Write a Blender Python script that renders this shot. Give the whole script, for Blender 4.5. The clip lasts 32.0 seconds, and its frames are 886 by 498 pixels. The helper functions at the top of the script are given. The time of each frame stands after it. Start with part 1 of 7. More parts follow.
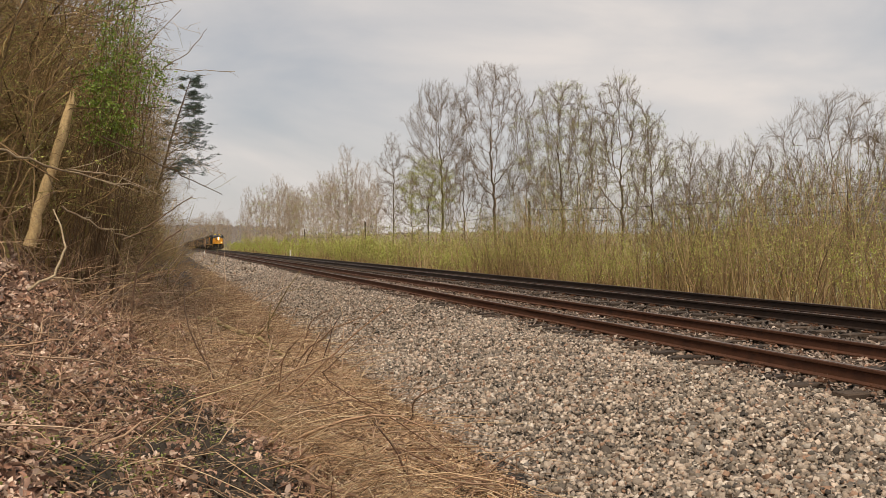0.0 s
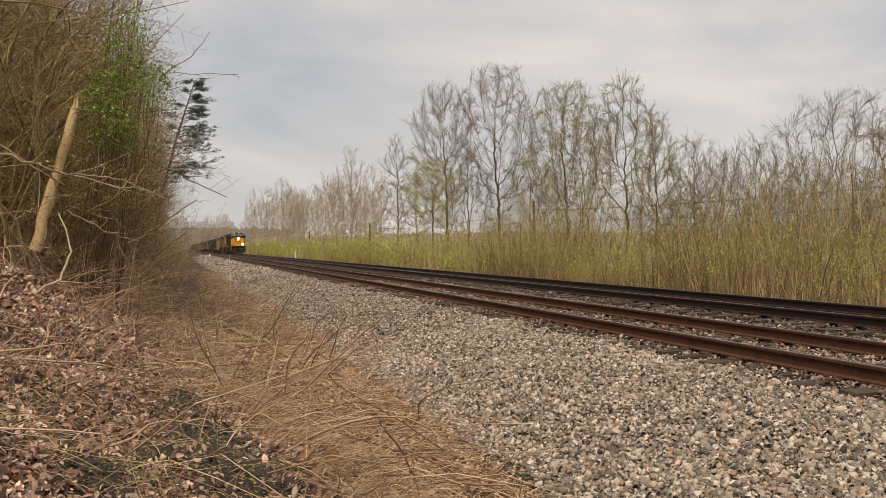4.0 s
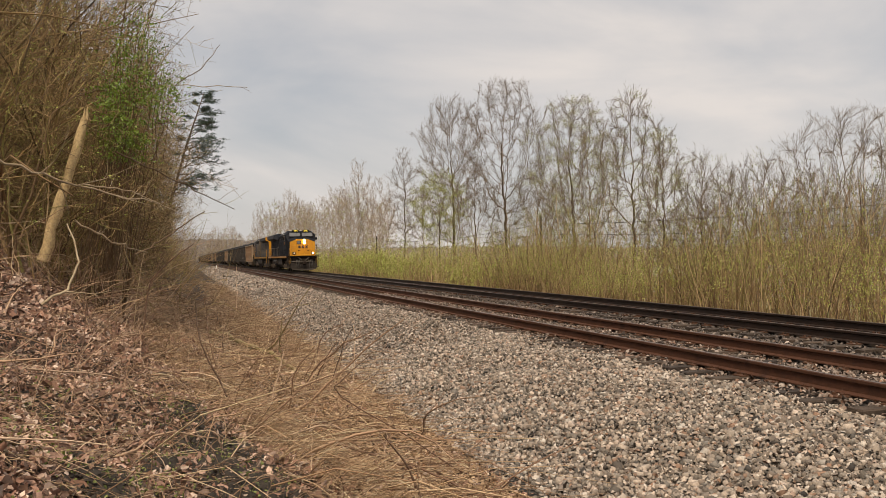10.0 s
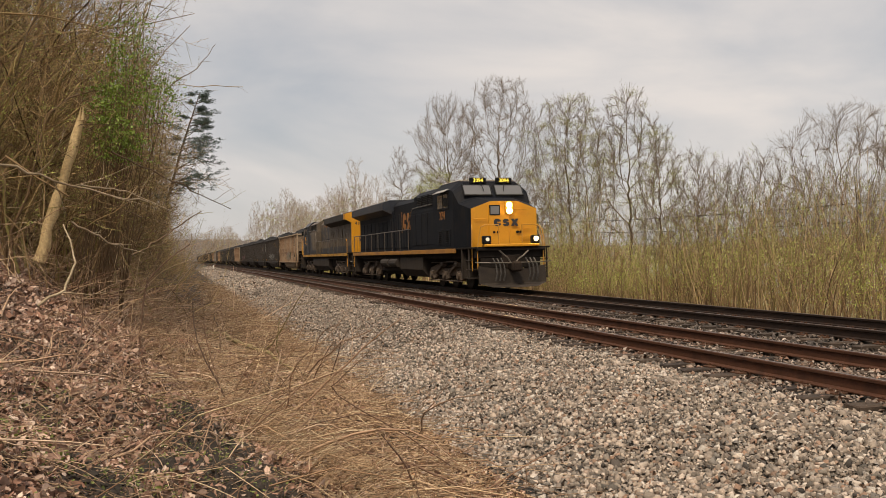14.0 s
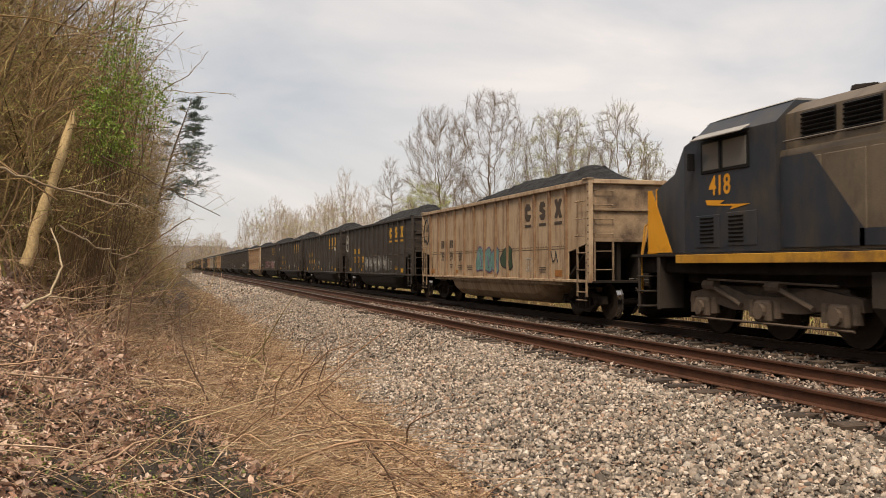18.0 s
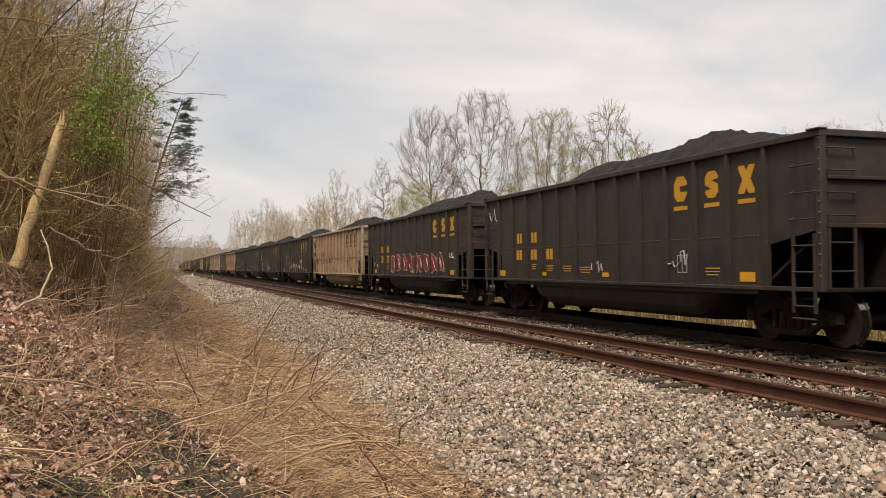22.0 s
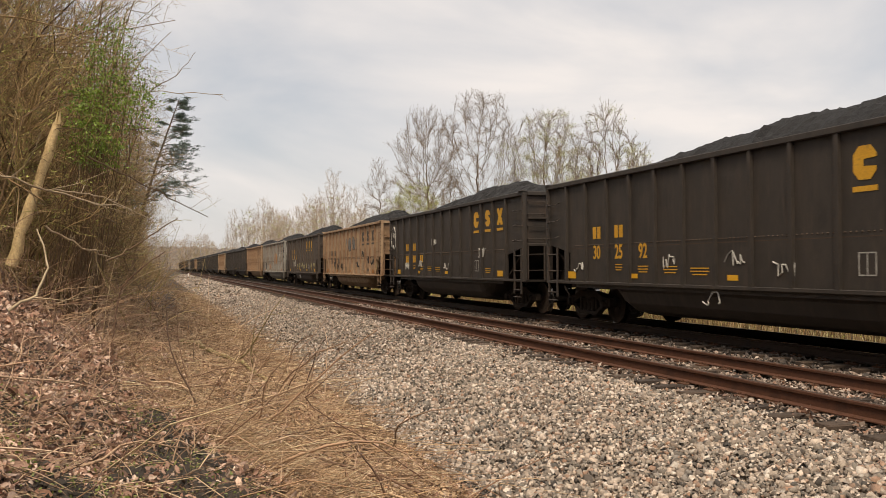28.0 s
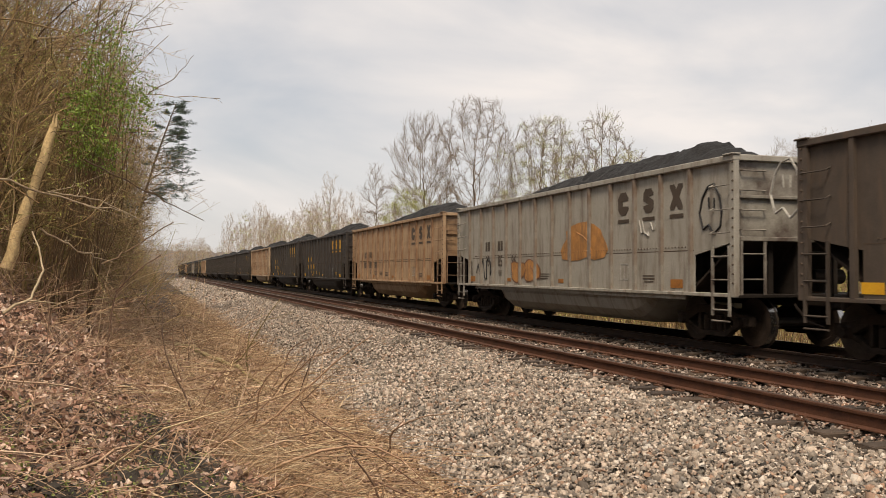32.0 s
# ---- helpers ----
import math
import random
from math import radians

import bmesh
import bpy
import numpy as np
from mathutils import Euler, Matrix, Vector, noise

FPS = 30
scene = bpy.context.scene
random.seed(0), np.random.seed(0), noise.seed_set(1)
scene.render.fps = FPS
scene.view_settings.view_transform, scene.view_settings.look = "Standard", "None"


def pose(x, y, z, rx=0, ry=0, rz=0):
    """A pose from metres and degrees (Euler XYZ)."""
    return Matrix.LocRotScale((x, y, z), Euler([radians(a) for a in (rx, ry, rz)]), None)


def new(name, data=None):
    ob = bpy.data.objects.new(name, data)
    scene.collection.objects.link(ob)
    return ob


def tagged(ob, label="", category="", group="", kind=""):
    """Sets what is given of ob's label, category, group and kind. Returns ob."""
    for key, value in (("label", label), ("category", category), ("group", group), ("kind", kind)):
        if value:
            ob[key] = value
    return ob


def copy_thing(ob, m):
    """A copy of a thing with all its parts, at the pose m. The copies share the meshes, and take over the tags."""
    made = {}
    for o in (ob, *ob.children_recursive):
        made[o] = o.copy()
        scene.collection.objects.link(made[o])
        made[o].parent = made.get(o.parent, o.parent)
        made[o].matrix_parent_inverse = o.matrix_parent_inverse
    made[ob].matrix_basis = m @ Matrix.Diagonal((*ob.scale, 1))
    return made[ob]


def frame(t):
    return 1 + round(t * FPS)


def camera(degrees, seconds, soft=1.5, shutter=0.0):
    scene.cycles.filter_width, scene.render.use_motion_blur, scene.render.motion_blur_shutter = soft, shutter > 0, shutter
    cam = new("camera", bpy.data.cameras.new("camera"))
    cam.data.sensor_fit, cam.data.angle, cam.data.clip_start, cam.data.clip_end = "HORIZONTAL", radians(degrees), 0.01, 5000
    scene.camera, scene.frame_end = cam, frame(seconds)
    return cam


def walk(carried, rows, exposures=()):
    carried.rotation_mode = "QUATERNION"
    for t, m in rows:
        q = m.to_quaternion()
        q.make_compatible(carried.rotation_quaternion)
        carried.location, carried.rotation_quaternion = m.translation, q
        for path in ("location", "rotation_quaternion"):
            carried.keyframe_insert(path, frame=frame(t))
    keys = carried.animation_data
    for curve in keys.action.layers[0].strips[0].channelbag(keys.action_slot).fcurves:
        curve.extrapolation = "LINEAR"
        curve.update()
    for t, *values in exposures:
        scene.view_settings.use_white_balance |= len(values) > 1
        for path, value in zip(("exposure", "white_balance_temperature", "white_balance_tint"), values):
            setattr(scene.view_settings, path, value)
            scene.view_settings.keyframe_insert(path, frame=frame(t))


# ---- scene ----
# Axes: y runs along the tracks, away from the camera; x to their far side; z up from the rail heads.
cam = camera(53.76, 32.0, soft=0.55, shutter=0.08)
EYE = (0.0, 0.0, 1.37)
PATH = (
    (0.0, 89.46, 1.01, -17.16),
    (0.5, 89.41, 1.12, -17.10),
    (1.0, 89.35, 1.26, -17.07),
    (1.5, 89.34, 1.37, -17.04),
    (2.0, 89.39, 1.40, -17.00),
    (2.5, 89.46, 1.44, -16.97),
    (3.0, 89.52, 1.47, -16.93),
    (3.5, 89.53, 1.49, -16.90),
    (5.5, 89.52, 1.37, -16.68),
    (6.0, 89.54, 1.35, -16.64),
    (6.5, 89.56, 1.25, -16.64),
    (7.0, 89.58, 1.15, -16.63),
    (7.5, 89.65, 1.03, -16.59),
    (8.0, 89.78, 0.91, -16.57),
    (8.5, 89.96, 0.90, -16.56),
    (9.0, 90.16, 0.94, -16.52),
    (9.5, 90.32, 0.98, -16.48),
    (10.0, 90.42, 1.02, -16.42),
    (10.5, 90.49, 1.13, -16.30),
    (11.0, 90.56, 1.31, -16.16),
    (11.5, 90.62, 1.43, -16.07),
    (12.0, 90.64, 1.47, -16.06),
    (12.5, 90.61, 1.42, -16.15),
    (13.0, 90.51, 1.44, -16.31),
    (13.5, 90.40, 1.43, -16.48),
    (14.0, 90.34, 1.31, -16.62),
    (14.5, 90.37, 1.09, -16.67),
    (16.5, 90.96, 0.34, -16.90),
    (17.0, 91.01, 0.28, -17.06),
    (17.5, 91.06, 0.24, -17.22),
    (18.0, 91.07, 0.18, -17.35),
    (18.5, 91.07, 0.21, -17.47),
    (19.0, 91.08, 0.23, -17.55),
    (19.5, 91.10, 0.29, -17.60),
    (20.0, 91.14, 0.30, -17.64),
    (20.5, 91.16, 0.34, -17.72),
    (21.0, 91.16, 0.43, -17.80),
    (21.5, 91.13, 0.37, -17.88),
    (22.0, 91.12, 0.34, -17.89),
    (22.5, 91.10, 0.27, -17.88),
    (23.0, 91.09, 0.28, -17.91),
    (23.5, 91.03, 0.40, -17.97),
    (24.0, 90.97, 0.53, -18.03),
    (24.5, 90.95, 0.72, -18.04),
    (25.0, 90.94, 0.75, -18.01),
    (25.5, 90.95, 0.76, -17.99),
    (27.5, 91.10, 0.34, -18.07),
    (28.0, 91.14, 0.19, -18.11),
    (28.5, 91.19, 0.19, -18.17),
    (29.0, 91.21, 0.12, -18.28),
    (29.5, 91.26, 0.10, -18.37),
    (30.0, 91.34, 0.07, -18.39),
    (30.5, 91.41, 0.02, -18.35),
    (31.0, 91.45, -0.05, -18.30),
    (31.5, 91.47, -0.13, -18.25),
    (32.0, 91.49, -0.18, -18.37),
)
walk(cam, [(t, pose(*EYE, a, b, c)) for t, a, b, c in PATH],
     exposures=[(0, -0.05, 7050, 12), (14, -0.03, 7050, 12), (16.5, 0.21, 7050, 12), (32, 0.22, 7050, 12)])

# ---- world and sun ----
TO_SUN = Vector((-0.30, -0.45, 0.84))
SUN_ELEVATION, SUN_ROTATION = math.asin(TO_SUN.normalized().z), math.atan2(TO_SUN.x, TO_SUN.y)
world = bpy.data.worlds.new("overcast_sky")
scene.world = world
world.use_nodes = True


def sky_nodes():
    nt = world.node_tree
    nt.nodes.clear()
    out = nt.nodes.new("ShaderNodeOutputWorld")
    bg = nt.nodes.new("ShaderNodeBackground")
    sky = nt.nodes.new("ShaderNodeTexSky")
    sky.sky_type, sky.sun_disc = "NISHITA", False
    sky.sun_elevation, sky.sun_rotation = SUN_ELEVATION, SUN_ROTATION
    sky.air_density, sky.dust_density = 1.0, 2.0
    dim = nt.nodes.new("ShaderNodeVectorMath")
    dim.operation = "SCALE"
    dim.inputs["Scale"].default_value = 0.085
    nt.links.new(sky.outputs[0], dim.inputs[0])
    co = nt.nodes.new("ShaderNodeTexCoord")
    squash = nt.nodes.new("ShaderNodeMapping")
    squash.inputs["Scale"].default_value = (1.0, 1.0, 2.4)
    squash.inputs["Location"].default_value = (0.35, 0.1, 0.2)
    nt.links.new(co.outputs["Generated"], squash.inputs[0])
    puffs = nt.nodes.new("ShaderNodeTexNoise")
    puffs.inputs["Scale"].default_value, puffs.inputs["Detail"].default_value = 2.4, 7.0
    puffs.inputs["Roughness"].default_value, puffs.inputs["Distortion"].default_value = 0.5, 0.4
    nt.links.new(squash.outputs[0], puffs.inputs["Vector"])
    cover = nt.nodes.new("ShaderNodeValToRGB")
    cover.color_ramp.elements[0].position, cover.color_ramp.elements[1].position = 0.28, 0.62
    cover.color_ramp.elements[0].color = (0.56, 0.56, 0.56, 1)
    cover.color_ramp.elements[1].color = (0.95, 0.95, 0.95, 1)
    nt.links.new(puffs.outputs[0], cover.inputs[0])
    tone = nt.nodes.new("ShaderNodeValToRGB")
    tone.color_ramp.elements[0].position, tone.color_ramp.elements[1].position = 0.30, 0.70
    tone.color_ramp.elements[0].color = (0.57, 0.608, 0.662, 1)
    tone.color_ramp.elements[1].color = (0.82, 0.79, 0.78, 1)
    nt.links.new(puffs.outputs[0], tone.inputs[0])
    mix = nt.nodes.new("ShaderNodeMix")
    mix.data_type = "RGBA"
    nt.links.new(cover.outputs[0], mix.inputs["Factor"])
    nt.links.new(dim.outputs[0], mix.inputs["A"])
    nt.links.new(tone.outputs[0], mix.inputs["B"])
    nt.links.new(mix.outputs["Result"], bg.inputs[0])
    bg.inputs[1].default_value = 1.0
    nt.links.new(bg.outputs[0], out.inputs[0])


sky_nodes()
sun = new("sun", bpy.data.lights.new("sun", "SUN"))
sun.data.energy, sun.data.angle, sun.data.color = 3.4, radians(16), (1.0, 0.87, 0.70)
sun.rotation_euler = TO_SUN.to_track_quat("Z", "Y").to_euler()


# ---- materials ----
def ramp(nt, fac, cols, lo=0.3, hi=0.7):
    r = nt.nodes.new("ShaderNodeValToRGB")
    e = r.color_ramp.elements
    while len(e) < len(cols):
        e.new(0.5)
    for i, c in enumerate(cols):
        e[i].position = lo + (hi - lo) * i / max(1, len(cols) - 1)
        e[i].color = (*c, 1)
    nt.links.new(fac, r.inputs[0])
    return r.outputs[0]


def noise_node(nt, vec, scale, detail=5.0, rough=0.6, stretch=None):
    if stretch:
        m = nt.nodes.new("ShaderNodeMapping")
        m.inputs["Scale"].default_value = stretch
        nt.links.new(vec, m.inputs[0])
        vec = m.outputs[0]
    n = nt.nodes.new("ShaderNodeTexNoise")
    n.inputs["Scale"].default_value, n.inputs["Detail"].default_value = scale, detail
    n.inputs["Roughness"].default_value = rough
    nt.links.new(vec, n.inputs["Vector"])
    return n.outputs[0]


def blend(nt, kind, fac, a, b):
    m = nt.nodes.new("ShaderNodeMix")
    m.data_type, m.blend_type = "RGBA", kind
    if isinstance(fac, float):
        m.inputs["Factor"].default_value = fac
    else:
        nt.links.new(fac, m.inputs["Factor"])
    nt.links.new(a, m.inputs["A"])
    if isinstance(b, tuple):
        m.inputs["B"].default_value = (*b, 1)
    else:
        nt.links.new(b, m.inputs["B"])
    return m.outputs["Result"]


def surf(name, cols, scale=3.0, rough=0.8, metal=0.0, fine=40.0, fine_amount=0.35, bump=0.15, bump_scale=None,
         stretch=None, vary="", vary_cols=None, wear=None, wear_scale=2.0, wear_lo=0.55, wear_hi=0.72, wear_stretch=None, emit=None, glow=0.0):
    """A surface whose colour drifts through cols at one scale, with grain at a finer one; vary: 'island' or 'object'."""
    m = bpy.data.materials.new(name)
    m.use_nodes = True
    nt = m.node_tree
    b = nt.nodes["Principled BSDF"]
    co = nt.nodes.new("ShaderNodeTexCoord").outputs["Object"]
    if vary == "island":
        src = nt.nodes.new("ShaderNodeNewGeometry").outputs["Random Per Island"]
        col = ramp(nt, src, vary_cols or cols, 0.0, 1.0)
        if vary_cols:
            col = blend(nt, "MULTIPLY", 0.5, col, ramp(nt, noise_node(nt, co, scale, stretch=stretch), cols))
    else:
        col = ramp(nt, noise_node(nt, co, scale, stretch=stretch), cols)
        if vary == "object":
            src = nt.nodes.new("ShaderNodeObjectInfo").outputs["Random"]
            col = blend(nt, "MULTIPLY", 0.8, col, ramp(nt, src, vary_cols, 0.0, 1.0))
    grain = noise_node(nt, co, fine, 4.0, 0.7)
    if fine_amount:
        g = ramp(nt, grain, [(1 - fine_amount,) * 3, (1 + fine_amount * 0.3,) * 3], 0.3, 0.7)
        col = blend(nt, "MULTIPLY", 1.0, col, g)
    if wear:
        w = noise_node(nt, co, wear_scale, 8.0, 0.68, wear_stretch)
        wf = ramp(nt, w, [(0, 0, 0), (1, 1, 1)], wear_lo, wear_hi)
        col = blend(nt, "MIX", wf, col, wear)
    nt.links.new(col, b.inputs["Base Color"])
    b.inputs["Roughness"].default_value, b.inputs["Metallic"].default_value = rough, metal
    if bump:
        bp = nt.nodes.new("ShaderNodeBump")
        bp.inputs["Strength"].default_value = bump
        bp.inputs["Distance"].default_value = 0.02
        h = grain if bump_scale is None else noise_node(nt, co, bump_scale, 6.0, 0.7)
        nt.links.new(h, bp.inputs["Height"])
        nt.links.new(bp.outputs[0], b.inputs["Normal"])
    if glow:
        b.inputs["Emission Color"].default_value = (*emit, 1)
        b.inputs["Emission Strength"].default_value = glow
    return m


STONE = surf("ballast_stone", [(0.8, 0.8, 0.8), (1, 1, 1)], 6, 0.85, fine=60, fine_amount=0.3, bump=0.3, vary="island",
             vary_cols=[(0.035, 0.031, 0.028), (0.312, 0.253, 0.204), (0.092, 0.086, 0.075), (0.554, 0.451, 0.366), (0.173, 0.152, 0.127), (0.370, 0.226, 0.152), (0.740, 0.670, 0.590), (0.058, 0.053, 0.048), (0.439, 0.363, 0.293), (0.208, 0.189, 0.162), (0.716, 0.594, 0.491), (0.277, 0.242, 0.204)])
STONE_RUSTY = surf("rust_tinted_stone", [(0.8, 0.8, 0.8), (1, 1, 1)], 6, 0.85, fine=60, fine_amount=0.3, bump=0.3, vary="island",
                   vary_cols=[(0.04, 0.03, 0.026), (0.25, 0.19, 0.15), (0.09, 0.07, 0.06), (0.42, 0.33, 0.27), (0.15, 0.115, 0.095), (0.30, 0.17, 0.115), (0.60, 0.51, 0.44), (0.19, 0.145, 0.12)])
STONE_OILY = surf("oil_dark_stone", [(0.8, 0.8, 0.8), (1, 1, 1)], 6, 0.8, fine=60, fine_amount=0.3, bump=0.3, vary="island",
                  vary_cols=[(0.02, 0.017, 0.016), (0.12, 0.095, 0.08), (0.045, 0.038, 0.034), (0.22, 0.175, 0.145), (0.075, 0.06, 0.052), (0.33, 0.27, 0.23), (0.10, 0.08, 0.068)])
RAIL = surf("rusty_rail_steel", [(0.055, 0.022, 0.012), (0.105, 0.042, 0.022), (0.075, 0.030, 0.016)], 3, 0.72, 0.2, fine=55, bump=0.15)
RAIL_DARK = surf("oiled_rail_steel", [(0.022, 0.015, 0.012), (0.045, 0.025, 0.018)], 3, 0.6, 0.3, fine=55, bump=0.15)
RAIL_TOP = surf("worn_rail_head", [(0.16, 0.11, 0.09), (0.24, 0.17, 0.14)], 4, 0.38, 0.7, fine=30, bump=0.05)
TIE = surf("creosoted_tie_wood", [(0.030, 0.024, 0.020), (0.075, 0.058, 0.046), (0.048, 0.038, 0.03)], 4, 0.9, fine=28, bump=0.5, stretch=(1, 8, 4),
           vary="object", vary_cols=[(0.55, 0.5, 0.5), (1.0, 0.9, 0.8), (1.5, 1.3, 1.15)])
PLATE = surf("rusty_tie_plate", [(0.075, 0.034, 0.018), (0.13, 0.058, 0.03)], 12, 0.85, 0.15, fine=80, bump=0.2)
LEAF = surf("dead_leaf", [(0.8, 0.8, 0.8), (1.1, 1.1, 1.1)], 9, 0.8, fine=70, fine_amount=0.25, bump=0.1, vary="island",
            vary_cols=[(0.074, 0.041, 0.027), (0.567, 0.358, 0.263), (0.189, 0.101, 0.068), (0.900, 0.716, 0.594), (0.121, 0.068, 0.046), (0.432, 0.243, 0.169), (0.270, 0.142, 0.095), (0.756, 0.540, 0.419), (0.095, 0.057, 0.041), (0.365, 0.223, 0.162)])
CHAFF = surf("crumbled_leaf_chaff", [(0.8, 0.8, 0.8), (1.1, 1.1, 1.1)], 9, 0.8, fine=70, fine_amount=0.25, bump=0.1, vary="island",
             vary_cols=[(0.119, 0.065, 0.039), (0.594, 0.425, 0.263), (0.285, 0.156, 0.092), (0.831, 0.650, 0.434), (0.404, 0.250, 0.145), (0.179, 0.100, 0.059), (0.689, 0.512, 0.328), (0.499, 0.263, 0.131)])
STRAW = surf("dry_grass_straw", [(0.85, 0.85, 0.85), (1.1, 1.1, 1.1)], 9, 0.75, fine=50, fine_amount=0.2, bump=0.0, vary="island",
             vary_cols=[(0.438, 0.284, 0.159), (0.730, 0.528, 0.329), (0.167, 0.096, 0.053), (0.795, 0.680, 0.461), (0.313, 0.187, 0.103), (0.094, 0.056, 0.033), (0.604, 0.416, 0.246), (0.229, 0.137, 0.076), (0.521, 0.345, 0.195)])
TWIG = surf("dead_twig_bark", [(0.8, 0.8, 0.8), (1.1, 1.1, 1.1)], 7, 0.85, fine=60, fine_amount=0.3, bump=0.1, vary="island",
            vary_cols=[(0.074, 0.041, 0.027), (0.324, 0.196, 0.121), (0.567, 0.378, 0.243), (0.149, 0.084, 0.054), (0.783, 0.581, 0.405), (0.230, 0.135, 0.084)])
RED_STEM = surf("reddish_weed_stem", [(0.8, 0.8, 0.8), (1.1, 1.1, 1.1)], 7, 0.85, fine=60, fine_amount=0.3, bump=0.1, vary="island",
                vary_cols=[(0.185, 0.093, 0.056), (0.625, 0.435, 0.263), (0.284, 0.157, 0.093), (0.846, 0.674, 0.431), (0.413, 0.255, 0.146), (0.128, 0.072, 0.047)])
PALE_BRANCH = surf("weathered_fallen_branch", [(0.34, 0.26, 0.16), (0.50, 0.40, 0.27)], 9, 0.85, fine=45, bump=0.3, wear=(0.2, 0.13, 0.07))
BARK = surf("grey_brown_bark", [(0.075, 0.05, 0.032), (0.15, 0.11, 0.075), (0.11, 0.08, 0.055)], 5, 0.9, fine=25, bump=0.6, stretch=(3, 3, 0.8))
WOODS_BARK = surf("thicket_bark", [(0.8, 0.8, 0.8), (1.1, 1.1, 1.1)], 6, 0.9, fine=40, fine_amount=0.3, bump=0.1, vary="island",
                  vary_cols=[(0.062, 0.039, 0.021), (0.408, 0.271, 0.126), (0.171, 0.105, 0.052), (0.635, 0.449, 0.221), (0.272, 0.167, 0.084), (0.090, 0.058, 0.032), (0.499, 0.346, 0.168), (0.307, 0.276, 0.089), (0.147, 0.090, 0.049)])
FAR_BARK = surf("pale_twig_bark", [(0.8, 0.8, 0.8), (1.1, 1.1, 1.1)], 3, 0.9, fine=20, fine_amount=0.2, bump=0.0, vary="island",
                vary_cols=[(0.145, 0.105, 0.073), (0.272, 0.210, 0.149), (0.204, 0.151, 0.108)])
# Paler than the nearer twigs: the distance haze is put into the bark colour.
HAZE_BARK = surf("hazed_twig_bark", [(0.85, 0.85, 0.85), (1.1, 1.1, 1.1)], 3, 0.9, fine=20, fine_amount=0.2, bump=0.0, vary="island",
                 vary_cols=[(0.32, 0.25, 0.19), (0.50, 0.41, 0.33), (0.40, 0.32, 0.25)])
STALK = surf("sapling_bark", [(0.85, 0.85, 0.85), (1.1, 1.1, 1.1)], 5, 0.85, fine=30, fine_amount=0.2, bump=0.0, vary="island",
             vary_cols=[(0.24, 0.145, 0.075), (0.50, 0.34, 0.18), (0.10, 0.06, 0.032), (0.34, 0.27, 0.10), (0.64, 0.46, 0.27), (0.15, 0.085, 0.048), (0.40, 0.26, 0.14)])
BUD = surf("spring_leaf_bud", [(0.85, 0.85, 0.85), (1.1, 1.1, 1.1)], 5, 0.6, fine=30, fine_amount=0.2, bump=0.0, vary="island",
           vary_cols=[(0.34, 0.40, 0.075), (0.52, 0.55, 0.14), (0.42, 0.45, 0.11), (0.28, 0.35, 0.06)])
PALE_BUD = surf("pale_opening_leaf", [(0.85, 0.85, 0.85), (1.1, 1.1, 1.1)], 5, 0.6, fine=30, fine_amount=0.2, bump=0.0, vary="island",
                vary_cols=[(0.42, 0.45, 0.16), (0.58, 0.59, 0.28), (0.34, 0.38, 0.12)])
BUSH_LEAF = surf("bright_bush_leaf", [(0.85, 0.85, 0.85), (1.1, 1.1, 1.1)], 5, 0.55, fine=30, fine_amount=0.2, bump=0.0, vary="island",
                 vary_cols=[(0.14, 0.22, 0.02), (0.24, 0.34, 0.04), (0.09, 0.15, 0.02)])
WEED = surf("small_weed_leaf", [(0.85, 0.85, 0.85), (1.1, 1.1, 1.1)], 5, 0.55, fine=30, fine_amount=0.2, bump=0.0, vary="island",
            vary_cols=[(0.14, 0.18, 0.035), (0.22, 0.25, 0.06), (0.11, 0.14, 0.035)])
# The needle green is lightened and greyed: haze mixed into the colour.
NEEDLE = surf("hazed_pine_needle", [(0.85, 0.85, 0.85), (1.1, 1.1, 1.1)], 5, 0.6, fine=30, fine_amount=0.2, bump=0.0, vary="island",
              vary_cols=[(0.045, 0.075, 0.055), (0.08, 0.12, 0.088), (0.06, 0.095, 0.072)])
SNAG_WOOD = surf("bare_snag_wood", [(0.48, 0.34, 0.16), (0.66, 0.50, 0.27)], 6, 0.85, fine=30, bump=0.6, stretch=(4, 4, 0.7), wear=(0.30, 0.18, 0.07), wear_scale=5)


# ---- mesh helpers ----
def bulk(name, verts, faces, material, parent=None, smooth=False):
    """One mesh object from arrays: verts (n, 3) and faces (m, k)."""
    verts, faces = np.asarray(verts, np.float32).reshape(-1, 3), np.asarray(faces, np.int32)
    me = bpy.data.meshes.new(name)
    m, k = faces.shape
    me.vertices.add(len(verts))
    me.vertices.foreach_set("co", verts.ravel())
    me.loops.add(m * k)
    me.loops.foreach_set("vertex_index", faces.ravel())
    me.polygons.add(m)
    me.polygons.foreach_set("loop_start", np.arange(0, m * k, k, dtype=np.int32))
    if smooth:
        me.polygons.foreach_set("use_smooth", np.ones(m, bool))
    me.update(calc_edges=True)
    me.materials.append(material)
    ob = new(name, me)
    ob.parent = parent
    return ob


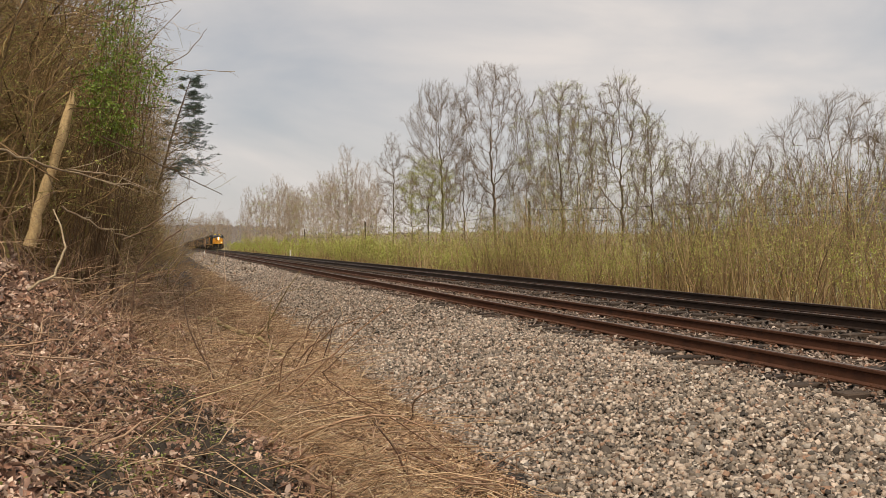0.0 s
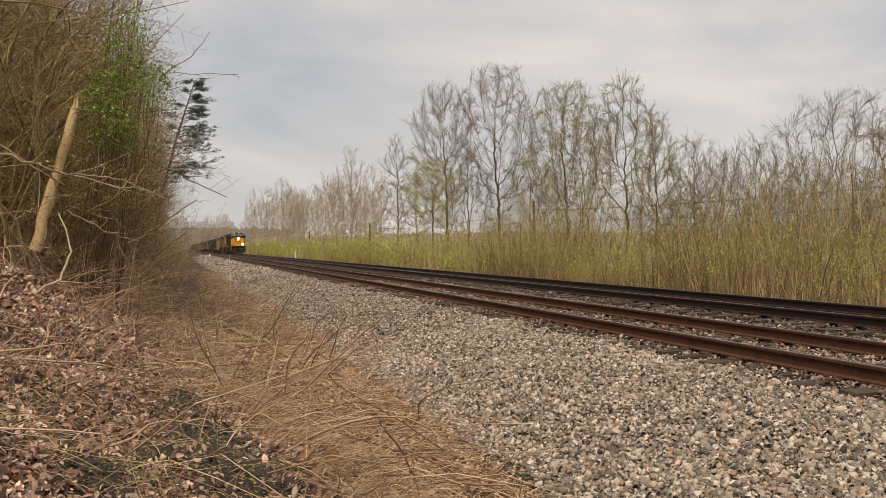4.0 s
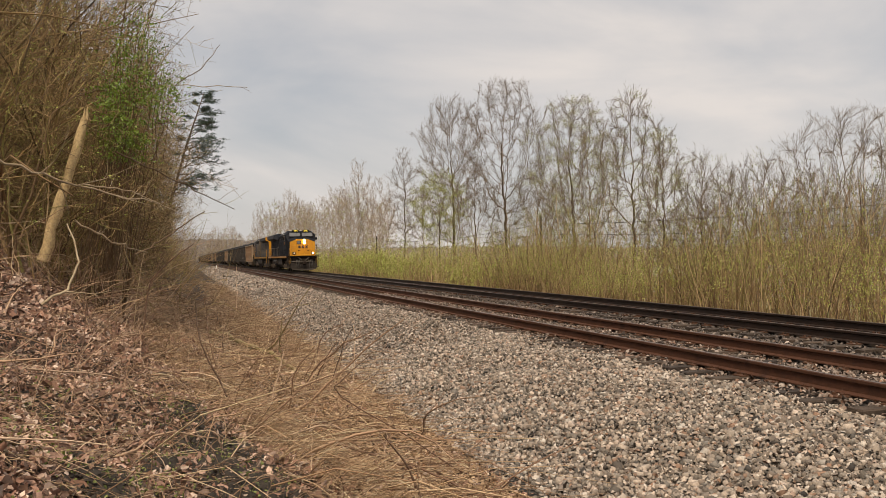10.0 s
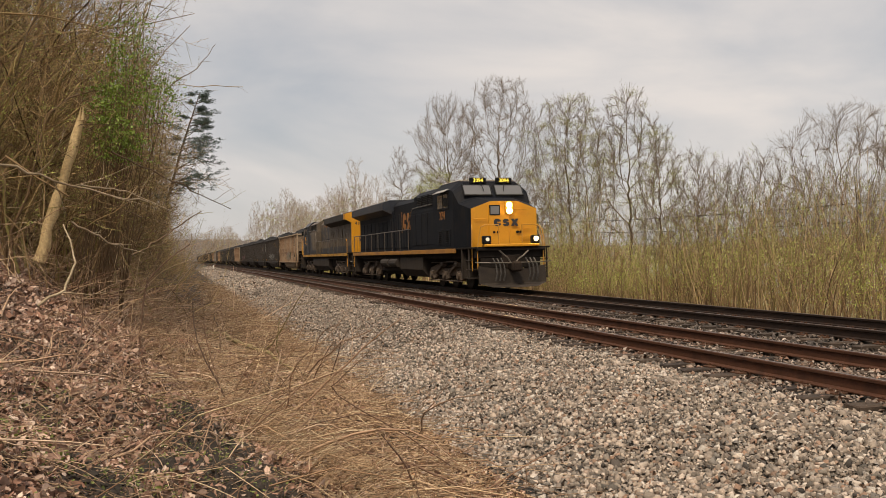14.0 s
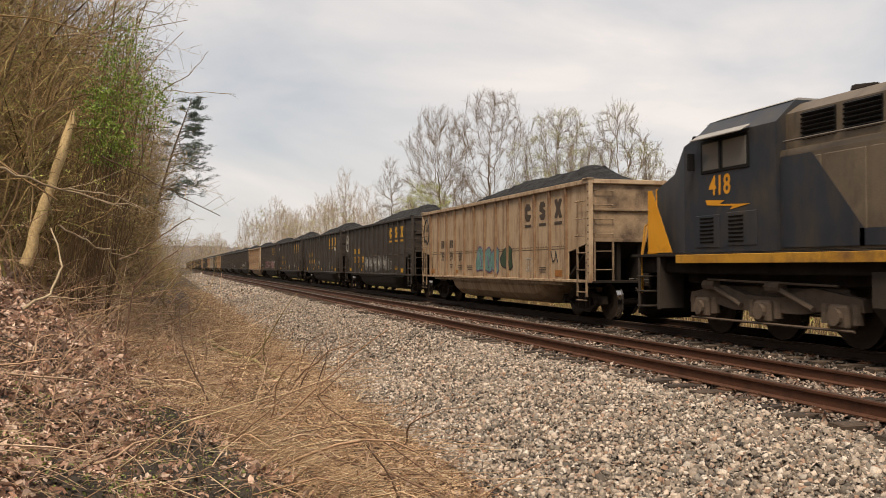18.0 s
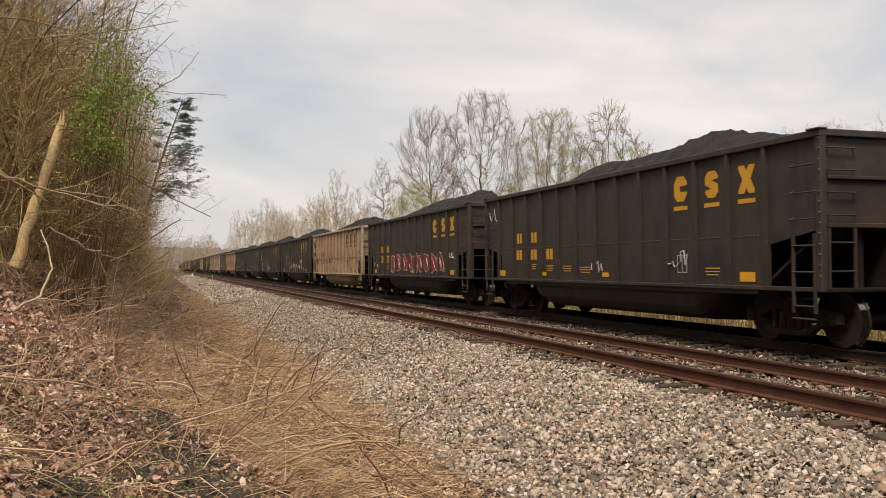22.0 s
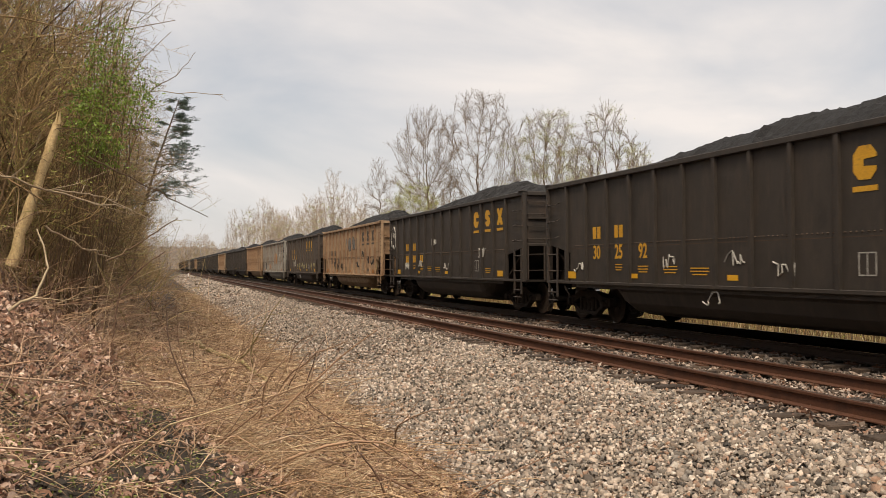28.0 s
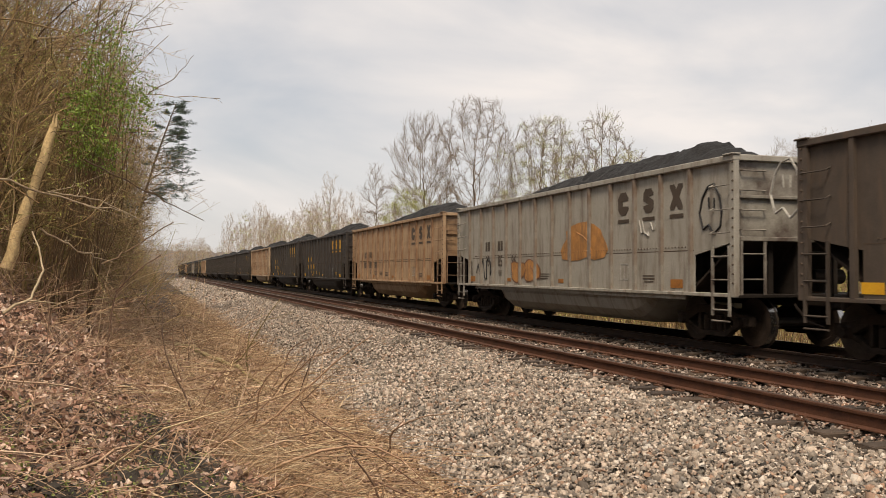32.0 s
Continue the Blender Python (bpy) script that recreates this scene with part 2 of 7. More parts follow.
class Shape:
    """Verts and faces of one part, gathered from simple solids."""

    def __init__(self):
        self.v, self.f = [], []

    def add(self, verts, faces):
        n = len(self.v)
        self.v += [tuple(p) for p in verts]
        self.f += [tuple(n + i for i in f) for f in faces]
        return self

    def box(self, c, s, b=0.0, m=None):
        """A block at c of size s, its edges cut by b."""
        h = [a / 2 for a in s]
        b = min(b, min(h) * 0.9)
        vs, fs = [], []
        if b <= 0:
            vs = [Vector((x * h[0], y * h[1], z * h[2])) for x in (-1, 1) for y in (-1, 1) for z in (-1, 1)]
            fs = [(0, 1, 3, 2), (4, 6, 7, 5), (0, 4, 5, 1), (2, 3, 7, 6), (0, 2, 6, 4), (1, 5, 7, 3)]
        else:
            ix = {}
            for x in (-1, 1):
                for y in (-1, 1):
                    for z in (-1, 1):
                        for a in range(3):
                            p = [x * (h[0] - b), y * (h[1] - b), z * (h[2] - b)]
                            p[a] = (x, y, z)[a] * h[a]
                            ix[x, y, z, a] = len(vs)
                            vs.append(Vector(p))
            for a in range(3):
                u, w = (a + 1) % 3, (a + 2) % 3
                for sg in (-1, 1):
                    q = []
                    for su, sw in ((-1, -1), (1, -1), (1, 1), (-1, 1)):
                        k = [0, 0, 0]
                        k[a], k[u], k[w] = sg, su, sw
                        q.append(ix[(*k, a)])
                    fs.append(tuple(q if sg > 0 else q[::-1]))
                for su in (-1, 1):
                    for sw in (-1, 1):
                        k0, k1 = [0, 0, 0], [0, 0, 0]
                        k0[a], k1[a] = -1, 1
                        k0[u] = k1[u] = su
                        k0[w] = k1[w] = sw
                        q = [ix[(*k0, u)], ix[(*k1, u)], ix[(*k1, w)], ix[(*k0, w)]]
                        fs.append(tuple(q if su * sw > 0 else q[::-1]))
            for x in (-1, 1):
                for y in (-1, 1):
                    for z in (-1, 1):
                        q = [ix[x, y, z, 0], ix[x, y, z, 1], ix[x, y, z, 2]]
                        fs.append(tuple(q if x * y * z > 0 else q[::-1]))
        if m is not None:
            vs = [m @ p for p in vs]
        return self.add([p + Vector(c) for p in vs], fs)

    def prism(self, poly, axis, lo, hi):
        """The outline poly, given in the two other axes in order, drawn out along axis from lo to hi."""
        n = len(poly)
        pt = lambda p, a: (a, p[0], p[1]) if axis == 0 else (p[0], a, p[1]) if axis == 1 else (p[0], p[1], a)
        vs = [pt(p, lo) for p in poly] + [pt(p, hi) for p in poly]
        fs = [(i, (i + 1) % n, n + (i + 1) % n, n + i) for i in range(n)]
        return self.add(vs, fs + [tuple(range(n))[::-1], tuple(range(n, 2 * n))])

    def cyl(self, p0, p1, r, n=12, r1=None):
        p0, p1 = Vector(p0), Vector(p1)
        q = (p1 - p0).to_track_quat("Z", "Y").to_matrix()
        r1 = r if r1 is None else r1
        ring = [(math.cos(2 * math.pi * i / n), math.sin(2 * math.pi * i / n)) for i in range(n)]
        vs = [p0 + q @ Vector((c * r, s * r, 0)) for c, s in ring] + [p1 + q @ Vector((c * r1, s * r1, 0)) for c, s in ring]
        fs = [(i, (i + 1) % n, n + (i + 1) % n, n + i) for i in range(n)]
        return self.add(vs, fs + [tuple(range(n))[::-1], tuple(range(n, 2 * n))])

    def rod(self, pts, r, n=6):
        """A bent rod through pts."""
        for a, b in zip(pts, pts[1:]):
            self.cyl(a, b, r, n)
        return self

    def turned(self, profile, c, n=24):
        """A body of revolution round the x axis through c: profile of (offset along x, radius)."""
        vs, fs = [], []
        for o, r in profile:
            vs += [(c[0] + o, c[1] + r * math.cos(2 * math.pi * i / n), c[2] + r * math.sin(2 * math.pi * i / n)) for i in range(n)]
        for k in range(len(profile) - 1):
            fs += [(k * n + i, (k + 1) * n + i, (k + 1) * n + (i + 1) % n, k * n + (i + 1) % n) for i in range(n)]
        return self.add(vs, fs + [tuple(range(n)), tuple(range((len(profile) - 1) * n, len(profile) * n))[::-1]])

    def mesh(self, name, material):
        me = bpy.data.meshes.new(name)
        me.from_pydata(self.v, [], self.f)
        bm = bmesh.new()
        bm.from_mesh(me)
        bmesh.ops.recalc_face_normals(bm, faces=bm.faces)
        bm.to_mesh(me)
        bm.free()
        me.materials.append(material)
        return me


def part(name, shape, material, parent, label="", at=None):
    ob = new(name, shape.mesh(name, material) if isinstance(shape, Shape) else shape)
    ob.parent = parent
    if at is not None:
        ob.matrix_basis = at
    if label:
        ob["label"] = label
    return ob


def tubes(P, R, n=3):
    """Tubes along many polylines at once: P (N, k, 3), R (N, k). Returns verts and quads."""
    P, R = np.asarray(P, float), np.asarray(R, float)
    N, k, _ = P.shape
    T = np.gradient(P, axis=1)
    T /= np.linalg.norm(T, axis=2, keepdims=True) + 1e-9
    ref = np.where(np.abs(T[:, :1, 2:3]) > 0.85, np.array([[[1.0, 0.2, 0.0]]]), np.array([[[0.0, 0.1, 1.0]]]))
    A = np.cross(T, np.broadcast_to(ref, T.shape))
    A /= np.linalg.norm(A, axis=2, keepdims=True) + 1e-9
    B = np.cross(T, A)
    th = 2 * np.pi * np.arange(n) / n
    V = P[:, :, None] + R[:, :, None, None] * (A[:, :, None] * np.cos(th)[:, None] + B[:, :, None] * np.sin(th)[:, None])
    base = (np.arange(N) * k * n)[:, None, None] + (np.arange(k - 1) * n)[None, :, None] + np.arange(n)[None, None]
    nxt = (np.arange(N) * k * n)[:, None, None] + (np.arange(k - 1) * n)[None, :, None] + ((np.arange(n) + 1) % n)[None, None]
    F = np.stack([base, nxt, nxt + n, base + n], -1).reshape(-1, 4)
    return V.reshape(-1, 3), F


def join(pieces):
    vs, fs, n = [], [], 0
    for v, f in pieces:
        vs.append(v)
        fs.append(f + n)
        n += len(v)
    return np.concatenate(vs), np.concatenate(fs)


def leaves(C, size, rng, flat=0.0):
    """Folded leaves round the centres C: two quads each. flat: 1 lays them level."""
    N = len(C)
    a = rng.normal(size=(N, 3))
    a[:, 2] *= 1 - flat
    a /= np.linalg.norm(a, axis=1, keepdims=True)
    b = np.cross(a, rng.normal(size=(N, 3)) * (1 - flat) + np.array([0, 0, 1.0]) * (flat + 0.1))
    b /= np.linalg.norm(b, axis=1, keepdims=True) + 1e-9
    c = np.cross(a, b)
    s = size * rng.uniform(0.6, 1.3, (N, 1))
    w, fold = s * rng.uniform(0.3, 0.55, (N, 1)), s * rng.uniform(0.05, 0.3, (N, 1))
    V = np.stack([C - a * s, C + a * s, C - a * s * 0.5 + b * w + c * fold, C + a * s * 0.6 + b * w + c * fold,
                  C - a * s * 0.5 - b * w + c * fold, C + a * s * 0.6 - b * w + c * fold], 1)
    o = (np.arange(N) * 6)[:, None]
    F = np.concatenate([o + np.array([[0, 1, 3, 2]]), o + np.array([[1, 0, 4, 5]])], 1).reshape(-1, 4)
    return V.reshape(-1, 3), F


def buds(C, size, rng):
    """Tiny leaves round the centres C: one kite each."""
    N = len(C)
    a, b = rng.normal(size=(N, 3)), rng.normal(size=(N, 3))
    a /= np.linalg.norm(a, axis=1, keepdims=True)
    b = np.cross(a, b)
    b /= np.linalg.norm(b, axis=1, keepdims=True) + 1e-9
    s = size * rng.uniform(0.6, 1.3, (N, 1))
    V = np.stack([C - a * s, C + b * s * 0.5, C + a * s, C - b * s * 0.5], 1)
    return V.reshape(-1, 3), np.arange(N * 4).reshape(N, 4)


def grow(P, R, m, u0, u1, angle, ratio, thick, k, rng, lift=0.1, wig=0.12, tip=0.35, fade=0.45):
    """Side branches of the polylines P: m on each, between u0 and u1 of its length, shorter by fade towards its end."""
    N, kp, _ = P.shape
    u = u0 + (u1 - u0) * ((np.arange(m)[None] + rng.uniform(0, 1, (N, m))) / m)
    x = u * (kp - 1)
    i = np.clip(x.astype(int), 0, kp - 2)
    f = (x - i)[..., None]
    n = np.arange(N)[:, None]
    base = P[n, i] * (1 - f) + P[n, i + 1] * f
    r0 = (R[n, i] * (1 - f[..., 0]) + R[n, i + 1] * f[..., 0]) * thick
    T = P[n, i + 1] - P[n, i]
    T /= np.linalg.norm(T, axis=2, keepdims=True) + 1e-9
    side = np.cross(T, rng.normal(size=T.shape))
    side /= np.linalg.norm(side, axis=2, keepdims=True) + 1e-9
    a = np.radians(angle) * rng.uniform(0.7, 1.3, (N, m, 1))
    D = T * np.cos(a) + side * np.sin(a)
    plen = np.linalg.norm(np.diff(P, axis=1), axis=2).sum(1)[:, None]
    L = plen * ratio * rng.uniform(0.6, 1.25, (N, m)) * (1 - fade * ((u - u0) / max(1e-6, u1 - u0)) ** 1.3)
    pts, d = [base], D
    for j in range(k - 1):
        d = d + np.array([0, 0, lift]) + rng.normal(size=d.shape) * wig
        d /= np.linalg.norm(d, axis=2, keepdims=True)
        pts.append(pts[-1] + d * (L / (k - 1))[..., None])
    C = np.stack(pts, 2).reshape(N * m, k, 3)
    RC = (r0[..., None] * np.linspace(1, tip, k)).reshape(N * m, k)
    return C, RC

# ---- ground and tracks ----
NEAR_TRACK, FAR_TRACK = 7.48, 11.31
RAIL_OFF = 0.7525
PROFILE_X = (-400, -60, -30, -16, -9, -5.5, -3.2, -1.6, -0.4, 0.6, 1.6, 2.4, 3.0, 3.6, 4.6, 5.6, 6.1, 13.2, 14.2, 15.2, 17.5, 21, 27, 60, 2500)
PROFILE_Z = (60, 26, 16, 9.2, 5.3, 3.1, 1.55, 0.62, 0.0, -0.28, -0.50, -0.66, -0.76, -0.66, -0.47, -0.335, -0.30, -0.30, -0.40, -0.62, -0.9, -1.5, -2.6, -3.2, -3.2)


def ground_z(x, y):
    x, y = np.asarray(x, float), np.asarray(y, float)
    z = np.interp(x, PROFILE_X, PROFILE_Z)
    rough = np.clip((2.9 - x) / 1.5, 0, 1)
    z = z + rough * (0.07 * np.sin(x * 2.1 + y * 0.9) + 0.05 * np.sin(y * 2.3 - x * 1.3) + 0.12 * np.sin(y * 0.41 + 1.0) * np.clip((1.5 - x) / 3, 0, 1))
    return z + 0.02 * np.sin(x * 5.3 + 2) * np.sin(y * 4.1) * rough


def sheet(name, xs, ys, zf, material, jitter=0.0, seed=0):
    X, Y = np.meshgrid(xs, ys, indexing="ij")
    Z = zf(X, Y)
    if jitter:
        Z = Z + np.random.RandomState(seed).normal(size=Z.shape) * jitter
    V = np.stack([X, Y, Z], -1).reshape(-1, 3)
    a, b = len(xs), len(ys)
    I = (np.arange(a - 1)[:, None] * b + np.arange(b - 1)[None]).ravel()
    return bulk(name, V, np.stack([I, I + b, I + b + 1, I + 1], -1), material, smooth=True)


def ground_material():
    m = bpy.data.materials.new("bank_and_field_soil")
    m.use_nodes = True
    nt = m.node_tree
    b = nt.nodes["Principled BSDF"]
    co = nt.nodes.new("ShaderNodeTexCoord").outputs["Object"]
    soil = ramp(nt, noise_node(nt, co, 3.0, 8), [(0.018, 0.011, 0.008), (0.05, 0.029, 0.018), (0.10, 0.06, 0.036), (0.035, 0.021, 0.014)])
    litter = ramp(nt, noise_node(nt, co, 22.0, 4), [(0.012, 0.008, 0.006), (0.05, 0.03, 0.018), (0.14, 0.085, 0.05)], 0.35, 0.75)
    bank = blend(nt, "MIX", 0.6, soil, litter)
    dark = ramp(nt, noise_node(nt, co, 0.8, 6), [(0, 0, 0), (1, 1, 1)], 0.50, 0.60)
    bank = blend(nt, "MIX", dark, bank, (0.022, 0.019, 0.014))
    grass = ramp(nt, noise_node(nt, co, 1.2, 8), [(0.14, 0.13, 0.05), (0.24, 0.20, 0.09), (0.17, 0.20, 0.06)])
    sep = nt.nodes.new("ShaderNodeSeparateXYZ")
    nt.links.new(co, sep.inputs[0])
    mr = nt.nodes.new("ShaderNodeMapRange")
    mr.inputs["From Min"].default_value, mr.inputs["From Max"].default_value = 13.5, 17.0
    nt.links.new(sep.outputs["X"], mr.inputs["Value"])
    nt.links.new(blend(nt, "MIX", mr.outputs[0], bank, grass), b.inputs["Base Color"])
    b.inputs["Roughness"].default_value = 0.95
    bp = nt.nodes.new("ShaderNodeBump")
    bp.inputs["Strength"].default_value, bp.inputs["Distance"].default_value = 0.8, 0.05
    nt.links.new(noise_node(nt, co, 14.0, 8), bp.inputs["Height"])
    nt.links.new(bp.outputs[0], b.inputs["Normal"])
    return m


def ballast_material():
    m = bpy.data.materials.new("packed_ballast")
    m.use_nodes = True
    nt = m.node_tree
    b = nt.nodes["Principled BSDF"]
    co = nt.nodes.new("ShaderNodeTexCoord").outputs["Object"]
    vo = nt.nodes.new("ShaderNodeTexVoronoi")
    vo.inputs["Scale"].default_value = 17.0
    nt.links.new(co, vo.inputs["Vector"])
    sep = nt.nodes.new("ShaderNodeSeparateColor")
    nt.links.new(vo.outputs["Color"], sep.inputs[0])
    # dark overall, standing in for the shade between the loose stones above
    col = ramp(nt, sep.outputs[0], [(0.022, 0.020, 0.018), (0.085, 0.075, 0.064), (0.045, 0.041, 0.036), (0.13, 0.112, 0.092), (0.06, 0.055, 0.048), (0.17, 0.152, 0.13)], 0, 1)
    # shade painted between the cells: colour falls off away from each stone's middle
    gap_shade = ramp(nt, vo.outputs["Distance"], [(1.1, 1.1, 1.1), (0.12, 0.11, 0.10)], 0.3, 0.7)
    big = ramp(nt, noise_node(nt, co, 0.9, 6), [(0.85, 0.82, 0.78), (1.1, 1.1, 1.1)])
    col = blend(nt, "MULTIPLY", 1.0, blend(nt, "MULTIPLY", 1.0, col, gap_shade), big)
    nt.links.new(col, b.inputs["Base Color"])
    b.inputs["Roughness"].default_value = 0.9
    bp = nt.nodes.new("ShaderNodeBump")
    bp.invert = True
    bp.inputs["Strength"].default_value, bp.inputs["Distance"].default_value = 1.0, 0.04
    nt.links.new(vo.outputs["Distance"], bp.inputs["Height"])
    nt.links.new(bp.outputs[0], b.inputs["Normal"])
    return m


GROUND, BALLAST = ground_material(), ballast_material()
ground_xs = np.unique(np.concatenate([np.linspace(-14, 4, 80), np.linspace(4, 24, 30), [-3000, -400, -200, -60, -40, -30, -22, -18, 27, 32, 45, 60, 150, 600, 3000]]))
ground_ys = np.unique(np.concatenate([np.linspace(-12, 45, 220), np.linspace(45, 160, 80), [-3000, -300, -120, -60, -30, -20, 200, 260, 340, 450, 600, 1000, 3000]]))
tagged(sheet("ground", ground_xs, ground_ys, ground_z, GROUND), "sloping bank of bare soil, leaf litter and rough grass", kind="structure")
bed_xs = np.array([2.6, 2.8, 3.0, 3.3, 3.6, 4.1, 4.6, 5.1, 5.6, 6.0, 6.25, 6.5, 8.5, 8.75, 9.4, 10.0, 10.3, 12.3, 12.6, 13.2, 13.7, 14.3])
bed_ys = np.concatenate([np.linspace(-40, 60, 140), np.linspace(62, 420, 90)])


def bed_z(x, y):
    return np.interp(x, PROFILE_X, PROFILE_Z) + np.where((x < 2.7) | (x > 14.2), -0.05, 0.02) + 0.036 * (np.clip((x - 6.2) / 0.3, 0, 1) * np.clip((8.8 - x) / 0.3, 0, 1) + np.clip((x - 10.0) / 0.3, 0, 1) * np.clip((12.6 - x) / 0.3, 0, 1)) + 0.015 * np.sin(y * 1.7 + x * 3)


ballast_bed = tagged(sheet("ballast_bed", bed_xs, bed_ys, bed_z, BALLAST), "bed of grey and tan crushed stone ballast under the tracks", kind="structure")


def stones(name, n, x0, x1, y0, y1, size, seed, label, coarse=False, material=None):
    rng = np.random.RandomState(seed)
    # broken blocks: a cube whose corners are pulled about, and a sharper form for those farther off
    ico = np.array([(x, y, z) for x in (-1, 1) for y in (-1, 1) for z in (-1, 1)]) * 0.78
    tri = np.array([(0, 1, 3), (0, 3, 2), (4, 6, 7), (4, 7, 5), (0, 4, 5), (0, 5, 1), (2, 3, 7), (2, 7, 6), (1, 5, 7), (1, 7, 3)])
    if coarse:
        ico = np.array([(1, 0, 0), (-1, 0, 0), (0, 1, 0), (0, -1, 0), (0, 0, 1), (0, 0, -1)]) * 1.15
        tri = np.array([(0, 2, 4), (2, 1, 4), (1, 3, 4), (3, 0, 4)])
    nv = len(ico)
    x, y = rng.uniform(x0, x1, n), y0 + (y1 - y0) * rng.uniform(0, 1, n) ** 1.25
    edge = 2.78 + 0.16 * np.sin(y * 1.1) + 0.14 * np.sin(y * 2.7 + 1) + rng.normal(size=n) * 0.16
    keep = x > edge
    x, y = x[keep], y[keep]
    n = len(x)
    s = size * np.exp(rng.normal(size=(n, 1, 1)) * 0.28)
    axes = rng.uniform(0.65, 1.25, (n, 1, 3)) * np.array([1.2, 1.0, 0.88])
    V = (ico[None] + rng.normal(size=(n, nv, 3)) * (0.12 if coarse else 0.17)) * axes * s
    q = rng.normal(size=(n, 4)) * np.array([1, 0.42, 0.42, 1])
    q /= np.linalg.norm(q, axis=1, keepdims=True)
    w, i, j, k = q.T
    M = np.stack([1 - 2 * (j * j + k * k), 2 * (i * j - k * w), 2 * (i * k + j * w), 2 * (i * j + k * w), 1 - 2 * (i * i + k * k), 2 * (j * k - i * w),
                  2 * (i * k - j * w), 2 * (j * k + i * w), 1 - 2 * (i * i + j * j)], -1).reshape(n, 3, 3)
    V = np.einsum("nij,nvj->nvi", M, V)
    V += np.stack([x, y, bed_z(x, y) + 0.016 + rng.uniform(-0.026, 0.040, n)], -1)[:, None]
    F = (np.arange(n) * nv)[:, None, None] + tri[None]
    return tagged(bulk(name, V, F.reshape(-1, 3), material or STONE), label, "gravel", kind="stuff")


stones("ballast_stones", 50000, 2.6, 6.3, 4.7, 16.5, 0.0178, 3, "loose grey, tan and white crushed stones on the shoulder")
stones("ballast_stones", 30000, 2.6, 6.3, 4.7, 17.0, 0.0150, 7, "small sharp crushed stones filling the shoulder", True)
stones("ballast_stones", 90000, 2.6, 6.3, 15.5, 56.0, 0.0205, 4, "loose grey and tan crushed stones along the shoulder", True)
stones("ballast_stones", 22000, 2.6, 6.3, 54.0, 210.0, 0.055, 8, "distant crushed stones along the shoulder", True)
stones("ballast_stones", 38000, 6.3, 9.8, 5.0, 36.0, 0.0205, 5, "rust-tinted crushed stones between the rusty rails", True, STONE_RUSTY)
stones("ballast_stones", 16000, 9.6, 13.4, 7.0, 40.0, 0.026, 6, "oily dark crushed stones between the dark rails", True, STONE_OILY)


def rail_shape(x, y0, y1):
    prof = [(-0.070, -0.175), (0.070, -0.175), (0.070, -0.163), (0.012, -0.145), (0.009, -0.045), (0.034, -0.036), (0.035, -0.008), (0.028, -0.002),
            (-0.028, -0.002), (-0.035, -0.008), (-0.034, -0.036), (-0.009, -0.045), (-0.012, -0.145), (-0.070, -0.163)]
    return Shape().prism([(x + a, b) for a, b in prof], 1, y0, y1)


def track(cx, steel, label, seed):
    rng = random.Random(seed)
    root = tagged(new("railway_track"), label, "railway track")
    root.location = (cx, 0, 0)
    for s in (-1, 1):
        r = part("rail", rail_shape(s * RAIL_OFF, -60, 700), steel, root)
        part("running_surface", Shape().box((s * RAIL_OFF, 320, -0.0005), (0.05, 759, 0.003)), RAIL_TOP, r, "worn bare steel rail head")
    slabs = [Shape().box((0, 0, 0), (2.6, 0.225, 0.17), 0.012).mesh("tie", TIE) for _ in range(4)]
    for k, me in enumerate(slabs):
        for v in me.vertices:
            v.co += Vector((rng.uniform(-0.02, 0.02), rng.uniform(-0.008, 0.008), rng.uniform(-0.006, 0.006)))
    seat = Shape().box((0, 0, 0), (0.34, 0.19, 0.02), 0.004)
    for sx, sy in ((-0.095, 0.06), (0.095, -0.06), (-0.095, -0.06), (0.095, 0.06)):
        seat.box((sx, sy, 0.022), (0.045, 0.022, 0.03), 0.004)
    seat = seat.mesh("tie_plate", PLATE)
    for i in range(150):
        y = -4.2 + i * 0.592 + rng.uniform(-0.04, 0.04)
        t = part("tie", slabs[i % 4], None, root, at=pose(rng.uniform(-0.06, 0.06), y, -0.282, 0, 0, rng.uniform(-1.5, 1.5)))
        if i < 90:
            for s in (-1, 1):
                part("tie_plate", seat, None, t, at=pose(s * RAIL_OFF, 0, 0.094))
    rest = Shape()
    for i in range(150, 420):
        rest.box((rng.uniform(-0.05, 0.05), -4.2 + i * 0.592, -0.282), (2.6, 0.225, 0.17))
    tagged(part("tie_rest", rest, TIE, root), kind="stuff")
    return root


track(NEAR_TRACK, RAIL, "siding of rust-brown rails spiked to dark wooden ties", 1)
track(FAR_TRACK, RAIL_DARK, "main track of dark steel rails on wooden ties", 2)

# ---- bank: leaf litter, dry grass, twigs ----
def scatter(rng, n, x0, x1, y0, y1, near=1.6):
    x = rng.uniform(x0, x1, n)
    y = y0 + (y1 - y0) * rng.uniform(0, 1, n) ** near
    return x, y


SOIL_SPOTS = ((0.20, 7.3, 0.26, 0.8), (0.40, 6.0, 0.26, 0.7), (0.02, 8.6, 0.14, 0.6), (-0.2, 6.6, 0.16, 0.4), (-0.45, 5.6, 0.2, 0.4), (-1.05, 7.4, 0.12, 0.25), (-0.55, 5.3, 0.14, 0.3), (-0.25, 9.0, 0.12, 0.3))


def bare(x, y):
    """How far the litter is worn off to dark soil."""
    return np.clip(sum(np.exp(-((x - a) / u) ** 2 - ((y - b) / w) ** 2) for a, b, u, w in SOIL_SPOTS), 0, 1)


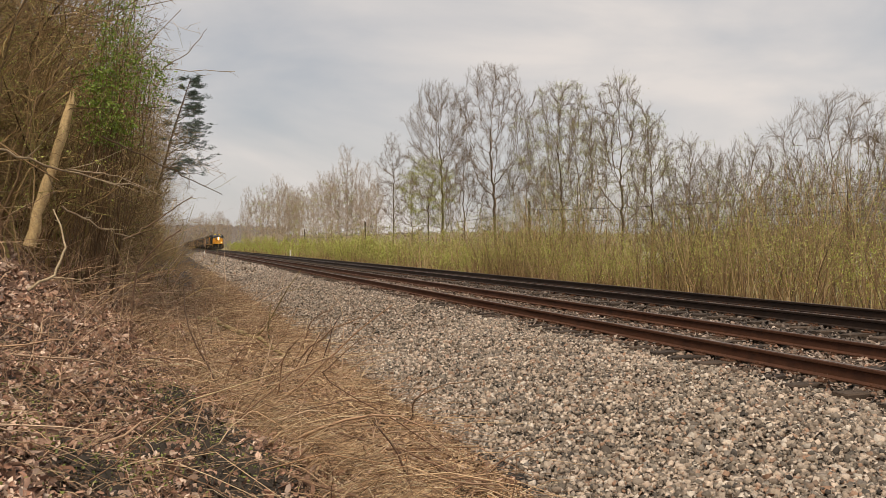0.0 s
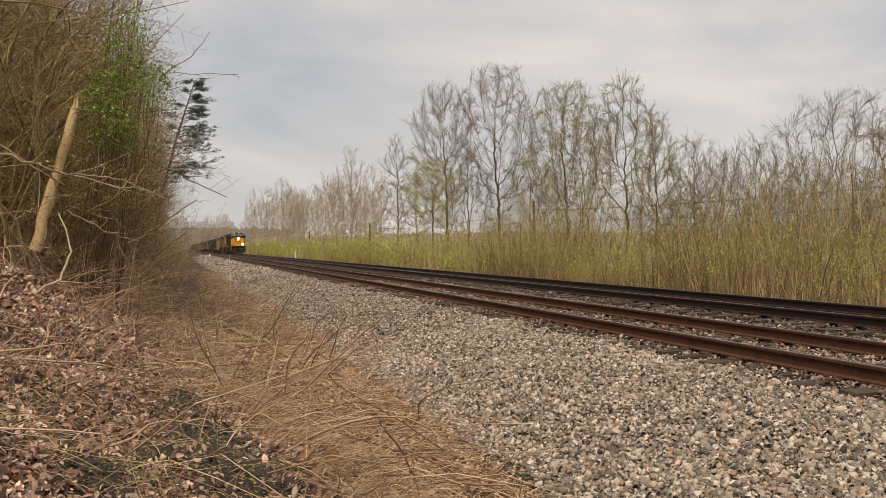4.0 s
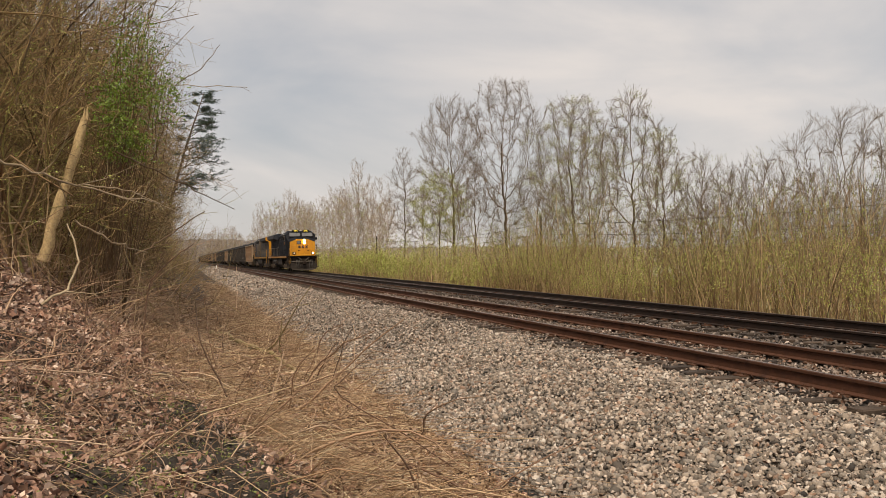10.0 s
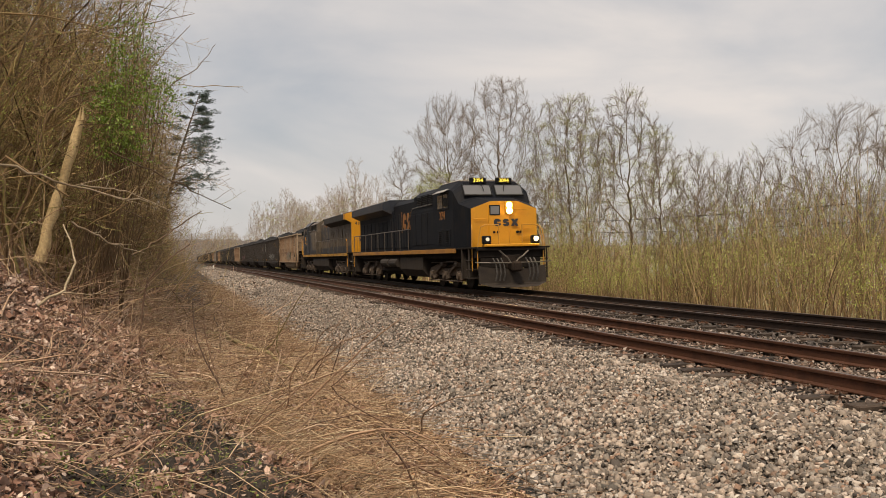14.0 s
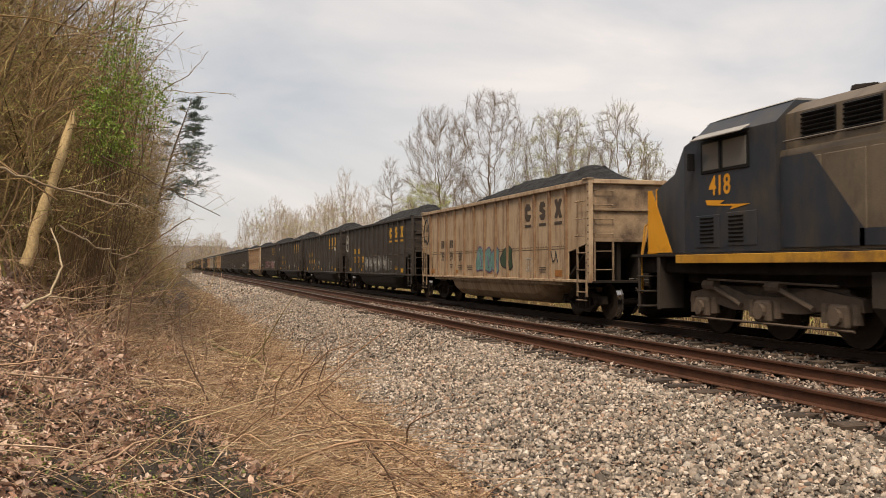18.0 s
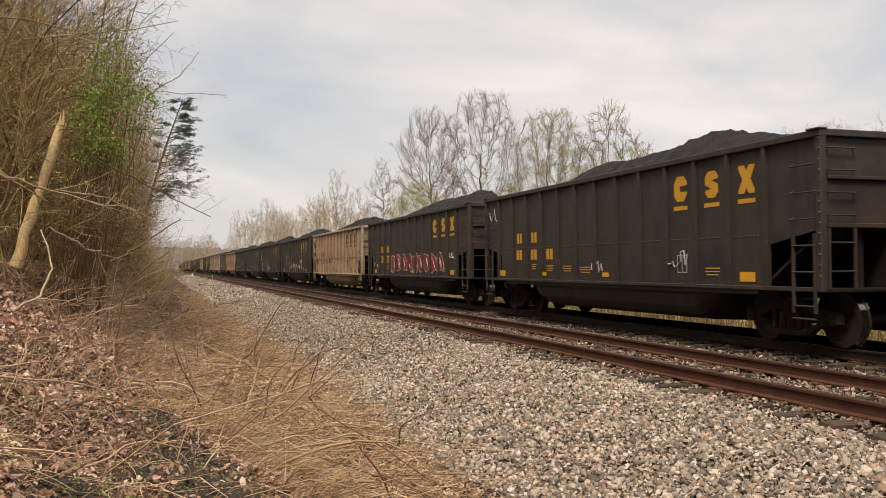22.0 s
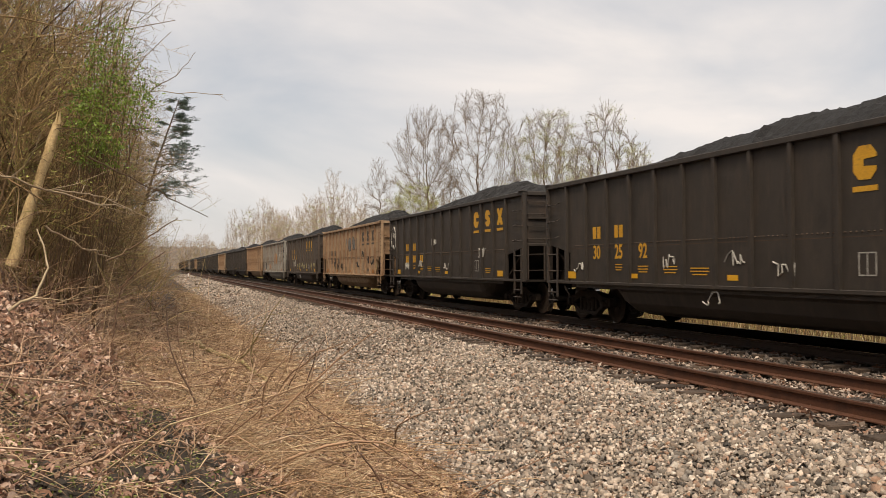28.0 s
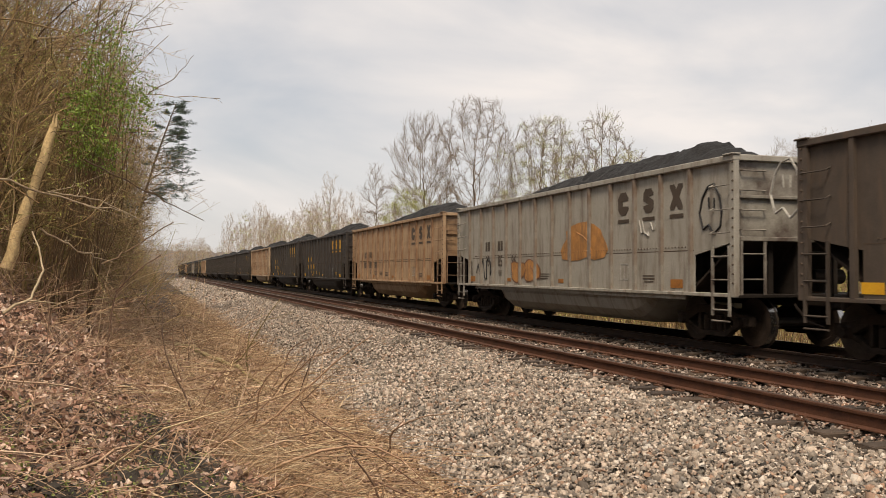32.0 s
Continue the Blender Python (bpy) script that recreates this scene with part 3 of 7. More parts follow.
def brow(y):
    """Where the leaf-covered slope breaks to the grassy foot."""
    return np.interp(y, (3, 5, 7, 8.6, 11.6, 13.4, 20, 60), (1.5, 1.25, 0.98, 0.66, 0.2, -0.3, -1.1, -1.5))


def bank_leaves():
    rng = np.random.RandomState(11)
    x, y = scatter(rng, 125000, -5.0, 2.9, 4.2, 26, 1.55)
    keep = rng.uniform(size=len(x)) < np.clip(1.05 - np.clip(x - brow(y) + 0.1, 0, 3) * 1.5, 0.24, 1) * (1 - 0.92 * bare(x, y))
    x, y = x[keep], y[keep]
    C = np.stack([x, y, ground_z(x, y) + rng.uniform(0.005, 0.06, len(x))], -1)
    size = np.where(rng.uniform(size=len(x)) < 0.10, 1.5, rng.uniform(0.45, 1.05, len(x)))[:, None]
    tagged(bulk("leaf_litter", *leaves(C, 0.031 * size, rng, 0.25), LEAF), "brown and pinkish dead leaves lying on the bank", "leaf litter", kind="stuff")
    x, y = scatter(rng, 34000, -6.5, 0.2, 11, 32, 1.2)
    x = np.minimum(x, brow(y) + 0.5)
    C = np.stack([x, y, ground_z(x, y) + rng.uniform(0.005, 0.10, len(x))], -1)
    tagged(bulk("leaf_litter", *leaves(C, 0.046 * rng.uniform(0.6, 1.3, (len(x), 1)), rng, 0.25), LEAF), "brown dead leaves caught under the brush", "leaf litter", kind="stuff")
    x, y = scatter(rng, 70000, 0.0, 1.0, 4.3, 30, 1.6)
    x = brow(y) - 0.2 + x * (2.95 - brow(y))
    C = np.stack([x, y, ground_z(x, y) + rng.uniform(0.0, 0.06, len(x))], -1)
    tagged(bulk("leaf_litter", *leaves(C, 0.017 * rng.uniform(0.5, 1.6, (len(x), 1)), rng, 0.15), CHAFF), "crumbled tan and rust leaf bits in the dry grass", "leaf litter", kind="stuff")


def straws(name, n, x0, x1, y0, y1, length, seed, label, fall=1.0, width=0.0024, rise=0.25, near=1.7, material=None, foot=None):
    """Bent dry blades, combed down the slope."""
    rng = np.random.RandomState(seed)
    x, y = scatter(rng, n, x0, x1, y0, y1, near)
    if foot is not None:
        # x runs from the brow of the slope down to its foot
        x = brow(y) + x if foot == 0 else brow(y) - 0.1 + x * (foot - brow(y))
        keep = rng.uniform(size=n) < 1 - 0.7 * bare(x, y) - 0.35 * (np.sin(x * 3.1 + y * 1.3) + np.sin(y * 2.2 - x * 1.7) > 0.9)
        x, y = x[keep], y[keep]
        n = len(x)
    L = length * rng.uniform(0.5, 1.4, n)
    az = rng.normal(size=n) * 0.85 - 1.05
    d = np.stack([np.cos(az) * fall, np.sin(az), rng.uniform(0.1, rise * 2, n)], -1)
    d /= np.linalg.norm(d, axis=1, keepdims=True)
    pts = [np.stack([x, y, ground_z(x, y) + rng.uniform(0, 0.04, n)], -1)]
    for j in range(2):
        d = d + np.array([0.02, 0, -0.3]) + rng.normal(size=d.shape) * 0.10
        d /= np.linalg.norm(d, axis=1, keepdims=True)
        p = pts[-1] + d * (L / 2)[:, None]
        p[:, 2] = np.maximum(p[:, 2], ground_z(p[:, 0], p[:, 1]) + 0.01 + 0.03 * rng.uniform(size=n))
        pts.append(p)
    P = np.stack(pts, 1)
    R = width * rng.uniform(0.6, 1.5, (n, 1)) * np.linspace(1, 0.4, 3)
    tagged(bulk(name, *tubes(P, R, 3), material or STRAW), label, "dry grass", kind="stuff")


def twigs(name, n, x0, x1, y0, y1, length, radius, seed, label, material, upright=0.4, side=0, near=1.5, k=7, wig=0.16):
    rng = np.random.RandomState(seed)
    x, y = scatter(rng, n, x0, x1, y0, y1, near)
    L = length * rng.uniform(0.4, 1.5, n)
    d = rng.normal(size=(n, 3)) * np.array([0.7, 0.7, 0.3]) + np.array([0.15, -0.05, upright])
    d /= np.linalg.norm(d, axis=1, keepdims=True)
    pts = [np.stack([x, y, ground_z(x, y) + rng.uniform(-0.02, 0.06, n)], -1)]
    for j in range(k - 1):
        d = d + np.array([0.03, 0, -0.06]) + rng.normal(size=d.shape) * wig
        d /= np.linalg.norm(d, axis=1, keepdims=True)
        p = pts[-1] + d * (L / (k - 1))[:, None]
        p[:, 2] = np.maximum(p[:, 2], ground_z(p[:, 0], p[:, 1]) + 0.015)
        pts.append(p)
    P = np.stack(pts, 1)
    R = radius * rng.uniform(0.5, 1.4, (n, 1)) * np.linspace(1, 0.35, k)
    pieces = [tubes(P, R, 4)]
    if side:
        P2, R2 = grow(P, R, side, 0.3, 0.95, 45, 0.4, 0.6, 4, rng, 0.05, 0.15)
        pieces.append(tubes(P2, R2, 3))
    tagged(bulk(name, *join(pieces), material), label, "twigs", kind="stuff")


bank_leaves()
straws("dry_grass", 12500, 0.0, 1.0, 4.4, 32, 0.26, 21, "matted tan dry grass combed down the slope", rise=0.35, width=0.0030, near=1.5, foot=2.6)
straws("dry_grass", 7000, -0.35, 0.35, 4.4, 18, 0.30, 25, "pale dry grass tufts along the break of the slope", rise=0.7, width=0.0026, near=1.2, foot=0.0)
straws("dry_grass", 2400, -3.2, 0.8, 5.0, 14, 0.22, 22, "wisps of dry grass among the leaves", rise=0.45)
straws("dry_grass", 3600, 0.8, 2.9, 14, 70, 0.5, 23, "tangled reddish-brown dry weeds at the ditch", width=0.006, rise=0.35, near=1.2, material=RED_STEM)
straws("dry_stems", 520, 0.6, 2.5, 5.6, 26, 0.9, 24, "long thick dry weed stems fallen over the bank", width=0.0055, rise=0.3, near=1.3)
straws("dry_stems", 480, -0.4, 2.5, 6.0, 34, 1.3, 26, "long dark weed stems lying down the slope", width=0.0065, rise=0.35, near=1.2, material=RED_STEM)
twigs("dead_twigs", 2000, -3.5, 2.6, 5.2, 20, 0.40, 0.004, 31, "thin dead twigs lying over the bank", TWIG, 0.12, 1, 1.6)
twigs("fallen_sticks", 110, -2.8, 2.4, 4.6, 17, 1.1, 0.011, 35, "crooked fallen sticks on the slope", TWIG, 0.08, 2, 1.3)
twigs("fallen_sticks", 240, -1.0, 2.4, 8, 30, 1.2, 0.012, 37, "crooked dead sticks strewn over the ditch", TWIG, 0.12, 2, 1.1)
straws("dry_grass", 2600, -0.6, 2.5, 9, 28, 0.5, 38, "coarse bleached weed stalks lying in the ditch", width=0.0062, rise=0.35, near=1.1)
twigs("brambles", 420, -5.0, 1.0, 12.5, 45, 1.0, 0.006, 32, "bare reddish bramble canes on the bank", RED_STEM, 0.45, 3, 1.2)
twigs("brambles", 600, -5.5, -0.9, 13.0, 22, 1.2, 0.007, 33, "bare arching canes under the trees", RED_STEM, 0.5, 4, 1.1)
twigs("brambles", 300, -1.2, 1.6, 7.0, 18, 0.8, 0.004, 34, "short bare shoots on the slope", TWIG, 0.8, 3, 1.2)
twigs("weed_stems", 900, 0.9, 2.8, 9, 60, 0.6, 0.0045, 36, "thin reddish weed stems standing in the ditch", RED_STEM, 0.4, 3, 1.2)


def weeds():
    rng = np.random.RandomState(41)
    cx, cy = scatter(rng, 50, -2.2, 1.2, 4.4, 9, 1.4)
    spots = rng.randint(0, len(SOIL_SPOTS), 60)
    cx = np.concatenate([cx, np.array([SOIL_SPOTS[k][0] for k in spots]) + rng.normal(size=60) * 0.22])
    cy = np.concatenate([cy, np.array([SOIL_SPOTS[k][1] for k in spots]) + rng.normal(size=60) * 0.45])
    C = []
    for a, b in zip(cx, cy):
        m = rng.randint(8, 40)
        x, y = a + rng.normal(size=m) * 0.10, b + rng.normal(size=m) * 0.10
        C.append(np.stack([x, y, ground_z(x, y) + rng.uniform(0.01, 0.07, m)], -1))
    tagged(bulk("green_weeds", *leaves(np.concatenate(C), 0.014, rng, 0.4), WEED), "tufts of small fresh green weeds", "weeds", kind="stuff")


weeds()


def clods():
    """Dark crumbs of bare soil where the litter is worn off."""
    rng = np.random.RandomState(42)
    k = np.array((0, 0, 0, 1, 1, 1, 2, 3, 4))[rng.randint(0, 9, 4200)]
    spot = np.array(SOIL_SPOTS)[k]
    x, y = spot[:, 0] + rng.normal(size=4200) * spot[:, 2] * 0.55, spot[:, 1] + rng.normal(size=4200) * spot[:, 3] * 0.55
    n = len(x)
    V = np.array([(1, 0, 0), (-0.6, 0.9, 0), (-0.6, -0.9, 0), (0, 0, 0.9)])[None] + rng.normal(size=(n, 4, 3)) * 0.3
    V = V * (0.016 * np.exp(rng.normal(size=(n, 1, 1)) * 0.4)) + np.stack([x, y, ground_z(x, y) + 0.03], -1)[:, None]
    F = (np.arange(n) * 4)[:, None, None] + np.array([(0, 1, 3), (1, 2, 3), (2, 0, 3)])[None]
    tagged(bulk("soil_crumbs", V, F.reshape(-1, 3), CRUMB), "dark damp crumbs of bare soil on the bank", "soil", kind="stuff")


CRUMB = surf("dark_damp_soil", [(0.022, 0.018, 0.014), (0.06, 0.047, 0.036)], 8, 0.9, fine=60, bump=0.3)
clods()


def bent_branch(name, pts, r, material, label, side=3, seed=0, ratio=0.35, n=7):
    """A fallen or leaning branch through pts, with side twigs."""
    rng = np.random.RandomState(seed)
    P = np.array(pts, float)
    u = np.linspace(0, len(P) - 1, 14)
    Q = np.stack([np.interp(u, np.arange(len(P)), P[:, a]) for a in range(3)], -1) + rng.normal(size=(14, 3)) * r * 0.8
    R = r * np.linspace(1, 0.45, 14)
    root = tagged(new(name), label, "branch")
    v, f = tubes(Q[None], R[None], n)
    bulk("stem", v, f, material, root, True)
    if side:
        P2, R2 = grow(Q[None], R[None], side, 0.2, 0.97, 42, ratio, 0.55, 6, rng, 0.03, 0.12)
        P3, R3 = grow(P2, R2, 3, 0.3, 0.95, 40, 0.4, 0.6, 4, rng, 0.03, 0.14)
        v, f = join([tubes(P2, R2, 4), tubes(P3, R3, 3)])
        tagged(bulk("twig_spray", v, f, material, root), kind="stuff")
    return root


def on_bank(x, y, up=0.0):
    return (x, y, float(ground_z(x, y)) + up)


# ---- trees ----
def tree_parts(root, seed, height, radius, lean=(0, 0), limbs=12, twig=8, fine=6, first=0.25, angle=38, ratio=0.45, lift=0.12, material=None,
               leaf=0, leaf_size=0.05, leaf_material=None, crown_material=None, min_r=0.006, forks=1, hair=0, kf=3, bend=0.10, spread=0.45, fan=38, split=0.0, limb=0.55, sway=0.10):
    """Trunk with limbs, and a crown of branches and twigs, with or without leaves, under root. split: the height, as a share, where the stem forks."""
    rng = np.random.RandomState(seed)
    k = 11
    t = np.linspace(0, 1, k)
    wob0 = np.cumsum(rng.normal(size=(k, 2)) * 0.010 * height, 0) * t[:, None]
    P, R = [], []
    for n in range(forks):
        dx, dy = rng.normal(size=2) * (0.05 if forks == 1 else sway)
        if forks > 1:
            a = 2 * math.pi * (n + rng.uniform(0, 0.6)) / forks
            dx, dy = math.cos(a) * sway * 1.6, math.sin(a) * sway * 1.6
        own = np.clip((t - split) / (1 - split), 0, 1)
        wob = wob0 + np.cumsum(rng.normal(size=(k, 2)) * 0.012 * height, 0) * own[:, None]
        h = height * (1.0 if n == 0 else rng.uniform(0.8, 0.97))
        up = np.where(t <= split, height * t, height * split + (h - height * split) * own)
        P.append(np.stack([lean[0] * height * t ** 1.3 + dx * height * own ** 0.8 + wob[:, 0], lean[1] * height * t ** 1.3 + dy * height * own ** 0.8 + wob[:, 1], up - 0.15], -1))
        R.append(radius * (1 - 0.012 * n) * (1 - 0.88 * t ** 0.9) * np.where(t == 0, 1.35, 1.0) * np.where((t > split) & (forks > 1), 0.8, 1.0))
    P, R = np.array(P), np.array(R)
    P1, R1 = grow(P, R, max(3, limbs // forks), first, 0.97, angle, ratio, limb, 8, rng, lift, bend, 0.25, 0.6)
    P2, R2 = grow(P1, R1, twig, 0.15, 0.98, fan, spread, 0.6, 5, rng, lift * 0.8, bend)
    P3, R3 = grow(P2, R2, fine, 0.15, 0.98, fan * 0.95, 0.55, 0.65, kf, rng, lift * 0.6, bend)
    R1, R2, R3 = np.maximum(R1, min_r * 1.5), np.maximum(R2, min_r), np.maximum(R3, min_r * 0.7)
    material = material or BARK
    v, f = join([tubes(P, R, 9), tubes(P1, R1, 5)])
    bulk("trunk", v, f, material, root, True)
    levels = [tubes(P2, R2, 3), tubes(P3, R3, 3)]
    if hair:
        P4, R4 = grow(P3, R3, hair, 0.15, 0.98, 34, 0.75, 0.7, 2, rng, lift * 0.5, 0.1)
        levels.append(tubes(P4, np.maximum(R4, min_r * 0.6), 3))
    v, f = join(levels)
    bulk("crown", v, f, crown_material or material, root)
    if leaf:
        tips = np.concatenate([P3[:, 1:].reshape(-1, 3), P2[:, 2:].reshape(-1, 3)])
        C = tips[rng.randint(0, len(tips), leaf)] + rng.normal(size=(leaf, 3)) * 0.10
        v, f = buds(C, leaf_size, rng)
        bulk("leaves", v, f, leaf_material or BUD, root)
    return root


def tree(x, y, seed, height, radius, label, name="tree", group="", **kw):
    root = tagged(new(name), label, "tree", group)
    root.location = (x, y, float(ground_z(x, y)))
    return tree_parts(root, seed, height, radius, **kw)


def colonise(rng, height, bole, width, reach, n, step, kill, rise, wild, widest, leader):
    """The nodes of a tree that grows towards points strewn through its crown: places, and each one's parent."""
    u = rng.uniform(0, 1, n) ** 0.9
    out = np.where(u < widest, np.sin(0.5 * np.pi * (0.25 + 0.75 * u / widest)), np.sqrt(np.clip(1 - ((u - widest) / (1.02 - widest)) ** 2, 0, 1)))
    a, q = rng.uniform(0, 2 * np.pi, n), np.sqrt(rng.uniform(0, 1, n)) * width * out * (1 + 0.18 * np.sin(3 * u * 9))
    goals = np.stack([np.cos(a) * q, np.sin(a) * q, height * (bole + (1 - bole) * u)], -1)
    stem = max(3, int(height * leader / step))
    t = np.arange(stem) / (stem - 1)
    sway = np.cumsum(rng.normal(size=(stem, 2)) * step * 0.07, 0)
    nodes = np.stack([sway[:, 0], sway[:, 1], height * leader * t - 0.15], -1)
    parent = np.arange(stem) - 1
    d = np.linalg.norm(goals[:, None] - nodes[None], axis=2)
    near, dist = d.argmin(1), d.min(1)
    kids = np.zeros(stem, int)
    for _ in range(140):
        live = np.where((dist < reach) & (kids[near] < 3))[0]
        if not len(live):
            break
        at, inv = np.unique(near[live], return_inverse=True)
        way = goals[live] - nodes[near[live]]
        way /= np.linalg.norm(way, axis=1, keepdims=True) + 1e-9
        go = np.zeros((len(at), 3))
        np.add.at(go, inv, way)
        go /= np.linalg.norm(go, axis=1, keepdims=True) + 1e-9
        go += np.array([0, 0, rise]) + rng.normal(size=go.shape) * wild
        go /= np.linalg.norm(go, axis=1, keepdims=True)
        fresh = nodes[at] + go * step
        kids[at] += 1
        base = len(nodes)
        nodes, parent, kids = np.concatenate([nodes, fresh]), np.concatenate([parent, at]), np.concatenate([kids, np.zeros(len(at), int)])
        d = np.linalg.norm(goals[:, None] - fresh[None], axis=2)
        closer = d.min(1) < dist
        near, dist = np.where(closer, base + d.argmin(1), near), np.minimum(dist, d.min(1))
        keep = dist > kill
        goals, near, dist = goals[keep], near[keep], dist[keep]
        if not len(goals):
            break
    return nodes, parent


def crown_tree(x, y, seed, height, width, label, bole=0.25, n=700, step=0.42, kill=0.58, reach=5.0, rise=0.35, wild=0.12, widest=0.55, leader=0.5, tip=0.009, hair=3, hair_len=2.1,
               leaf=0, leaf_size=0.04, leaf_material=None, material=None, group="", lean=(0, 0), twigs=None):
    """A tree whose limbs fork towards the light: trunk and limbs, a crown of twigs, and leaves where it has any."""
    rng = np.random.RandomState(seed)
    root = tagged(new("tree"), label, "tree", group)
    root.location = (x, y, float(ground_z(x, y)))
    N, par = colonise(rng, height, bole, width, reach, n, step, kill, rise, wild, widest, leader)
    for _ in range(2):
        M, c = N.copy(), np.zeros(len(N))
        np.add.at(c, par[1:], 1)
        S = np.zeros_like(N)
        np.add.at(S, par[1:], N[1:])
        inner = (c > 0) & (par >= 0)
        M[inner] = 0.5 * N[inner] + 0.25 * N[par[inner]] + 0.25 * S[inner] / c[inner][:, None]
        N = M
    N[:, :2] += np.array(lean) * np.maximum(N[:, 2:], 0) ** 1.2
    acc = np.full(len(N), 0.0)
    R = np.zeros(len(N))
    for i in range(len(N) - 1, -1, -1):
        R[i] = max(tip, acc[i] ** (1 / 2.1))
        if par[i] >= 0:
            acc[par[i]] += R[i] ** 2.1
    R[0] *= 1.3
    e = np.arange(1, len(N))
    p = par[e]
    # each piece starts as thick as the limb it leaves, but for side shoots
    r0 = np.minimum(R[p], R[e] * 1.25)
    P, W = np.stack([N[p], N[e]], 1), np.stack([r0, R[e]], 1)
    thick = R[e] > 0.045
    v, f = tubes(P[thick], W[thick], 7)
    bulk("trunk", v, f, material or BARK, root, True)
    thin = ~thick
    levels = [tubes(P[thin], W[thin], 3)]
    fine = R[e] < tip * 2.2
    P2, R2 = grow(P[fine], W[fine], hair, 0.1, 1.0, 30, hair_len, 0.8, 4, rng, rise * 0.25, 0.06, 0.5, 0.2)
    P3, R3 = grow(P2, R2, 3, 0.2, 0.98, 32, 0.5, 0.8, 2, rng, 0.05, 0.1)
    levels += [tubes(P2, np.maximum(R2, tip * 0.55), 3), tubes(P3, np.maximum(R3, tip * 0.45), 3)]
    v, f = join(levels)
    bulk("crown", v, f, twigs or FAR_BARK, root)
    if leaf:
        tips = P2[:, 1:].reshape(-1, 3)
        # leaves come in patches
        patch = tips[rng.randint(0, len(tips), max(4, leaf // 30))]
        C = patch[rng.randint(0, len(patch), leaf)] + rng.normal(size=(leaf, 3)) * np.array([0.22, 0.22, 0.12])
        bulk("leaves", *buds(C, leaf_size, rng), leaf_material or PALE_BUD, root)
    return root


def at_angle(px_angle, lateral):
    """The place on the line of sight that leaves the tracks by px_angle degrees, at that distance beside them."""
    return lateral, lateral / math.tan(radians(px_angle))


# tall trees beyond the tracks: angle from the tracks, lateral distance, height
TALL = "tall trees beyond the tracks"
crown_tree(*at_angle(17.1, 27), 101, 20.2, 3.8, "tall bare tree with a fan of upswept branches", bole=0.24, n=1530, rise=0.75, wild=0.05, widest=0.66, leader=0.62, group=TALL)
crown_tree(*at_angle(20.6, 28), 102, 19.7, 3.9, "tall bare tree with a crooked forked trunk", bole=0.20, n=1360, rise=0.30, wild=0.13, widest=0.70, leader=0.42, tip=0.010, group=TALL)
crown_tree(*at_angle(25.0, 27), 103, 15.1, 3.3, "tall tree with pale green opening leaves", bole=0.22, n=1360, step=0.38, kill=0.48, rise=0.22, wild=0.11, widest=0.6, leader=0.30, tip=0.009, leaf=9000, leaf_size=0.042, group=TALL)
crown_tree(*at_angle(28.7, 25.5), 104, 13.2, 2.3, "gaunt tree with dark crooked limbs, a few pale leaves", bole=0.30, n=561, step=0.36, kill=0.48, rise=0.22, wild=0.17, widest=0.6, leader=0.36, tip=0.010, leaf=2600, leaf_size=0.04, group=TALL)
crown_tree(*at_angle(18.6, 25), 105, 11.7, 2.3, "small dark tree with crooked limbs beside taller ones", bole=0.25, n=442, rise=0.35, wild=0.13, widest=0.55, leader=0.32, tip=0.013, hair=2, group=TALL)
crown_tree(*at_angle(16.2, 24), 106, 11.5, 2.9, "small tree with fresh yellow-green leaves", bole=0.45, n=714, rise=0.12, wild=0.10, widest=0.45, leader=0.5, leaf=11000, leaf_size=0.045, leaf_material=BUD, group=TALL)
crown_tree(*at_angle(13.9, 30), 107, 19.2, 2.4, "slender bare tree with fine twigs", bole=0.22, n=1020, rise=0.55, wild=0.07, widest=0.5, leader=0.75, group=TALL)
crown_tree(*at_angle(22.6, 31), 114, 12.8, 2.4, "bare tree with pale buds behind the others", bole=0.2, n=714, rise=0.3, wild=0.11, leader=0.4, tip=0.009, leaf=2600, group=TALL)
crown_tree(*at_angle(26.7, 26), 115, 11.7, 2.4, "leaning tree with pale green leaves", bole=0.25, n=646, step=0.38, rise=0.2, wild=0.13, leader=0.35, tip=0.009, leaf=3600, lean=(-0.03, 0.05), group=TALL)
crown_tree(*at_angle(15.2, 28), 116, 12.1, 2.4, "bare tree with pale twigs beside taller ones", bole=0.2, n=714, rise=0.4, wild=0.09, leader=0.5, leaf=900, group=TALL)
crown_tree(*at_angle(30.6, 24), 117, 9.5, 1.6, "young tree with pale leaves beside the gaunt one", bole=0.3, n=510, step=0.32, kill=0.40, rise=0.35, wild=0.10, leader=0.45, tip=0.008, leaf=4200, leaf_size=0.036, group=TALL)
crown_tree(*at_angle(23.6, 24), 118, 8.7, 2.0, "small crooked tree with dark limbs over the thicket", bole=0.2, n=374, step=0.36, rise=0.1, wild=0.17, leader=0.3, tip=0.010, leaf=1500, leaf_size=0.036, group=TALL)
crown_tree(*at_angle(33.0, 25), 119, 8.4, 1.8, "young bare tree behind the saplings", bole=0.25, n=510, step=0.32, kill=0.40, rise=0.4, wild=0.10, leader=0.45, tip=0.007, leaf=900, leaf_size=0.03, group=TALL)
crown_tree(*at_angle(36.6, 24), 120, 7.4, 1.8, "young tree with reddish buds behind the saplings", bole=0.25, n=510, step=0.30, kill=0.36, rise=0.4, wild=0.10, leader=0.45, tip=0.007, leaf=1200, leaf_size=0.025, group=TALL)
crown_tree(*at_angle(41.2, 24), 108, 8.6, 2.3, "bare spreading tree above the saplings", bole=0.28, n=578, step=0.30, kill=0.36, rise=0.35, wild=0.09, widest=0.7, leader=0.34, tip=0.0055, group=TALL)
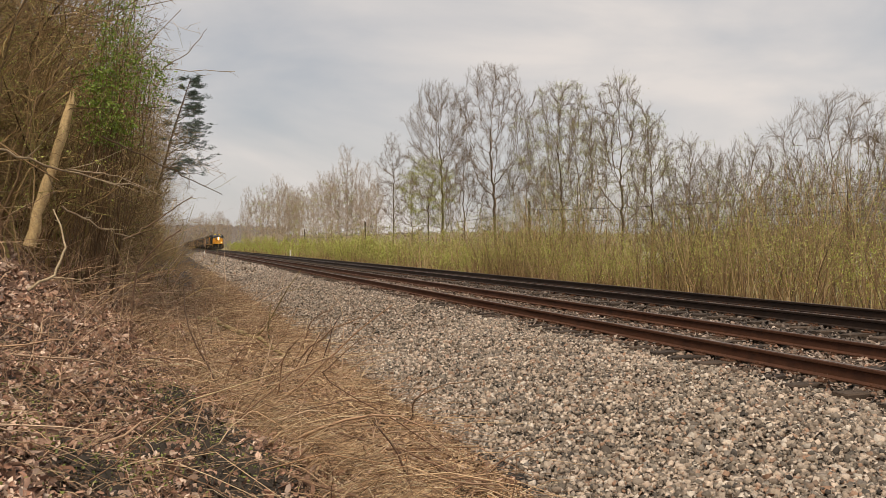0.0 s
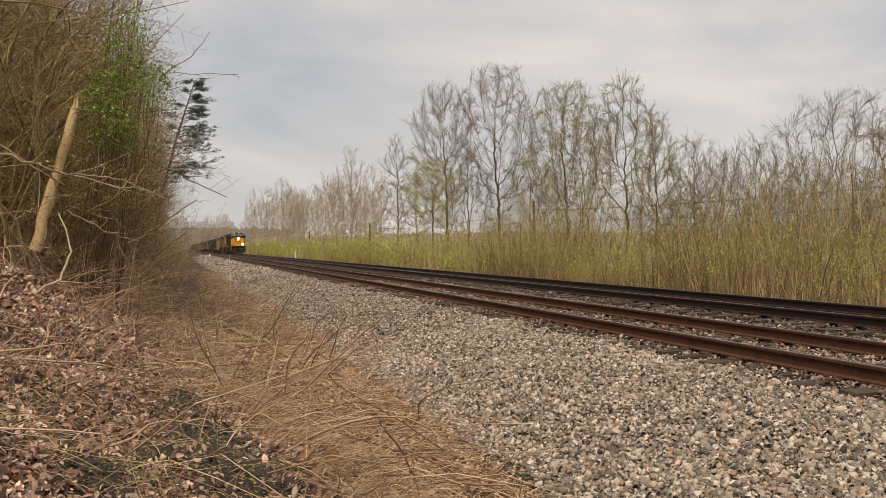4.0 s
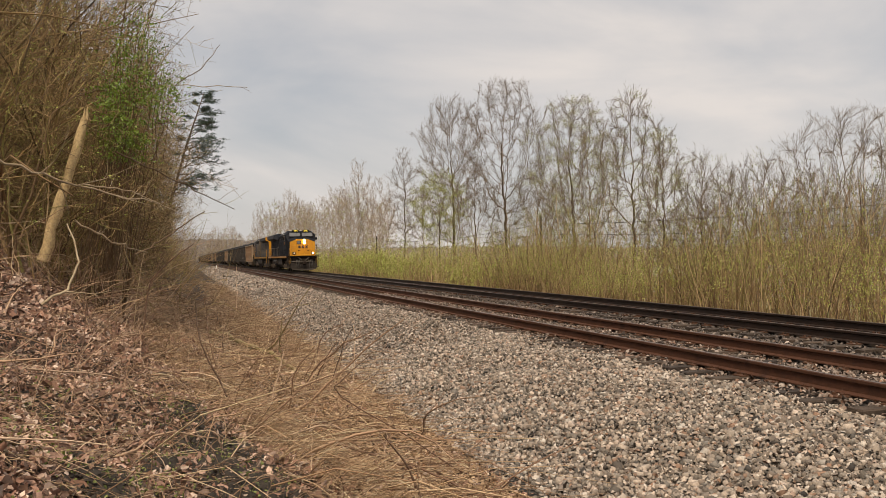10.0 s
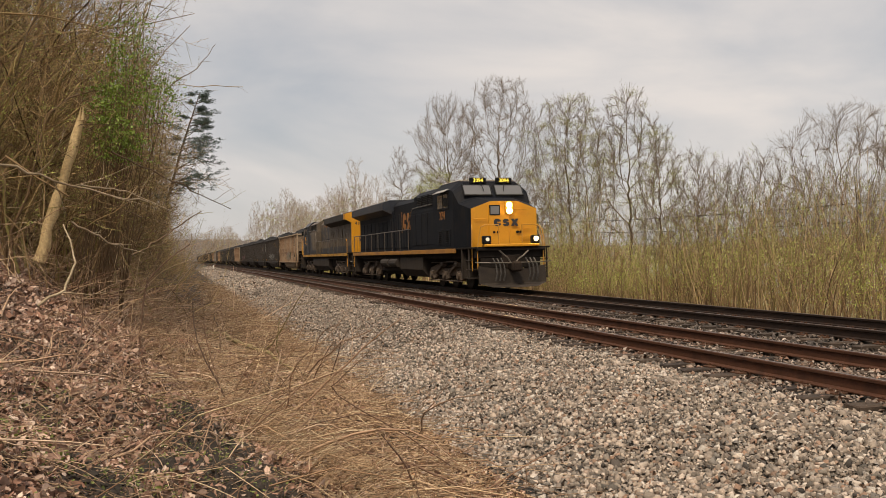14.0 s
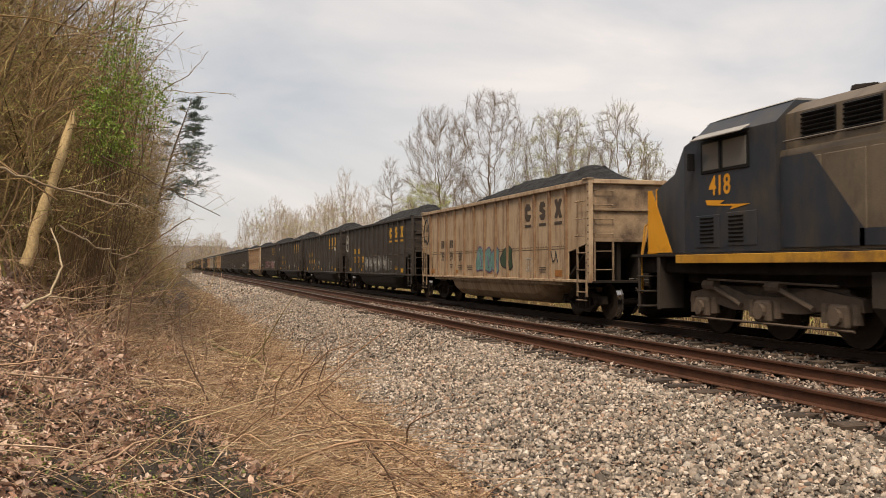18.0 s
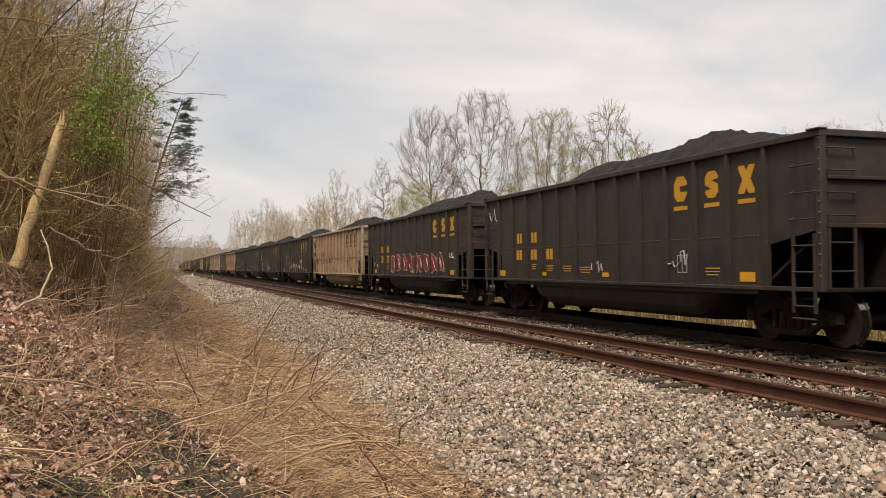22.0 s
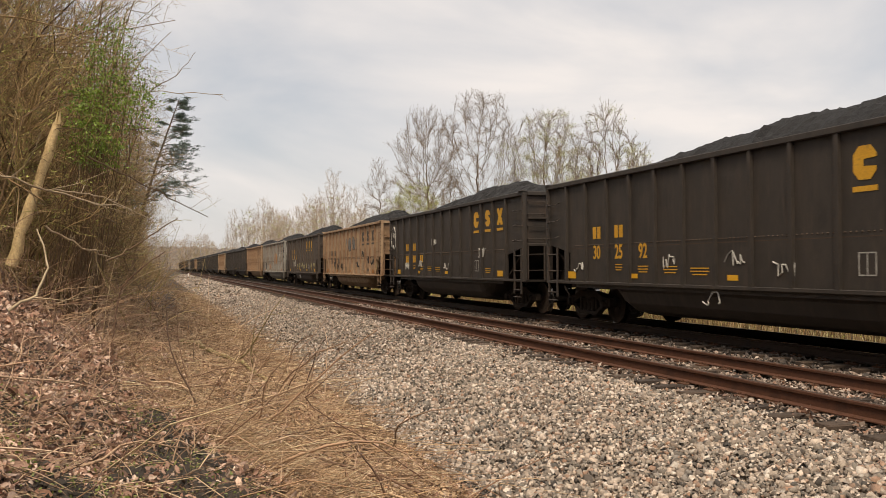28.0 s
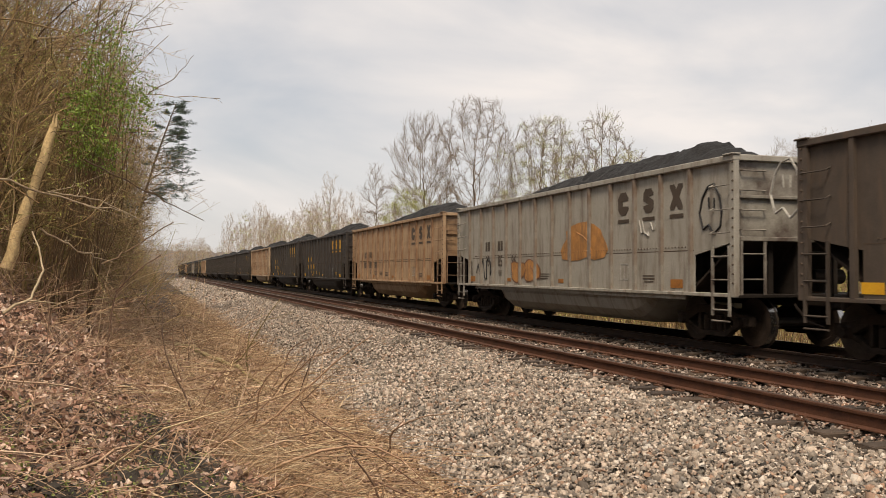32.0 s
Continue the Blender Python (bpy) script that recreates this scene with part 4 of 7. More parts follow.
crown_tree(*at_angle(46.0, 22), 109, 7.4, 2.2, "bare tree at the edge of the thicket", bole=0.25, n=578, step=0.30, kill=0.36, rise=0.3, wild=0.10, leader=0.4, tip=0.0055, group=TALL)


def more_young_trees():
    """Copies of the young trees, standing about behind the thicket."""
    rng = random.Random(19)
    kinds = [o for o in scene.objects if o.parent is None and o.name.startswith("tree") and str(o.get("label", "")).startswith(("young bare tree behind", "young tree with reddish"))]
    for i in range(13):
        x, y = at_angle(29.5 + 1.35 * i + rng.uniform(-0.4, 0.4), rng.uniform(22, 30))
        c = copy_thing(kinds[i % len(kinds)], pose(x, y, float(ground_z(x, y)), 0, 0, rng.uniform(0, 360)))
        sc = rng.uniform(0.62, 0.95)
        c.scale = (sc, sc, sc)


more_young_trees()


def far_row():
    """The row of bare trees that lines the track into the distance: a few kinds, copied."""
    rng = random.Random(7)
    kinds = []
    for s in range(6):
        # trunk and twigs both take the bark that is paled for haze
        kinds.append(crown_tree(60 + s * 5, 420, 200 + s, 21.0, (3.2, 2.6, 3.8, 2.4, 3.4, 2.8)[s], "slender bare grey-brown tree, paled for haze, in a far row", bole=0.16, n=(520, 420, 560, 400, 520, 440)[s], step=0.55, kill=0.9,
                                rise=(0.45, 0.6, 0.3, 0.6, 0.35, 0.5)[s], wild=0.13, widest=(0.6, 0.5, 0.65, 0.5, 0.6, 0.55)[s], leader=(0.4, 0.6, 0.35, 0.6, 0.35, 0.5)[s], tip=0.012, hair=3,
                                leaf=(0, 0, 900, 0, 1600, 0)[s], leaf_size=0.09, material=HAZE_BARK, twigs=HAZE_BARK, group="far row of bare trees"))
    for i in range(46):
        ang = 3.0 + 10.2 * (i / 46) ** 0.9 + rng.uniform(-0.25, 0.25)
        lat = 26 + 12 * rng.random() if ang > 6 else 17 + 8 * rng.random()
        x, y = at_angle(ang, lat)
        sc = rng.uniform(0.72, 1.0) * (0.80 if ang < 6 else 1.0 if ang < 11 else 0.8)
        c = copy_thing(kinds[i % 6], pose(x, y, float(ground_z(x, y)), 0, 0, rng.uniform(0, 360)))
        c.scale = (sc, sc, sc)
    # the wood that closes the view where the line bends away
    for i in range(34):
        x, y = -26 + 2.1 * i + rng.uniform(-1, 1), 715 + rng.uniform(0, 60)
        c = copy_thing(kinds[i % 6], pose(x, y, -2.6, 0, 0, rng.uniform(0, 360)))
        sc = rng.uniform(0.9, 1.35) + 0.006 * i
        c.scale = (sc * 1.25, sc * 1.25, sc)
    for k, ob in enumerate(kinds):
        ob.location = (26 + 3 * k, 230 + 14 * k, -2)


far_row()


# ---- thicket of saplings beyond the far track ----
def thicket(name, n, x0, x1, y0, y1, h0, h1, seed, label, leafy=26, bud=0.03, r=0.011, near=1.0, side=6):
    rng = np.random.RandomState(seed)
    x = x0 + (x1 - x0) * rng.uniform(0, 1, n) ** 1.2
    y = y0 + (y1 - y0) * rng.uniform(0, 1, n) ** near
    h = h0 + (h1 - h0) * rng.uniform(0, 1, n) ** 1.6
    h = h * (0.75 + 0.25 * np.sin(y * 0.35) + 0.10 * np.sin(y * 1.3)) * (0.8 + 0.35 * (x - x0) / (x1 - x0))
    d = np.stack([rng.normal(size=n) * 0.17, rng.normal(size=n) * 0.17, np.ones(n)], -1)
    pts = [np.stack([x, y, ground_z(x, y) - 0.05], -1)]
    for j in range(5):
        d = d + rng.normal(size=d.shape) * 0.10 + np.array([0, 0, 0.05])
        d /= np.linalg.norm(d, axis=1, keepdims=True)
        pts.append(pts[-1] + d * (h / 5)[:, None])
    P = np.stack(pts, 1)
    R = r * rng.uniform(0.5, 1.6, (n, 1)) * np.linspace(1, 0.35, 6)
    P2, R2 = grow(P, R, side, 0.15, 0.98, 32, 0.36, 0.6, 3, rng, 0.14, 0.10)
    root = tagged(new(name), label, "saplings", kind="stuff")
    v, f = join([tubes(P, R, 3), tubes(P2, R2, 3)])
    tagged(bulk("stalks", v, f, STALK, root), kind="stuff")
    if leafy:
        tips = np.concatenate([P2[:, 1:].reshape(-1, 3), P[:, 4:].reshape(-1, 3)])
        m = n * leafy
        C = tips[rng.randint(0, len(tips), m)] + rng.normal(size=(m, 3)) * 0.06
        v, f = buds(C, bud, rng)
        tagged(bulk("buds", v, f, BUD, root), kind="stuff")


thicket("sapling_thicket", 2500, 15.3, 20.5, 3, 45, 2.1, 5.0, 51, "dense thicket of thin saplings with yellow-green buds", near=0.9, leafy=32, bud=0.026, r=0.011, side=5)
thicket("sapling_thicket", 1500, 15.3, 21.0, 43, 115, 2.0, 4.6, 52, "dense thicket of thin budding saplings along the track", leafy=30, bud=0.046, r=0.017, side=4)
thicket("sapling_thicket", 900, 15.3, 24.0, 110, 280, 2.6, 4.0, 53, "distant green thicket along the track", leafy=40, bud=0.10, r=0.032, side=3)
thicket("tall_saplings", 150, 15.5, 20.0, 4, 50, 3.0, 5.6, 55, "darker stout saplings with a few buds in the thicket", leafy=14, bud=0.026, r=0.024, side=12)
thicket("tall_saplings", 420, 17.0, 24.0, 6, 70, 4.2, 6.6, 54, "taller slender saplings standing out of the thicket", leafy=26, bud=0.024, r=0.014, side=9)


def bush(x, y, h, n, seed, label, material):
    rng = np.random.RandomState(seed)
    root = tagged(new("bush"), label, "bush")
    root.location = (x, y, float(ground_z(x, y)))
    P = np.zeros((14, 5, 3))
    a = rng.uniform(0, 6.28, 14)
    for j in range(5):
        P[:, j] = np.stack([np.cos(a) * h * 0.16 * j, np.sin(a) * h * 0.16 * j, np.full(14, h * 0.24 * j)], -1) + rng.normal(size=(14, 3)) * 0.05 * j
    R = np.full((14, 5), 0.02)
    P2, R2 = grow(P, R, 7, 0.2, 0.98, 40, 0.45, 0.6, 4, rng)
    for k in range(14):
        v, f = join([tubes(P[k:k + 1], R[k:k + 1], 4), tubes(P2[k * 7:k * 7 + 7], R2[k * 7:k * 7 + 7], 3)])
        bulk("stem", v, f, STALK, root)
    tips = P2.reshape(-1, 3)
    C = tips[rng.randint(0, len(tips), n)] + rng.normal(size=(n, 3)) * 0.14
    v, f = buds(C, 0.055, rng)
    bulk("leaves", v, f, material, root)


for i, (a, lat, h) in enumerate(((11.4, 16.5, 2.2), (12.4, 16.8, 2.4), (13.6, 17.2, 2.1), (10.4, 16.6, 2.0), (5.6, 15.5, 3.0), (4.9, 16.0, 3.4), (6.3, 16.5, 2.8))):
    bush(*at_angle(a, lat), h, 2600, 300 + i, "low bush in fresh yellow-green leaf", BUD)


# ---- woods on the bank ----
def bank_woods():
    rng = random.Random(5)
    kinds = []
    for s in range(6):
        kinds.append(tree(-20 - s * 3, 90, 400 + s, 9.0, 0.06, "thin bare young tree on the bank", group="young trees on the bank", limbs=18, twig=6, fine=4, kf=2,
                          first=0.10, angle=46, ratio=0.27, lift=0.05, forks=1, material=WOODS_BARK, min_r=0.007,
                          leaf=(0, 200, 0, 350, 0, 0)[s], leaf_size=0.022, leaf_material=BUD))
    for i in range(84):
        if i < 50:
            y = 16.0 + 20 * rng.random()
            x = -2.3 - 0.03 * y - 6.0 * rng.random() ** 1.1
        else:
            y = 34 + 150 * ((i - 50) / 34) ** 1.5
            x = -2.0 - 5 * rng.random() ** 1.3
        sc = rng.uniform(0.8, 1.4)
        c = copy_thing(kinds[i % 6], pose(x, y, float(ground_z(x, y)), rng.uniform(-7, 7), rng.uniform(-4, 4), rng.uniform(0, 360)))
        c.scale = (sc, sc, sc)
    for k, ob in enumerate(kinds):
        ob.location = (-9.0 - k * 0.8, 16 + 6 * k, float(ground_z(-9.0 - k * 0.8, 16 + 6 * k)))


bank_woods()
twigs("undergrowth", 800, -9.0, -2.0, 16, 60, 2.6, 0.007, 61, "tangled bare undergrowth beneath the young trees", WOODS_BARK, 1.0, 5, 1.3)
twigs("undergrowth", 600, -3.2, 0.4, 22, 160, 2.4, 0.012, 62, "bare shrubs along the foot of the wooded bank", WOODS_BARK, 1.0, 5, 1.2)


def brush(name, n, x0, x1, y0, y1, seed, label, r=0.010, boughs=9, sprigs=4, bud=12, rise=1.0, edge=-0.45):
    """A tangle of tall arching stems along the edge of the woods, branched twice, with a few buds."""
    rng = np.random.RandomState(seed)
    x = x0 + (x1 - x0) * rng.uniform(0, 1, n) ** 0.8
    y = y0 + (y1 - y0) * rng.uniform(0, 1, n) ** 1.3
    h = (0.17 * y + 2.2) * rng.uniform(0.45, 1.25, n) * rise
    d = rng.normal(size=(n, 3)) * np.array([0.28, 0.28, 0.1]) + np.array([0.06, -0.05, 1.0])
    pts = [np.stack([x, y, ground_z(x, y) - 0.05], -1)]
    for j in range(7):
        d = d + rng.normal(size=d.shape) * 0.22 + np.array([0.05, -0.03, -0.10 * (j > 2)])
        d /= np.linalg.norm(d, axis=1, keepdims=True)
        pts.append(pts[-1] + d * (h / 7)[:, None])
    P = np.stack(pts, 1)
    # stems that would hang over the ditch bend back
    over = P[..., 0].max(1) - (edge + 0.008 * y + 0.25 * np.sin(y * 1.7))
    P[..., 0] -= np.where(over > 0, over + rng.uniform(0, 0.9, n), 0)[:, None] * np.linspace(0, 1, 8)
    R = r * rng.uniform(0.5, 1.7, (n, 1)) * np.linspace(1, 0.4, 8)
    P2, R2 = grow(P, R, boughs, 0.2, 0.98, 62, 0.2, 0.6, 4, rng, 0.01, 0.28)
    P3, R3 = grow(P2, R2, sprigs, 0.2, 0.98, 50, 0.5, 0.6, 2, rng, 0.0, 0.1)
    v, f = join([tubes(P, R, 3), tubes(P2, np.maximum(R2, 0.0042), 3), tubes(P3, np.maximum(R3, 0.0032), 3)])
    root = tagged(new(name), label, "brush", kind="stuff")
    tagged(bulk("stems", v, f, WOODS_BARK, root), kind="stuff")
    tips = P3[:, 1]
    C = tips[rng.randint(0, len(tips), n * bud)] + rng.normal(size=(n * bud, 3)) * 0.03
    tagged(bulk("buds", *buds(C, 0.017, rng), BUD, root), kind="stuff")


brush("bare_brush", 800, -6.5, -1.4, 15.5, 33, 63, "dense tangle of bare brown brush at the edge of the woods")
brush("bare_saplings", 150, -6.0, -1.7, 14.0, 26, 66, "leaning bare saplings with crooked limbs in the woods", 0.019, 7, 5, 90, 1.25)
brush("bare_saplings", 90, -3.6, -1.6, 17.0, 30, 67, "slender bare saplings leaning out at the edge of the woods", 0.013, 9, 5, 16, 1.35, 0.25)
brush("bare_brush", 420, -16.0, -4.0, 24, 52, 65, "bare brown brush farther up the wooded bank")
brush("bare_brush", 300, -5.0, -0.6, 30, 90, 64, "bare brown brush along the foot of the woods")


def leaf_cloud(name, x, y, z, spread, seed, label, material, pads=9):
    """An evergreen climber: level sprays of leaves, each at the end of its own stem."""
    rng = np.random.RandomState(seed)
    base = np.array([x - 0.6, y + 0.3, float(ground_z(x - 0.6, y + 0.3))])
    top = np.array([x, y, z]) + rng.normal(size=(pads, 3)) * np.array(spread)
    t = np.linspace(0, 1, 6)[None, :, None]
    P = base + (top - base)[:, None] * t + rng.normal(size=(pads, 6, 3)) * 0.10 * t * (1 - t) * 4
    R = 0.010 * np.linspace(1, 0.35, 6)[None] * np.ones((pads, 1))
    P2, R2 = grow(P, R, 7, 0.82, 0.99, 65, 0.11, 0.6, 4, rng, -0.10, 0.15)
    root = tagged(new(name), label, "shrub")
    for q, r in zip(P, R):
        bulk("stem", *tubes(q[None], r[None], 4), WOODS_BARK, root)
    tips = P2[:, 1:].reshape(-1, 3)
    C = np.repeat(tips, 5, 0) + rng.normal(size=(len(tips) * 5, 3)) * np.array([0.06, 0.06, 0.018])
    tagged(bulk("leaves", *buds(C, 0.026, rng), material, root), kind="stuff")


def sight(px, py, s):
    """Where the line of sight at the start through (px, py) has gone s metres along the tracks."""
    m = pose(*EYE, *PATH[0][1:])
    f = 784 / math.tan(radians(53.76 / 2))
    w = m.to_3x3() @ Vector(((px - 784) / f, (441 - py) / f, -1))
    return Vector(EYE) + w * (s / w.y)


for i, (px, py, s, sp) in enumerate(((214, 88, 15.0, 0.30), (252, 120, 15.2, 0.24), (225, 15, 15.5, 0.32), (172, 172, 14.6, 0.28), (208, 208, 14.8, 0.22), (190, 120, 15.0, 0.25))):
    p = sight(px, py, s)
    leaf_cloud("leafy_shrub", p.x, p.y, p.z, (sp * 0.6, sp, sp * 0.5), 500 + i, "climbing shrub with bright green leaves among bare trees", BUSH_LEAF)


def pine():
    rng = np.random.RandomState(71)
    s = 46.0
    base, mid, top = sight(280, 330, s), sight(306, 235, s), sight(338, 138, s)
    root = tagged(new("pine_tree"), "leaning pine with sparse dark green layered branches", "tree")
    g = float(ground_z(base.x - 0.6, s))
    root.location = (base.x - 0.6, s, g)
    o = Vector(root.location)
    P = np.array([[(0, 0, -0.2), tuple((base - o) * 0.5), tuple(base - o), tuple((base + mid) / 2 - o), tuple(mid - o), tuple((mid + top) / 2 - o), tuple(top - o)]])
    R = np.array([[0.085, 0.08, 0.07, 0.06, 0.048, 0.035, 0.015]])
    v, f = tubes(P, R, 8)
    bulk("trunk", v, f, BARK, root, True)
    # level branches, nearly all on the open side, longest half-way down
    n = 46
    for i in range(n):
        u = 0.34 + 0.65 * i / (n - 1)
        x = u * 6
        j = min(5, int(x))
        b = P[0, j] * (1 - (x - j)) + P[0, j + 1] * (x - j)
        a = rng.uniform(-0.9, 0.9) if i % 5 else rng.uniform(2.2, 4.0)
        L = (0.5 + 2.5 * (1 - abs((u - 0.34) / 0.65 - 0.3)) ** 1.6) * rng.uniform(0.45, 1.15) * (1.0 if i % 5 else 0.6)
        line, d = [b], np.array([math.cos(a), math.sin(a), rng.uniform(0.15, 0.7)])
        for k in range(6):
            d = d + np.array([0, 0, -0.10 if k < 3 else 0.10]) + rng.normal(size=3) * 0.13
            d /= np.linalg.norm(d)
            line.append(line[-1] + d * L / 6)
        P1, R1 = np.array([line]), np.linspace(0.022, 0.007, 7)[None]
        P2, R2 = grow(P1, R1, 8, 0.30, 0.99, 46, 0.22, 0.7, 4, rng, 0.06, 0.12)
        v, f = join([tubes(P1, R1, 5), tubes(P2, R2, 3)])
        br = bulk("branch", v, f, BARK, root)
        C = np.repeat(P2[:, 2:].reshape(-1, 3), 12, 0)
        C = C + rng.normal(size=C.shape) * np.array([0.09, 0.09, 0.025])
        q = rng.normal(size=C.shape) * np.array([1, 1, 0.35]) + np.array([0, 0, 0.3])
        q /= np.linalg.norm(q, axis=1, keepdims=True)
        v, f = tubes(np.stack([C, C + q * 0.10], 1), np.full((len(C), 2), 0.008), 3)
        tagged(bulk("needles", v, f, NEEDLE, br), kind="stuff")


pine()


def snag():
    a, b = sight(66, 385, 14.2), sight(126, 182, 14.4)
    root = tagged(new("broken_tree_trunk"), "pale broken leaning tree trunk stripped of bark", "tree trunk")
    lo = a + (a - b) * 0.25
    n = 10
    P = np.array([[tuple(lo + (b - lo) * i / (n - 1)) for i in range(n)]])
    P[0, 1:-1] += np.random.RandomState(3).normal(size=(n - 2, 3)) * 0.012
    v, f = tubes(P, np.linspace(0.086, 0.066, n)[None] * (1 + 0.10 * np.random.RandomState(4).normal(size=(1, n))), 12)
    bulk("trunk", v, f, SNAG_WOOD, root, True)
    s = Shape()
    for k in range(6):
        an = k * 1.05
        q = b + Vector((math.cos(an) * 0.045, math.sin(an) * 0.045, -0.03))
        s.cyl(q, q + Vector((0.015, 0, 0.05 + 0.08 * ((k * 7) % 3))), 0.036, 5, 0.004)
    part("splintered_top", s, SNAG_WOOD, root)


snag()

MOSSY = surf("mossy_branch_bark", [(0.26, 0.22, 0.10), (0.42, 0.33, 0.17), (0.30, 0.27, 0.11)], 9, 0.9, fine=45, bump=0.4, wear=(0.16, 0.12, 0.06))
# branches that reach over the bank and fallen sticks
bent_branch("bare_branch", [sight(-40, 250, 9.0), sight(60, 285, 9.2), sight(185, 322, 9.6), sight(245, 330, 10)], 0.014, PALE_BRANCH, "long pale bare branch reaching across the bank", 6, 1)
bent_branch("bare_branch", [sight(165, 134, 15.6), sight(225, 129, 15.7), sight(300, 122, 15.8), sight(415, 128, 16)], 0.012, PALE_BRANCH, "thin bare branch reaching out against the sky", 6, 2, 0.2)
bent_branch("bare_branch", [sight(285, 124, 15), sight(335, 92, 15.5), sight(366, 52, 16)], 0.009, WOODS_BARK, "thin bare branch hanging out against the sky", 4, 3, 0.2)
bent_branch("bare_branch", [sight(180, 240, 13), sight(240, 270, 14), sight(317, 307, 15), sight(392, 345, 16)], 0.014, WOODS_BARK, "thin bare branch reaching out over the slope", 8, 4, 0.22)
bent_branch("bare_branch", [sight(215, 430, 12.5), sight(263, 400, 13), sight(338, 348, 14)], 0.016, WOODS_BARK, "thin bare branch with fine twigs over the slope", 8, 5, 0.25)
bent_branch("bare_branch", [sight(120, 300, 12), sight(200, 310, 12.5), sight(300, 352, 13)], 0.012, PALE_BRANCH, "thin pale branch with fine twigs over the slope", 7, 14, 0.25)
bent_branch("bare_branch", [sight(110, 365, 10), sight(170, 400, 10.3), sight(235, 420, 11)], 0.013, PALE_BRANCH, "crooked pale branch lying on the brush", 4, 15, 0.25)
bent_branch("fallen_branch", [on_bank(0.5, 19.0, 0.15), on_bank(1.0, 16.6, 0.28), on_bank(1.35, 14.4, 0.20), on_bank(1.75, 13.0, 0.05)], 0.05, MOSSY, "mossy crooked fallen branch on dry grass", 3, 6)
bent_branch("fallen_branch", [sight(45, 515, 7.5), sight(100, 485, 7.6), sight(120, 430, 7.8), sight(95, 370, 8)], 0.013, PALE_BRANCH, "pale curved dead branch on the bank", 2, 7)
bent_branch("dark_stick", [on_bank(1.45, 3.9, -0.03), (1.62, 4.05, 0.25 + float(ground_z(1.62, 4.05)))], 0.008, TWIG, "dark broken stick standing in the grass", 2, 8)
bent_branch("fallen_branch", [on_bank(0.5, 6.4, 0.04), on_bank(1.3, 5.2, 0.08), on_bank(2.0, 4.2, 0.07), on_bank(2.6, 3.7, 0.04)], 0.014, TWIG, "long thin fallen stem lying down the slope", 4, 9)
bent_branch("fallen_branch", [on_bank(1.0, 8.6, 0.1), on_bank(1.8, 7.3, 0.12), on_bank(2.4, 6.3, 0.08)], 0.016, TWIG, "long thin fallen stem lying down the slope", 5, 10)
bent_branch("bare_shoot", [on_bank(-0.6, 13.3, 0), sight(240, 480, 13.2), sight(275, 440, 13), sight(318, 405, 12.9)], 0.014, TWIG, "dark bare shoot rising from the bank", 6, 11)
bent_branch("bare_shoot", [on_bank(2.5, 7.6, 0), sight(565, 665, 7.5), sight(640, 598, 7.4)], 0.007, TWIG, "dark thin shoot over the gravel edge", 5, 12)
bent_branch("dark_stick", [on_bank(-1.35, 6.6, 0.05), on_bank(-1.0, 5.9, 0.06), on_bank(-0.75, 5.3, 0.03)], 0.012, TWIG, "dark stick lying among leaves", 2, 13)


# ---- distance ----
# The ridge's haze is only its greyed colour.
RIDGE = surf("hazy_wooded_ridge", [(0.11, 0.10, 0.095), (0.17, 0.15, 0.14), (0.14, 0.135, 0.12)], 0.02, 0.95, fine=0.12, fine_amount=0.4, bump=0.0)
WOODS_FAR = surf("far_treeline", [(0.17, 0.15, 0.10), (0.26, 0.22, 0.15), (0.19, 0.20, 0.10)], 0.05, 0.95, fine=0.5, fine_amount=0.45, bump=0.0)


def ridge(name, radius, height, a0, a1, material, seed, rough, label, depth=60):
    """A wooded rise seen far off: a bumpy slope round the place."""
    rng = np.random.RandomState(seed)
    n = 900
    a = np.radians(np.linspace(a0, a1, n))
    top = height * (1 + 0.25 * np.sin(a * 5 + seed) + 0.12 * np.sin(a * 17 + 2)) + rng.normal(size=n) * rough + rough * 0.8 * np.sin(np.arange(n) * 0.9)
    rows = []
    for k, (r, z) in enumerate(((0, 0.0), (depth * 0.2, 0.55), (depth * 0.5, 0.85), (depth * 0.8, 1.0), (depth * 1.6, 0.9))):
        R = radius + r + rng.normal(size=n) * 2
        rows.append(np.stack([np.sin(a) * R, np.cos(a) * R, -4 + (top + 4) * z + (rng.normal(size=n) * rough * 0.5 if 0 < k < 3 else 0)], -1))
    V = np.stack(rows, 1).reshape(-1, 3)
    I = (np.arange(n - 1)[:, None] * 5 + np.arange(4)[None]).ravel()
    tagged(bulk(name, V, np.stack([I, I + 5, I + 6, I + 1], -1), material), label, kind="structure")


ridge("backdrop_ridge", 1500, 30, -75, 7, RIDGE, 1, 1.3, "hazy wooded ridge in the distance", 260)
ridge("backdrop_treeline", 420, 6.0, 4.5, 100, WOODS_FAR, 2, 0.5, "far line of trees beyond the field", 40)

TIMBER = surf("grey_pole_timber", [(0.08, 0.06, 0.045), (0.14, 0.11, 0.085)], 4, 0.9, fine=30, bump=0.3, stretch=(4, 4, 0.6))
WIRE = surf("black_cable", [(0.02, 0.02, 0.02), (0.035, 0.035, 0.035)], 4, 0.6, fine=30, bump=0.0)
WHITE_WALL = surf("white_siding", [(0.62, 0.61, 0.58), (0.72, 0.71, 0.68)], 1.0, 0.7, fine=30, fine_amount=0.15, bump=0.05)
SHED_ROOF = surf("pale_metal_roof", [(0.42, 0.42, 0.42), (0.52, 0.52, 0.51)], 1.0, 0.5, fine=30, fine_amount=0.15, bump=0.05)
